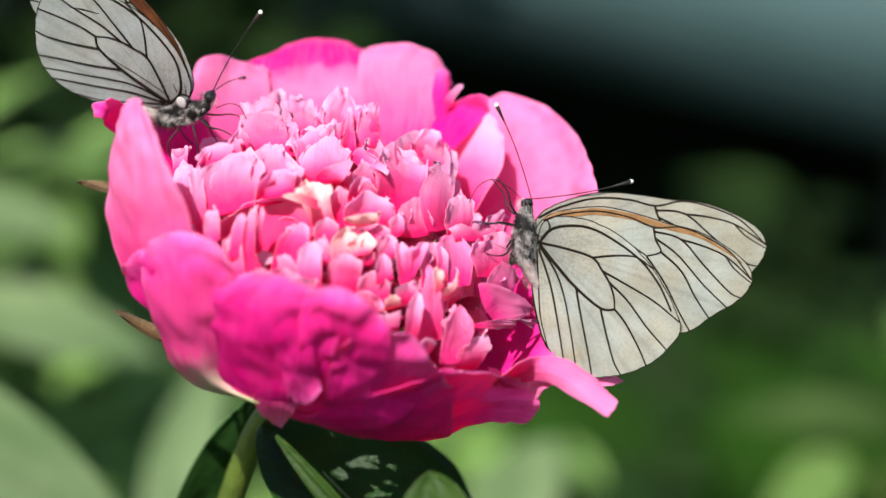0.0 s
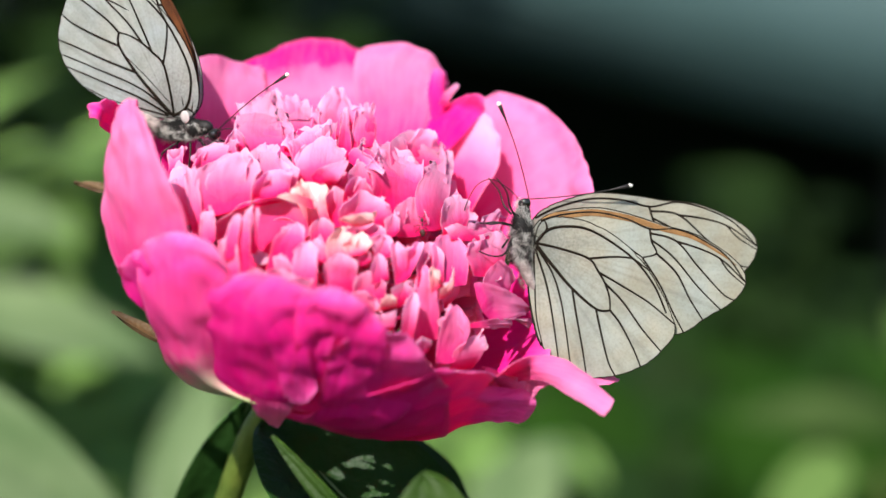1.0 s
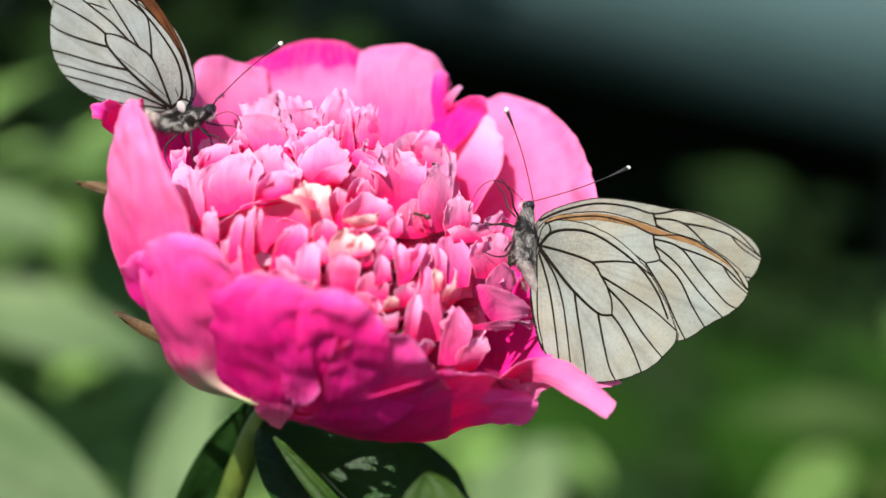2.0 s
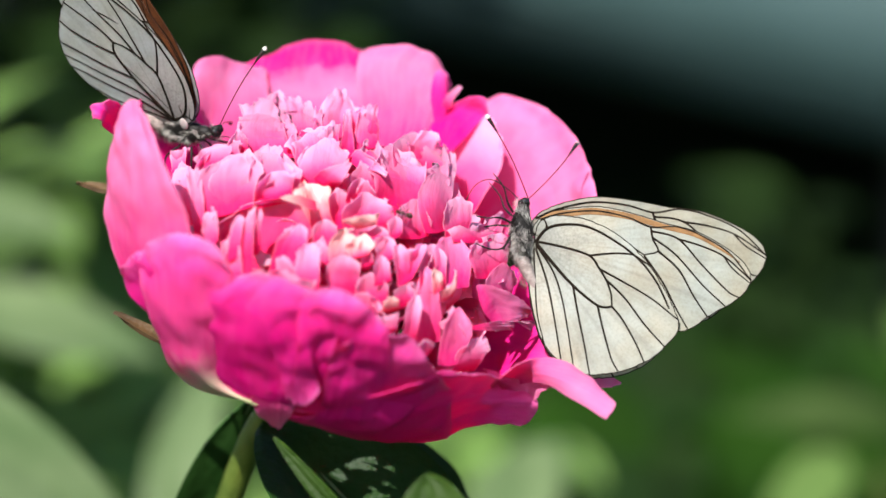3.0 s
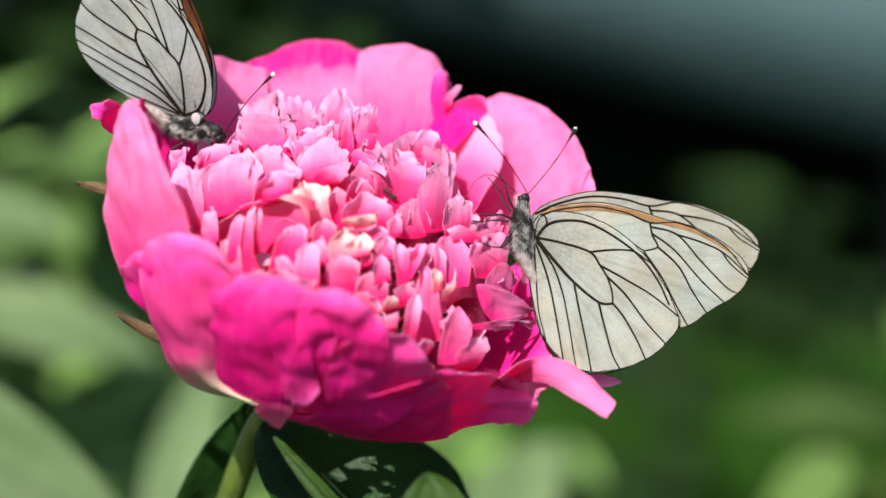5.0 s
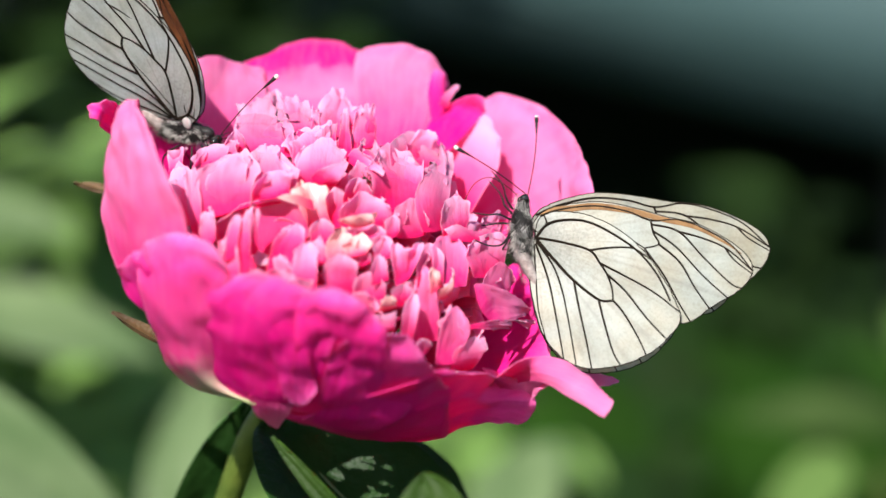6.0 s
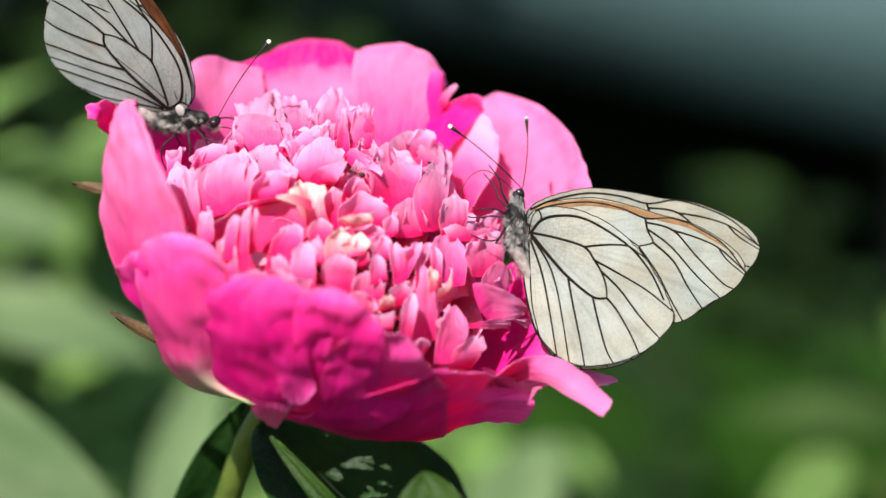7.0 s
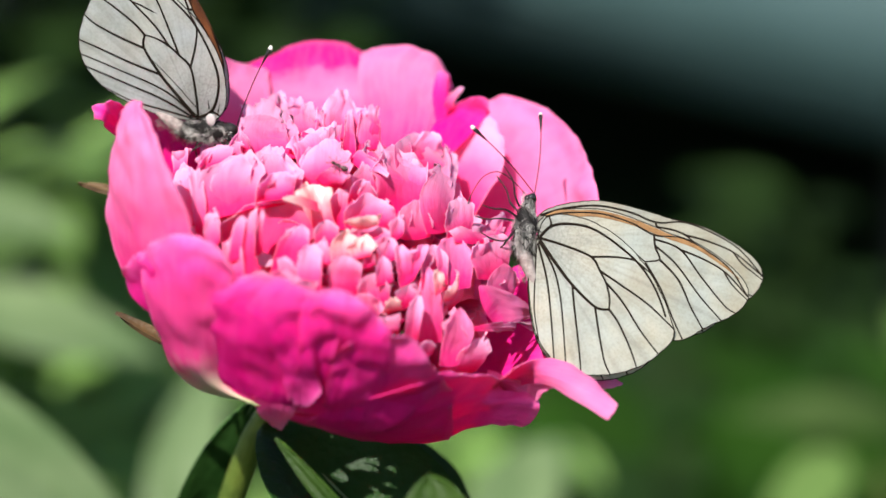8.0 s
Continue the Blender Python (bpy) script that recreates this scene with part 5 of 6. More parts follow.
    shell([[(6.2, -12.9, 42.5), (6.8, -12.2, 42.7), (7.5, -11, 42.8)], [(5.9, -10.9, 44.9), (6.8, -8.7, 44.6), (7.5, -9.7, 44.9)]], PETAL_INNER, frill=2, seed=162)
    # the crowd beneath them, deeper in the bowl
    rnd = random.Random(11)
    k = 200
    for n, r, h, half, depth, waves in ((15, 26, 27, 8.0, 10, 1.4), (14, 23, 32, 9.0, 13, 1.6), (13, 18, 37, 8.5, 16, 1.8), (11, 12, 39.5, 7.0, 15, 2.0), (8, 6, 41, 5.0, 13, 2.2), (34, 21, 36, 4.5, 9, 2.6), (30, 14, 40, 4.5, 9, 2.6), (16, 7, 42, 4.0, 9, 2.6), (26, 26, 31.5, 5.0, 9, 2.6)):
        for i in range(n):
            k += 1
            az = 360 * (i + rnd.uniform(-0.45, 0.45)) / n + r * 13
            rr, hh = r + rnd.uniform(-2, 2), h - 0.9 + rnd.uniform(-2.5, 1.0)
            w = half * rnd.uniform(0.7, 1.2)
            rb = rr * rnd.uniform(0.6, 0.85)
            petal(az, rr, hh, w, PETAL_INNER, base=(rb, hh - depth), p1=(rb + rnd.uniform(-1, 3), hh - depth * 0.5),
                  p2=(rr + rnd.uniform(-2, 2), hh + rnd.uniform(-2.5, 1.5)),
                  cup=w * rnd.uniform(1.1, 3.0) * rnd.choice((1, 1, 1, -1)), ruffle=waves * rnd.uniform(0.6, 1.4), narrow=0.55, tip=rnd.uniform(0.3, 0.6),
                  lean=rnd.uniform(-4, 4), turn=rnd.uniform(-30, 30), seed=k, nu=25, nv=19, notch=0.12, thick=0.06, crumple=2.0)


def leaf_points(length, half, droop, fold, nu, nv, wave=0.0, seed=0):
    """A pointed leaf along +x, bent down along its length and folded along its rib."""
    pts = []
    for j in range(nv):
        v = j / (nv - 1)
        wide = half * (math.sin(math.pi * min(1, v ** 0.85)) ** 0.8 + 0.02)
        for i in range(nu):
            u = -1 + 2 * i / (nu - 1)
            z = -droop * v * v + abs(u) * wide * fold + wave * noise.noise(Vector((u * 1.5, v * 4, seed * 3.7)))
            pts.append(Vector((length * v, u * wide, z)))
    return pts


def leaf(parent, m, length, half, droop, fold, mat, wave=0.002, seed=0, label=""):
    nu, nv = 13, 25
    bm = bmesh.new()
    sheet(bm, [m @ p for p in leaf_points(length, half, droop, fold, nu, nv, wave, seed)], nu, nv, 0.0004)
    ob = part("leaf", bm, mat, parent, label)
    bm = bmesh.new()
    rib = [m @ (p + Vector((0, 0, -0.0002))) for p in leaf_points(length, half, droop, fold, 3, nv, 0, seed)[1::3]]
    tube(bm, rib, [0.00032 * (1 - 0.8 * k / nv) for k in range(len(rib))], 6)
    part("midrib", bm, LEAF_RIB, ob, "pale green midrib")
    return ob


def aimed(start, tip, face):
    """A leaf's pose in the peony's space: from start towards tip, its upper side towards face; and the way's length."""
    start, tip = Vector(start) * MM, Vector(tip) * MM
    x = (tip - start).normalized()
    z = Vector(face)
    z = (z - x * z.dot(x)).normalized()
    m = Matrix((x, z.cross(x), z)).transposed().to_4x4()
    m.translation = start
    return m, (tip - start).length


def stem_and_leaves():
    bm = bmesh.new()
    path = spline([(0, 0, 0), (20, -8, 300), (41, -20, 560), (44.8, -23.7, 586.8), (51, -27.9, 605.4), (54.8, -31.7, 616.2), (58.5, -33.6, 623)], 10)
    tube(bm, [Vector(p) * MM for p in path], [0.0028 - 0.0009 * k / len(path) for k in range(len(path))], 14)
    part("stem", bm, STEM, peony, "smooth yellow-green stem")
    m, n = aimed((57.5, -33.8, 620.5), (92, -66, 597), (0.1, -0.55, 0.8))
    leaf(peony, m, n, 0.0125, 0.003, 0.4, LEAF, 0.0015, 3)
    m, n = aimed((55, -27, 622), (41, -21, 592), (0.25, -0.95, 0.1))
    leaf(peony, m, n * 1.25, 0.0048, 0.001, 0.25, LEAF, 0.001, 5)
    m, n = aimed((74, -27, 618), (91, -25, 598), (0.6, -0.6, 0.5))
    leaf(peony, m, n * 1.2, 0.0048, 0.001, 0.3, LEAF, 0.001, 7)
    m, n = aimed((62, -27, 616), (72, -24, 590), (0.1, -0.9, 0.3))
    leaf(peony, m, n * 1.2, 0.006, 0.002, 0.3, LEAF, 0.001, 8)
    # narrow leaf added to stand for the big leaf's sunlit edge
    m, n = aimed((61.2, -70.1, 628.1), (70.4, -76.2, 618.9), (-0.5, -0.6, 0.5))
    leaf(peony, m, n * 2.4, 0.0014, 0.002, 0.2, LEAF_LIT, 0.0005, 9, "leaf painted a brighter, sunlit green")
    # leaf in the brighter green, for the sunlit part below the bowl
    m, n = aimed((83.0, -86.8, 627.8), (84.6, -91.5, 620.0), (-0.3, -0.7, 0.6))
    leaf(peony, m, n * 2.6, 0.0062, 0.001, 0.25, LEAF_LIT, 0.001, 10, "leaf painted a brighter, sunlit green")
    # narrow bracts that stand off the bowl
    for start, tip, half, seed in (((46, -50, 636), (35.8, -47.5, 640.4), 0.0010, 1), ((35.5, -33, 656.6), (28.6, -30.5, 657), 0.0008, 2)):
        m, n = aimed(start, tip, (0, -0.6, 0.8))
        bm = bmesh.new()
        sheet(bm, [m @ p for p in leaf_points(n, half, -0.001, 0.5, 5, 11, 0.0003, seed)], 5, 11, 0.0006)
        part("bract", bm, SEPAL, peony, "brown-tipped narrow bract")


guard_petals()
inner_petals()
stem_and_leaves()


# ---------------------------------------------------------------- butterflies
def reach_rim(line, rim):
    """Carries a vein on from its end to the wing's margin, where that is near."""
    step = line[-1] - line[-2]
    step = step / np.linalg.norm(step) * 0.15
    end = line[-1].copy()
    for _ in range(16):
        inside = False
        for a, b in zip(rim, rim[1:] + rim[:1]):
            if (a[1] > end[1]) != (b[1] > end[1]) and end[0] < a[0] + (b[0] - a[0]) * (end[1] - a[1]) / (b[1] - a[1]):
                inside = not inside
        if not inside:
            return line + [end]
        end = end + step
    return line


def wing(name, outline, veins, sign, splay, parent, camber, costa=None, sweep=0.0, size=1.0, mat=None):
    """A wing in the plane of x (forward) and z (up), turned out by splay degrees about x; sign 1 is the insect's left."""
    turn = Matrix.Rotation(radians(sweep), 4, "Y") @ Matrix.Rotation(radians(-sign * splay), 4, "X")
    rim = spline(outline, 8, True)
    mid = sum(rim) / len(rim)
    worn = []
    for k, p in enumerate(rim):
        q = Vector((p[0] * 0.9, p[1] * 0.9, 3.0 * splay))
        worn.append(mid + (p - mid) * (1 - 0.016 * max(0.0, noise.noise(q * 1.7)) - 0.02 * max(0.0, noise.noise(q) - 0.25)))
    rim = worn
    centre = sum(rim) / len(rim)

    def at(p, lift=0.0):
        f, d = p
        bend = camber * (math.sin(d / 34 * math.pi) * 1.2 + 0.25 * math.sin(f * 0.5 + d * 0.25))
        return turn @ (Vector((f * size, sign * (0.4 + bend + lift), d * size)) * MM)
    bm = bmesh.new()
    rings = 9
    for face in (1, -1):
        mid = bm.verts.new(at(centre, 0.03 * face))
        last = None
        for k in range(1, rings + 1):
            ring = [bm.verts.new(at(centre + (p - centre) * k / rings, 0.03 * face)) for p in rim]
            for i in range(len(ring)):
                j = (i + 1) % len(ring)
                if last is None:
                    bm.faces.new((mid, ring[i], ring[j]))
                else:
                    bm.faces.new((last[i], ring[i], ring[j], last[j]))
            last = ring
    ob = part(name, bm, mat, parent)
    for thickness, line in veins:
        bm = bmesh.new()
        pts = reach_rim(spline(line, 7), rim)
        tube(bm, [at(p) for p in pts], [thickness * MM * (1.5 - 0.6 * k / len(pts)) for k in range(len(pts))], 6)
        part("vein", bm, VEIN, ob)
    bm = bmesh.new()
    tube(bm, [at(p) for p in rim], 0.085 * MM, 5, True)
    part("wing_edge", bm, VEIN, ob, "thin dark wing margin")
    if costa:
        bm = bmesh.new()
        line = spline(costa[0], 8)
        n = len(line)
        for lift in (0.07, -0.07):
            pts = []
            for k, p in enumerate(line):
                w = costa[1] * math.sin(math.pi * min(1, (k / n) ** 0.6 * 0.98 + 0.02)) + 0.1
                inset = costa[2] * min(1.0, 3 * k / n)
                pts += [at(p + np.array((-w * s - inset, -0.15 * w * s)), lift) for s in (-0.05, 0.5, 1)]
            sheet(bm, pts, 3, n, 0.05 * MM)
        part("costa", bm, costa[3], ob, "rust-brown leading edge")
    return ob


HIND_OUTLINE = [(-0.2, -0.4), (2.5, 0.2), (3.7, 1.7), (3.9, 4.6), (2.8, 8.8), (0.2, 13), (-3.2, 16.3), (-7.4, 18.9), (-10.9, 20.5), (-13.1, 20.9), (-15.3, 19.4), (-17.9, 16.5), (-19.6, 12.1), (-20, 7.5), (-18.8, 4.2), (-16.8, 2.1), (-14.4, 0.6), (-10.9, -0.4), (-5.9, -1.2), (-2.1, -1)]
HIND_VEINS = [
    (0.17, [(-0.2, -0.2), (1.8, 1.4), (2.5, 3.7), (2.3, 7.1), (0.7, 10.5), (-2.4, 14.7), (-6.1, 17.6), (-10.2, 19.5)]),
    (0.12, [(1.9, 1.6), (2.8, 1.4), (3.4, 1.1)]),
    (0.15, [(-0, 0.1), (-0.8, 3.7), (-2.2, 7.8), (-4.2, 9.3), (-5.9, 10.3), (-8, 11), (-9.9, 11.1)]),
    (0.20, [(-0.3, -0), (-3.4, 2.5), (-6.7, 5.4), (-9.7, 9), (-9.9, 11.1)]),
    (0.13, [(-2.2, 7.8), (-1.9, 11.3), (-2.1, 14.2), (-3.2, 15.9)]),
    (0.13, [(-4.2, 9.3), (-6.3, 13), (-8.6, 16.8), (-11.1, 19.9)]),
    (0.13, [(-5.9, 10.3), (-8.6, 13), (-12.6, 15.9), (-15.6, 18.5)]),
    (0.13, [(-9.9, 11.1), (-11.8, 12.6), (-15.3, 14.5), (-18.1, 15.7)]),
    (0.13, [(-9.7, 9), (-13.4, 9.8), (-17.5, 10.9), (-19.3, 11.8)]),
    (0.13, [(-6.7, 5.4), (-10.9, 6.1), (-16, 7.1), (-19.6, 7.7)]),
    (0.12, [(-0.6, -0), (-4.4, 2.4), (-8.4, 3.7), (-13.4, 4.6), (-18.7, 5.4)]),
    (0.13, [(-0.8, -0.2), (-5.9, 1.5), (-10.9, 2.5), (-17.8, 3.6)]),
    (0.10, [(-1, -0.4), (-5.9, -0.2), (-10.9, 0.1), (-14.4, 0.9)]),
]
FORE_OUTLINE = [(1.4, -0.5), (3.5, 0.5), (4.7, 3.6), (5.2, 8.4), (4.3, 13.3), (2.8, 18.2), (1.5, 23), (-0.8, 27.1), (-2.8, 29.5), (-4.7, 30.5), (-6.3, 30.2), (-8.3, 28.4), (-10, 25.5), (-12.9, 20.4), (-10.5, 15.7), (-4, 7.6), (-0, 1.6)]
FORE_VEINS = [
    (0.13, [(3.2, 0.5), (4.1, 3.6), (4.5, 8.4), (3.6, 12.9), (2.2, 16.4), (2.2, 20.2), (0.8, 23.9), (-1.5, 27.5), (-4.7, 30)]),
    (0.12, [(2, 1.2), (2, 6.8), (0.4, 11.7), (-1.9, 15.3)]),
    (0.13, [(2.2, 16.3), (0.4, 16.6), (-1.3, 17.3), (-1.9, 15.3)]),
    (0.12, [(0.5, 20.1), (-0.5, 23.5), (-2.1, 26.9), (-5.2, 30.3)]),
    (0.10, [(-2, 26.7), (-3.7, 27.9), (-5.5, 30)]),
    (0.12, [(1.6, 16.4), (0.5, 20.2), (-3.2, 23.5), (-7, 27.1), (-7.9, 28.7)]),
    (0.12, [(0.6, 16.6), (-1.8, 19.8), (-6.1, 23.5), (-9.3, 26.8)]),
    (0.13, [(-1.3, 17.3), (-4, 20.2), (-7.7, 22.2), (-10.5, 24)]),
    (0.12, [(-2, 15.3), (-5.7, 17.8), (-9.7, 19.8), (-12.4, 21.3)]),
]
FORE_COSTA = [(3.4, 0.5), (4.4, 2.4), (4.8, 5.2), (5.1, 8.4), (4.3, 13.3), (2.8, 18.2), (1.5, 22.6), (-0.8, 26.6), (-2.6, 29.0)]


def leg(parent, pts):
    bm = bmesh.new()
    line = spline(pts, 4)
    tube(bm, [Vector(p) * MM for p in line], [(0.18 - 0.10 * k / len(line)) * MM for k in range(len(line))], 6)
    return part("leg", bm, BLACK, parent)


def antenna(parent, bow):
    bm = bmesh.new()
    line = [Vector((15.5 * t, 0, bow * math.sin(math.pi * t * 0.9))) * MM for t in [k / 14 for k in range(15)]]
    tube(bm, line, [(0.085 if k < 12 else 0.085 + 0.09 * (k - 11)) * MM for k in range(15)], 7)
    ob = part("antenna", bm, BLACK, parent, "thin black antenna with a pale club")
    bm = bmesh.new()
    ball(bm, line[-1], (0.50 * MM, 0.33 * MM, 0.33 * MM), 10, 7)
    part("club", bm, CLUB, ob, "cream club tip")
    return ob


def hairs(bm, rnd, count, centre, radii, length):
    for _ in range(count):
        d = Vector((rnd.gauss(0, 1), rnd.gauss(0, 1), rnd.gauss(0, 1))).normalized()
        p = Vector((centre[0] + d.x * radii[0], centre[1] + d.y * radii[1], centre[2] + d.z * radii[2]))
        tip = p + (d * 0.60 + Vector((rnd.gauss(-0.8, 0.25), rnd.gauss(0, 0.25), rnd.gauss(-0.25, 0.25)))) * length * rnd.uniform(0.6, 1.3)
        s = d.orthogonal().normalized() * 0.022
        t = d.cross(s) * 0.9
        a = [bm.verts.new((p + o) * MM) for o in (s, -0.5 * s + t, -0.5 * s - t)]
        e = bm.verts.new(tip * MM)
        bm.faces.new(a)
        for i in range(3):
            bm.faces.new((a[i], a[(i + 1) % 3], e))


def butterfly(label, splay, seed, sweep, fore, span, costa, scales, mat):
    """A black-veined white with its wings closed over its back: x forward, y to its left, z up from its wing hinge. sweep turns the wings forward, fore the left and right forewing more; span sizes these two."""
    ob = empty("butterfly", Matrix())
    tagged(ob, label, "butterfly", "butterflies on the peony")
    rnd = random.Random(seed)
    for sign in (1, -1):
        wing("forewing", FORE_OUTLINE, FORE_VEINS, sign, splay[0], ob, 0.35, (FORE_COSTA, *costa) if sign == 1 or scales else None, sweep + fore[0 if sign == 1 else 1], span[0 if sign == 1 else 1], mat)
        wing("hindwing", HIND_OUTLINE, HIND_VEINS, sign, splay[1], ob, 0.45, None, sweep, 1.0, mat)
    bm = bmesh.new()
    ball(bm, Vector((1.4, 0, -2.2)) * MM, (3.8 * MM, 1.45 * MM, 1.7 * MM), 18, 12)
    ball(bm, Vector((4.5, 0, -2.0)) * MM, (1.6 * MM, 1.0 * MM, 1.05 * MM), 14, 10)
    ball(bm, Vector((-0.9, 0, -2.2)) * MM, (2.2 * MM, 1.3 * MM, 1.45 * MM), 18, 12)
    thorax = part("thorax", bm, BLACK, ob, "dark thorax under grey fur")
    bm = bmesh.new()
    hairs(bm, rnd, 3400, (1.4, 0, -2.2), (3.8, 1.45, 1.7), 0.9)
    hairs(bm, rnd, 500, (4.5, 0, -2.0), (1.4, 1.0, 1.05), 0.6)
    hairs(bm, rnd, 2000, (-0.9, 0, -2.2), (2.2, 1.3, 1.45), 1.1)
    part("fur", bm, FUR, thorax, "fine grey fur")
    bm = bmesh.new()
    line = [Vector((-2.5 - 5.0 * t, 0, -2.2 + 2.2 * t)) * MM for t in [k / 10 for k in range(11)]]
    tilt = Matrix.Translation((-0.0025, 0, -0.002)) @ Matrix.Rotation(radians(sweep * 0.8), 4, "Y") @ Matrix.Translation((0.0025, 0, 0.002))
    line = [tilt @ p for p in line]
    tube(bm, line, [(1.15 * (1 - 0.75 * (k / 10) ** 2) * (1 if k % 2 else 0.94)) * MM for k in range(11)], 12)
    hairs(bm, rnd, 350, (-4.2, 0, -1.6 + 0.014 * sweep * 3), (2.4, 1.0, 1.0), 0.6)
    part("abdomen", bm, HIDE, ob, "slender grey furry abdomen")
    bm = bmesh.new()
    ball(bm, Vector((5.8, 0, -1.9)) * MM, (0.85 * MM, 1.0 * MM, 0.95 * MM), 14, 10)
    head = part("head", bm, BLACK, ob)
    for sign in (1, -1):
        bm = bmesh.new()
        ball(bm, Vector((6.0, sign * 0.62, -1.8)) * MM, (0.66 * MM, 0.54 * MM, 0.72 * MM), 16, 12)
        part("eye", bm, EYE_BLACK, head, "glossy black eye")
    bm = bmesh.new()
    hairs(bm, rnd, 260, (5.5, 0, -2.1), (0.9, 1.0, 1.0), 0.8)
    hairs(bm, rnd, 90, (6.4, 0, -2.7), (0.5, 0.5, 0.4), 0.9)
    part("ruff", bm, FUR, head, "pale and black hairs round the face")
    bm = bmesh.new()
    line = spline([(6.6, 0, -2.8), (8.2, 0, -4.6), (9.4, 0, -7.0), (8.4, 0, -9.2), (5.9, 0, -10.6), (3.8, 0, -11.2)] if not scales else [(6.8, 0, -2.6), (9.0, 0, -2.3), (10.6, 0, -3.2), (10.8, 0, -5.6)], 6)
    tube(bm, [Vector(p) * MM for p in line], 0.075 * MM, 6)
    part("proboscis", bm, BLACK, ob, "thin curved proboscis")
    for sign in (1, -1):
        leg(ob, [(4.2, sign * 1.0, -3.6), (5.6, sign * 2.0, -4.6), (7.6, sign * 2.6, -5.2), (9.6, sign * 2.9, -6.8)])
        leg(ob, [(2.6, sign * 1.2, -4.0), (3.0, sign * 2.6, -5.8), (2.8, sign * 3.1, -7.6), (3.0, sign * 3.3, -9.4)])
        leg(ob, [(0.4, sign * 1.2, -4.1), (-1.6, sign * 2.6, -5.4), (-1.9, sign * 3.2, -7.4), (-1.2, sign * 3.6, -9.4)])
    for sign in (1, -1) if scales else ():
        bm = bmesh.new()
        ball(bm, Vector((2.2, sign * 1.15, -0.1)) * MM, (0.75 * MM, 0.14 * MM, 0.95 * MM), 14, 9)
        part("tegula", bm, TEGULA, ob, "smooth pale grey scale at the wing root")
    feelers = [antenna(ob, 0.5), antenna(ob, 0.5)]
    return ob, head, feelers


white_right, head_right, feelers_right = butterfly("white butterfly with black veins and folded cream wings on the peony", (5, 7), 5, 0, (0, 9.5), (1.04, 1.15), (0.85, 0.2, COSTA), False, WING_CREAM)
white_left, head_left, feelers_left = butterfly("greyish white butterfly with black veins feeding among the petals", (0.8, 1.4), 6, 13, (-21, -18.5), (1.04, 1.04), (1.4, 0.0, RUST), True, WING_WHITE)


def ant():
    """A small ant: x forward, z up, its feet at its origin."""
    ob = empty("ant", Matrix())
    tagged(ob, "small dark brown ant crawling over the petals", "ant")
    bm = bmesh.new()
    ball(bm, Vector((0.95, 0, 0.55)) * MM, (0.36 * MM, 0.30 * MM, 0.28 * MM), 12, 8)
    head = part("head", bm, ANT, ob)
    for sign in (1, -1):
        bm = bmesh.new()
        tube(bm, [Vector(p) * MM for p in ((1.15, sign * 0.12, 0.65), (1.5, sign * 0.42, 0.85), (1.95, sign * 0.5, 0.6))], 0.045 * MM, 5)
        part("antenna", bm, ANT, head)
    bm = bmesh.new()
    ball(bm, Vector((0.25, 0, 0.55)) * MM, (0.45 * MM, 0.20 * MM, 0.22 * MM), 12, 8)
    ball(bm, Vector((-0.25, 0, 0.5)) * MM, (0.15 * MM, 0.12 * MM, 0.16 * MM), 10, 7)
    part("thorax", bm, ANT, ob)
    bm = bmesh.new()
    ball(bm, Vector((-0.85, 0, 0.6)) * MM, (0.58 * MM, 0.42 * MM, 0.40 * MM), 14, 9)
    part("abdomen", bm, ANT, ob, "glossy rounded abdomen")
    for x, reach in ((0.5, 0.7), (0.25, 0.0), (0.0, -0.8)):
        for sign in (1, -1):
            bm = bmesh.new()
            tube(bm, [Vector(p) * MM for p in ((x, sign * 0.15, 0.5), (x + reach * 0.5, sign * 0.65, 0.85), (x + reach, sign * 1.15, 0.0))], [0.07 * MM, 0.055 * MM, 0.03 * MM], 5)
            part("leg", bm, ANT, ob)
    return ob


crawler = ant()

# ---------------------------------------------------------------- ground and background
bm = bmesh.new()
bmesh.ops.create_grid(bm, x_segments=40, y_segments=40, size=60)
for v in bm.verts:
    if v.co.length > 4:
        v.co.z = 0.05 * noise.noise(v.co * 0.2)
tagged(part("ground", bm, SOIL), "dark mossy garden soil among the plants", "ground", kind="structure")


def box(bm, lo, hi):
    m = Matrix.Translation([(a + b) / 2 for a, b in zip(lo, hi)]) @ Matrix.Diagonal([b - a for a, b in zip(lo, hi)] + [1])
    res = bmesh.ops.create_cube(bm, size=1, matrix=m)
    return res


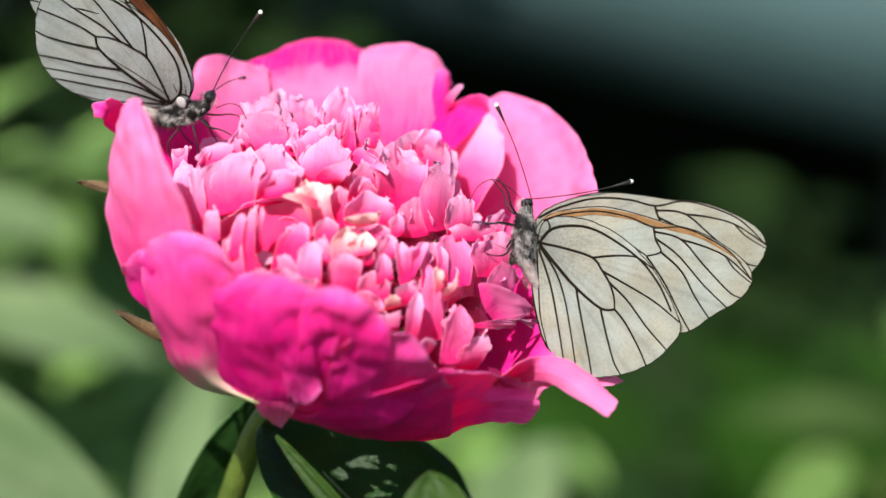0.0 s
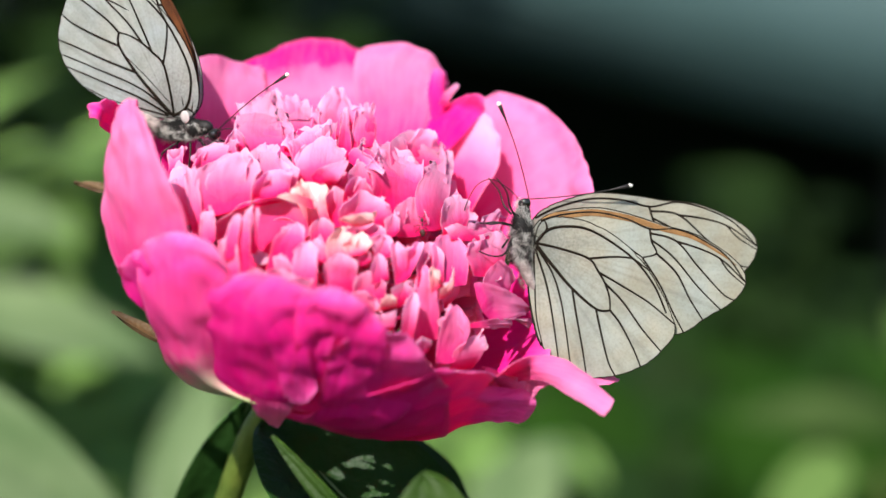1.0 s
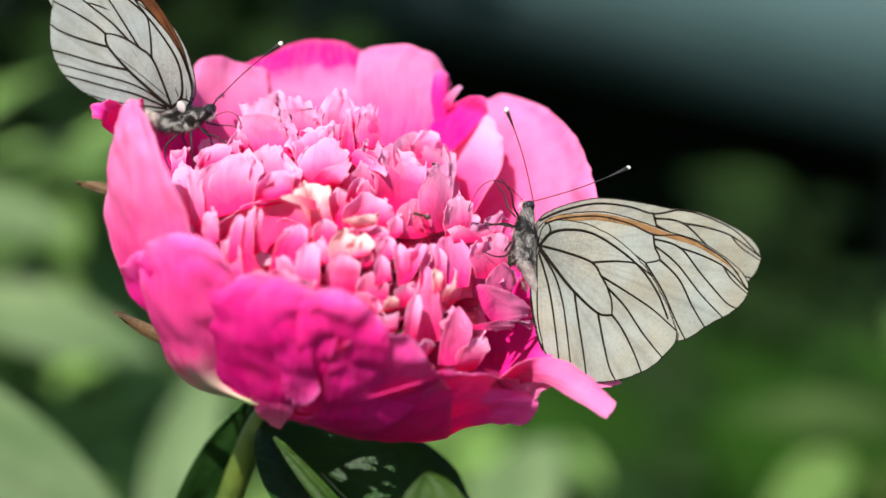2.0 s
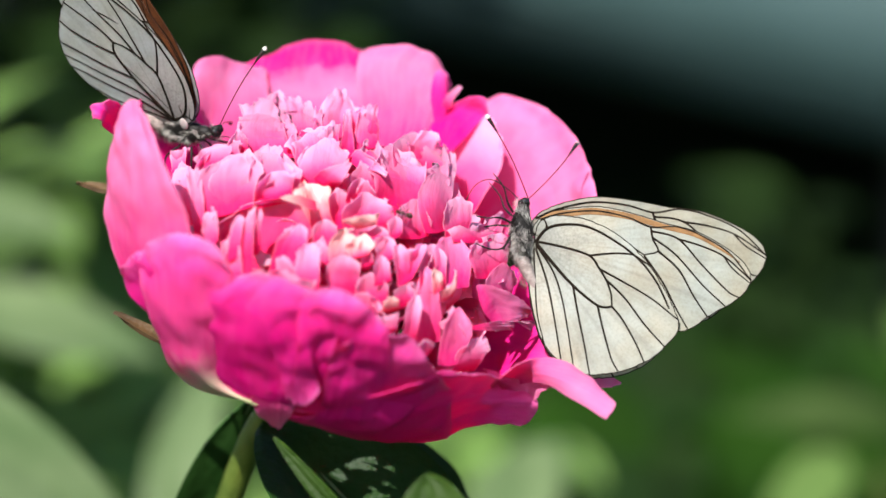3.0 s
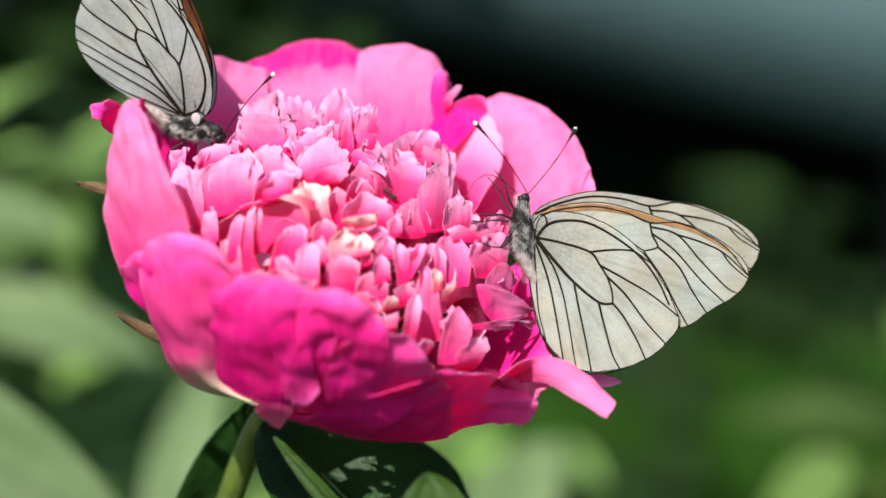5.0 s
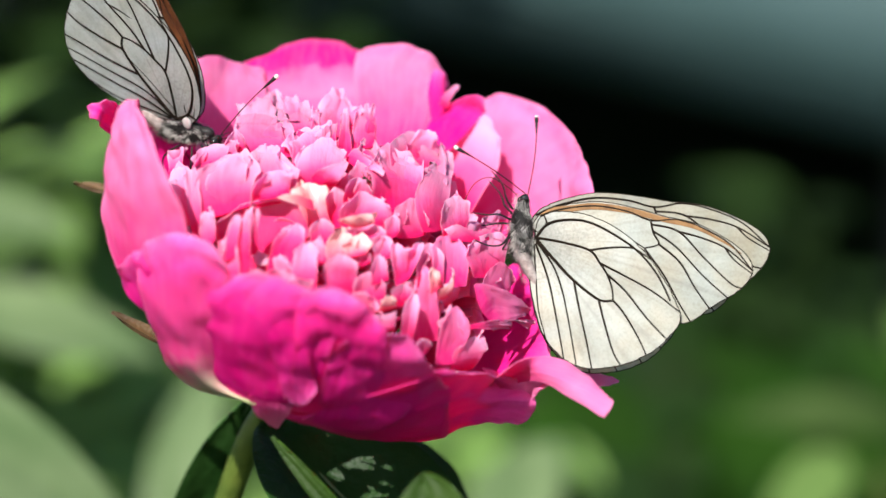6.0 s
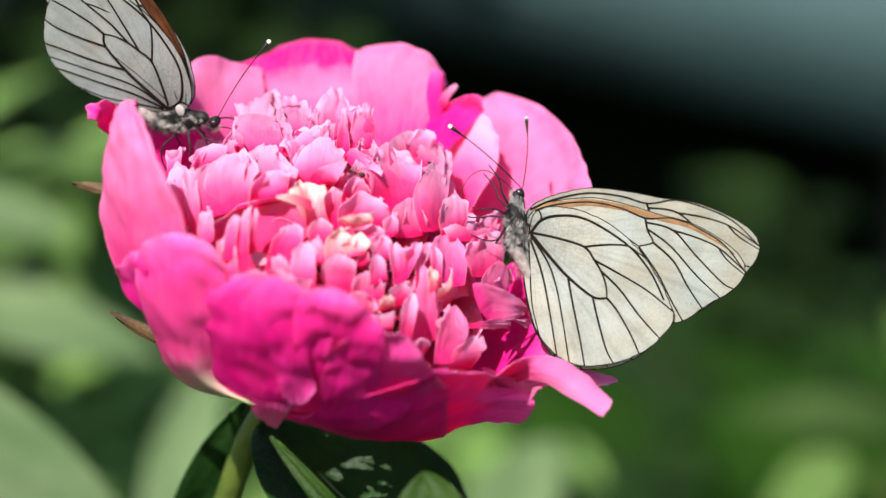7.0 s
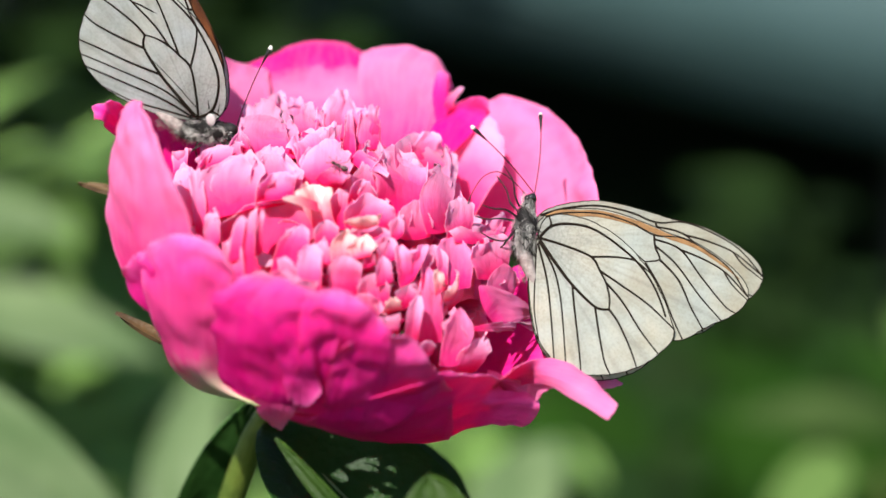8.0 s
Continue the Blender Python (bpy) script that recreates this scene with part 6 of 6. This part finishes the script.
def deck():
    ob = empty("garden_deck", pose(0.486, 2.36, 0, 0, 0, -60))
    tagged(ob, "raised blue-grey painted garden deck with a dark hollow beneath", "deck")
    bm = bmesh.new()
    box(bm, (-3.2, 0, 0.27), (1.6, 0.03, 0.50))
    bmesh.ops.bevel(bm, geom=bm.edges[:], offset=0.004, segments=2, affect="EDGES")
    part("fascia_board", bm, BOARD, ob)
    for k in range(14):
        bm = bmesh.new()
        box(bm, (-3.22, -0.02 + 0.125 * k, 0.502), (1.62, 0.10 + 0.125 * k, 0.527))
        part("deck_board", bm, BOARD, ob)
    for k in range(4):
        for y in (0.1, 1.6):
            bm = bmesh.new()
            box(bm, (-3.1 + 1.5 * k, y, 0), (-3.0 + 1.5 * k, y + 0.1, 0.5))
            part("post", bm, BEAM, ob)
    bm = bmesh.new()
    box(bm, (-3.2, 1.75, 0), (1.6, 1.78, 0.5))
    part("back_board", bm, BEAM, ob)
    for x in (-3.2, 1.57):
        bm = bmesh.new()
        box(bm, (x, 0.03, 0), (x + 0.03, 1.75, 0.5))
        part("side_board", bm, BEAM, ob)


deck()


def shrub(label, root, size, count, seed, leaf_len, mat):
    """A leafy shrub: stems from the root and many pointed leaves spread through a box of half sizes above it."""
    rnd = random.Random(seed)
    ob = empty("leafy_shrub", Matrix.Translation(root))
    tagged(ob, label, "shrub")
    for _ in range(9):
        x, y = rnd.uniform(-0.8, 0.8) * size[0], rnd.uniform(-0.8, 0.8) * size[1]
        pts = spline([(rnd.uniform(-.05, .05), rnd.uniform(-.05, .05), 0), (x * 0.5, y * 0.5, size[2] * 0.5), (x, y, size[2] * 0.95)], 6)
        bm = bmesh.new()
        tube(bm, [Vector(p) for p in pts], [0.005 - 0.003 * k / len(pts) for k in range(len(pts))], 7)
        # stems of the shaded plants take the same darkened colour
        part("stem", bm, HEDGE_SHADED if mat is HEDGE_SHADED else STEM, ob)
    bm = bmesh.new()
    for _ in range(count):
        c = Vector((rnd.uniform(-1, 1) * size[0], rnd.uniform(-1, 1) * size[1], size[2] * (1 - 0.85 * rnd.random() ** 1.3)))
        ln = leaf_len * rnd.uniform(0.6, 1.25)
        m = Matrix.Translation(c) @ Matrix.Rotation(0.55, 4, "X") @ Euler((rnd.gauss(0, 0.4), rnd.gauss(-0.1, 0.4), rnd.uniform(0, 6.28))).to_matrix().to_4x4()
        sheet(bm, [m @ p for p in leaf_points(ln, ln * rnd.uniform(0.16, 0.25), ln * rnd.uniform(0.05, 0.4), 0.25, 5, 7, 0, 0)], 5, 7, 0.0004)
    tagged(part("foliage", bm, mat, ob, "pointed green leaves"), kind="stuff")
    return ob


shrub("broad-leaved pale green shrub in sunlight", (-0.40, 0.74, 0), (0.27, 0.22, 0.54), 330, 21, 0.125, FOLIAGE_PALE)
shrub("low dark green leafy plant, half shade in its leaf colour", (0.42, 0.80, 0), (0.42, 0.12, 0.37), 300, 22, 0.10, FOLIAGE_SHADED)
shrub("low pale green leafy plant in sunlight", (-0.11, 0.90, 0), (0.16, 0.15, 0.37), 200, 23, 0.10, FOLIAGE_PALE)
shrub("small pale green plant in sunlight", (0.225, 0.68, 0), (0.05, 0.05, 0.425), 85, 25, 0.07, FOLIAGE_PALE)
shrub("dark green leafy plant by the deck, shade in its leaf colour", (0.235, 1.45, 0), (0.055, 0.05, 0.39), 34, 26, 0.08, HEDGE_SHADED)
shrub("dark green hedge plant, shade in its leaf colour", (-0.95, 2.7, 0), (0.85, 0.3, 0.75), 750, 24, 0.13, HEDGE_SHADED)


def leafy_shoot(root, seed, leaves):
    """A single shoot with a few broad leaves: each from start towards tip, in mm from the root, with its half width."""
    ob = empty("leafy_shoot", Matrix.Translation(root))
    tagged(ob, "green shoot with broad pointed leaves beside the flower", "plant")
    top = Vector(leaves[0][0]) * MM
    bm = bmesh.new()
    tube(bm, [Vector(p) for p in spline([(0, 0, 0), top * 0.5 + Vector((0.01, 0, 0)), top], 8)], 0.0028, 8)
    part("stem", bm, STEM, ob)
    for start, tip, half in leaves:
        m, n = aimed(start, tip, (0.2, -0.5, 0.9))
        leaf(ob, m, n, half, 0.006, 0.2, LEAF_PALE, 0.002, seed)
    return ob


leafy_shoot((-0.16, 0.21, 0), 31, [((5, -30, 595), (94, -34, 546), 0.0165)])
leafy_shoot((-0.08, 0.44, 0), 35, [((-14, -25, 462), (2, 30, 515), 0.011)])
leafy_shoot((0.02, 0.55, 0), 34, [((-8, -20, 422), (26, 25, 455), 0.016)])
leafy_shoot((-0.16, 0.50, 0), 32, [((-25, 0, 525), (60, 0, 508), 0.017), ((-40, 10, 560), (30, 15, 550), 0.014)])


# ---------------------------------------------------------------- movement
LEFT_ROWS = [
    (0, -0.04127, 0.00761, 0.67133, 18.8, -13.3, -19.8),
    (0.3, -0.04145, 0.00766, 0.67151, 14.5, -12.8, -19.7),
    (0.5, -0.04113, 0.00738, 0.67022, 12.8, -5.6, -16.6),
    (0.8, -0.04077, 0.00722, 0.66916, 15.3, -1.2, -20.6),
    (1, -0.04063, 0.0073, 0.66934, 6.2, -3.3, -20.1),
    (1.2, -0.04017, 0.00756, 0.6695, 19.9, -7.6, -32),
    (1.5, -0.04062, 0.00815, 0.67075, 11.5, -14.8, -24),
    (1.7, -0.04113, 0.00819, 0.67093, 10.2, -15, -25.1),
    (2.8, -0.0406, 0.00777, 0.66859, 13.7, 2.3, -27.6),
    (3, -0.04058, 0.00782, 0.66868, 22.3, 0.9, -30.5),
    (3.3, -0.04126, 0.00848, 0.67014, 25.4, -6.3, -33),
    (3.5, -0.04231, 0.0087, 0.67002, 27.8, -5.1, -35.9),
    (3.8, -0.04094, 0.00868, 0.66866, 13.5, -2.6, -26.9),
    (4, -0.04037, 0.00887, 0.66882, -3.3, -5.3, -22.5),
    (4.3, -0.04205, 0.00846, 0.66903, 14.5, -6, -33.9),
    (4.5, -0.04061, 0.00814, 0.66896, 17, 0.9, -33.3),
    (4.7, -0.03845, 0.0087, 0.66929, 8, 6.9, -17),
    (5.8, -0.04226, 0.00789, 0.66889, 30.5, -0.2, -29),
    (6, -0.04025, 0.00773, 0.66881, 18, 3.8, -24.9),
    (6.2, -0.0406, 0.00797, 0.66949, 14.6, -1, -26.9),
    (6.5, -0.04199, 0.00843, 0.67083, 25.8, -13.9, -30),
    (6.8, -0.04257, 0.0083, 0.67141, 23.4, -14.9, -26.9),
    (7, -0.04145, 0.00792, 0.67036, 17.5, -5.7, -20.9),
    (7.2, -0.03981, 0.00752, 0.66912, 10.7, 4.6, -17),
    (7.5, -0.03846, 0.00725, 0.6688, 14, 2.2, -16.5),
    (7.8, -0.03757, 0.00734, 0.66874, 12.3, -1.3, -14.3),
    (8, -0.03704, 0.00746, 0.66898, 9.5, -0.3, -11.8),
]
LEFT_HEAD = [
    (0, 0.62, 0, 1.25),
    (0.3, 0.66, 0, 0.06),
    (0.5, 0.68, 0, -0.74),
    (0.8, 0.45, 0, -1.07),
    (1, 0.29, 0, -1.3),
    (1.2, 0.39, 0, -0.75),
    (1.5, 0.52, 0, 0.08),
    (1.7, 0.26, 0, 0.21),
    (2.8, 1.14, 0, 0.35),
    (3, 1.3, 0, 0.37),
    (3.3, 1.11, 0, 0.62),
    (3.5, 0.98, 0, 0.78),
    (3.8, 0.18, 0, -0.47),
    (4, -0.36, 0, -1.3),
    (4.3, -0.19, 0, -1.3),
    (4.5, -0.08, 0, -1.3),
    (4.7, -0.36, 0, -1.3),
    (5.8, 0.17, 0, -1.3),
    (6, 0.27, 0, -1.3),
    (6.2, 0.68, 0, -0.39),
    (6.5, 1.3, 0, 0.99),
    (6.8, 1.06, 0, -0.23),
    (7, 0.91, 0, -1.03),
    (7.2, 0.65, 0, -1.1),
    (7.5, 0.25, 0, -1.2),
    (7.8, -0.48, 0, -1.18),
    (8, -0.96, 0, -1.18),
]
RIGHT_ROWS = [
    (0, 0.01438, -0.00372, 0.65174, 97, -78, 90),
    (0.5, 0.01398, -0.00368, 0.65165, 98.1, -77, 90.7),
    (1, 0.01389, -0.0037, 0.6517, 104.9, -79.6, 85.8),
    (1.5, 0.0145, -0.0037, 0.6513, 115.8, -79.8, 75.5),
    (3, 0.0139, -0.0041, 0.65191, 96.2, -66, 88.9),
    (3.5, 0.01362, -0.004, 0.6526, 90.4, -65.3, 93.6),
    (4, 0.01292, -0.00395, 0.65299, 89.1, -64.7, 94.9),
    (4.5, 0.0139, -0.00408, 0.65265, 101.6, -71.8, 91),
    (6, 0.01394, -0.00415, 0.65247, 91.7, -63.9, 90.7),
    (6.5, 0.01402, -0.00383, 0.65244, 96.8, -66, 88.5),
    (7, 0.01312, -0.0039, 0.65321, 96.9, -66.6, 89.3),
    (7.5, 0.01351, -0.00385, 0.65328, 94.4, -65.7, 92.9),
    (8, 0.01433, -0.00426, 0.65247, 109.8, -62.9, 78.2),
]
RIGHT_FEELER_A = [
    (0, 6.5, 0.45, -1.3, 22.9, 18.8),
    (0.5, 6.5, 0.45, -1.3, 35.7, 29.42),
    (1, 6.5, 0.45, -1.3, 21.8, 16.8),
    (1.5, 6.5, 0.45, -1.3, 22.26, 18.03),
    (3, 6.5, 0.45, -1.3, 27.89, 45.41),
    (3.5, 6.5, 0.45, -1.3, 36.56, 46.84),
    (4, 6.5, 0.45, -1.3, 34.31, 49.97),
    (4.5, 6.5, 0.45, -1.3, 34.3, 37.68),
    (6, 6.5, 0.45, -1.3, 45.99, 66.23),
    (6.5, 6.5, 0.45, -1.3, 45.7, 66.49),
    (7, 6.5, 0.45, -1.3, 49.12, 42.99),
    (7.5, 6.5, 0.45, -1.3, 53.01, 58.59),
    (8, 6.5, 0.45, -1.3, 48.19, 52.2),
]
RIGHT_FEELER_B = [
    (0, 6.5, -0.45, -1.3, -79.3, -11.3),
    (0.5, 6.5, -0.45, -1.3, -62.95, -43.81),
    (1, 6.5, -0.45, -1.3, -80.22, 28.06),
    (1.5, 6.5, -0.45, -1.3, -78.51, 27.72),
    (3, 6.5, -0.45, -1.3, -32.58, -34.32),
    (3.5, 6.5, -0.45, -1.3, -23.26, -34.8),
    (4, 6.5, -0.45, -1.3, -23.1, -33.7),
    (4.5, 6.5, -0.45, -1.3, -40.95, -31.89),
    (6, 6.5, -0.45, -1.3, -7.02, -22.65),
    (6.5, 6.5, -0.45, -1.3, -3.39, -26.78),
    (7, 6.5, -0.45, -1.3, -6.24, -31.69),
    (7.5, 6.5, -0.45, -1.3, 6.51, -29.79),
    (8, 6.5, -0.45, -1.3, -2.63, -20.46),
]
LEFT_FEELER_A = [
    (0, 7.12, -0.45, -0.05, -40.68, 10.91),
    (0.3, 7.16, -0.45, -1.24, -23.15, 0.17),
    (0.5, 7.18, -0.45, -2.04, -23.63, -2.81),
    (0.8, 6.95, -0.45, -2.37, -30.08, 4.9),
    (1, 6.79, -0.45, -2.6, -33.68, -2.15),
    (1.2, 6.89, -0.45, -2.05, -31.3, 15.79),
    (1.5, 7.02, -0.45, -1.22, -22.39, 5.31),
    (1.7, 6.76, -0.45, -1.09, -22.27, 8.11),
    (2.8, 7.64, -0.45, -0.95, -49.52, 7.58),
    (3, 7.8, -0.45, -0.93, -49.92, 29.15),
    (3.3, 7.61, -0.45, -0.68, -38.1, 31.42),
    (3.5, 7.48, -0.45, -0.52, -33.4, 32.73),
    (3.8, 6.68, -0.45, -1.77, -22.81, 6.93),
    (4, 6.14, -0.45, -2.6, -25.51, -3.63),
    (4.3, 6.31, -0.45, -2.6, -38.46, 16.68),
    (4.5, 6.42, -0.45, -2.6, -40.59, 15.28),
    (4.7, 6.14, -0.45, -2.6, -54.49, -24.25),
    (5.8, 6.67, -0.45, -2.6, -33.93, 26.9),
    (6, 6.77, -0.45, -2.6, -45.8, 9.14),
    (6.2, 7.18, -0.45, -1.69, -50.47, 17.08),
    (6.5, 7.8, -0.45, -0.31, -61.18, 39.56),
    (6.8, 7.56, -0.45, -1.53, -47.14, 19.59),
    (7, 7.41, -0.45, -2.33, -45.27, 13.14),
    (7.2, 7.15, -0.45, -2.4, -53.05, 3.54),
    (7.5, 6.75, -0.45, -2.5, -63.39, -1.72),
    (7.8, 6.02, -0.45, -2.48, -61.06, -1.49),
    (8, 5.54, -0.45, -2.48, -63.07, -7.75),
]
LEFT_FEELER_B = [
    (0, 7.12, 0.45, -0.05, 17.87, 96.8),
    (0.3, 7.16, 0.45, -1.24, 17.36, 94.61),
    (0.5, 7.18, 0.45, -2.04, 22.23, 92.07),
    (0.8, 6.95, 0.45, -2.37, 28.62, 107.31),
    (1, 6.79, 0.45, -2.6, 7.7, 105.45),
    (1.2, 6.89, 0.45, -2.05, 18.98, 123.59),
    (1.5, 7.02, 0.45, -1.22, 8.96, 113.24),
    (1.7, 6.76, 0.45, -1.09, 4.2, 116.63),
    (2.8, 7.64, 0.45, -0.95, 25.86, 115.31),
    (3, 7.8, 0.45, -0.93, 27.28, 123.51),
    (3.3, 7.61, 0.45, -0.68, 25.25, 129.56),
    (3.5, 7.48, 0.45, -0.52, 30.11, 132.06),
    (3.8, 6.68, 0.45, -1.77, 13.66, 118.41),
    (4, 6.14, 0.45, -2.6, -0.89, 110.26),
    (4.3, 6.31, 0.45, -2.6, 20.3, 122.67),
    (4.5, 6.42, 0.45, -2.6, 24.37, 121.24),
    (4.7, 6.14, 0.45, -2.6, 20.16, 105.73),
    (5.8, 6.67, 0.45, -2.6, 39.45, 119.63),
    (6, 6.77, 0.45, -2.6, 26.28, 111.58),
    (6.2, 7.18, 0.45, -1.69, 16.41, 116.69),
    (6.5, 7.8, 0.45, -0.31, 22.53, 124.18),
    (6.8, 7.56, 0.45, -1.53, 25.85, 113.69),
    (7, 7.41, 0.45, -2.33, 29.51, 99.43),
    (7.2, 7.15, 0.45, -2.4, 7.36, 99.31),
    (7.5, 6.75, 0.45, -2.5, 15.07, 105.24),
    (7.8, 6.02, 0.45, -2.48, 12.81, 103.03),
    (8, 5.54, 0.45, -2.48, 10.88, 100.97),
]
SWAY = [
    (0, 0, -0, 0),
    (0.5, -0.38, -0.05, -0.07),
    (1, -0.51, -0.03, -0.19),
    (1.5, -0.15, -0.12, -0.04),
    (3, -0.27, -0.23, 0.06),
    (3.5, -0.45, -0.19, -0.05),
    (4, -0.81, 0, -0.21),
    (4.5, -0.15, -0.2, -0.04),
    (6, -0.55, -0.16, -0.12),
    (6.5, -0.13, -0.33, 0.08),
    (7, -0.71, -0.14, -0.25),
    (7.5, -0.45, -0.14, -0.1),
    (8, -0.03, -0.34, 0.08),
]
ANT_ROWS = [
    (0, -0.00151, -0.01114, 0.65251, 40.5, -59.3, 58.3),
    (0.5, -0.0025, -0.00646, 0.65284, -47.7, -39.6, 131.8),
    (0.8, -0.00313, -0.01139, 0.65503, 105.8, -139.3, 5.4),
    (1, -0.00321, -0.01113, 0.6556, 0.5, -72.4, 106.3),
    (1.5, -0.00322, -0.0111, 0.65626, 20.5, -72.8, 84.4),
    (1.7, -0.00292, -0.01176, 0.65729, 104.5, -159.1, 2.5),
    (3, -0.00584, -0.01398, 0.6581, -70.8, -21.2, -163.6),
    (3.25, -0.00609, -0.01359, 0.65853, -53.1, -56.8, 171.1),
    (3.5, -0.00634, -0.01321, 0.65896, 30.5, -66.1, 81.1),
    (4, -0.00699, -0.01029, 0.65891, 11.7, -64.2, 97.2),
    (4.7, -0.00732, -0.01002, 0.65963, -49.6, -45.6, 169.7),
    (5.8, -0.01042, -0.00905, 0.66172, 107.5, -142.4, 0.5),
    (6.4, -0.01137, -0.0093, 0.66235, 104.1, -148.1, 9.3),
    (7, -0.01281, -0.00964, 0.66332, -78.5, -20.2, -161.3),
    (7.6, -0.01401, -0.00899, 0.66295, 102.4, -158.4, -1.4),
    (8, -0.01496, -0.01337, 0.66502, 108.8, -151.7, -4.9),
]


def poses(rows):
    return [(r[0], pose(*r[1:])) for r in rows]


def feeler(ob, rows):
    walk(ob, [(t, pose(x * MM, y * MM, z * MM, 0, ry, rz)) for t, x, y, z, ry, rz in rows])


def motions():
    p = radians(12)
    up = Vector((0, math.sin(p), math.cos(p)))
    here = []
    for t, across, rise, lean in SWAY:
        turn = Matrix.Translation(FLOWER_AT) @ Matrix.Rotation(radians(lean), 4, "Y") @ Matrix.Translation(-FLOWER_AT)
        shift = Matrix.Translation((Vector((1, 0, 0)) * across + up * rise) * MM)
        here.append((t, shift @ turn @ Matrix.Translation(ROOT)))
    walk(peony, here)
    walk(crawler, poses(ANT_ROWS))
    walk(white_right, poses(RIGHT_ROWS))
    walk(white_left, poses(LEFT_ROWS))
    walk(head_left, [(t, pose(x * MM, y * MM, z * MM)) for t, x, y, z in LEFT_HEAD])
    feeler(feelers_right[0], RIGHT_FEELER_A)
    feeler(feelers_right[1], RIGHT_FEELER_B)
    feeler(feelers_left[0], LEFT_FEELER_A)
    feeler(feelers_left[1], LEFT_FEELER_B)


motions()
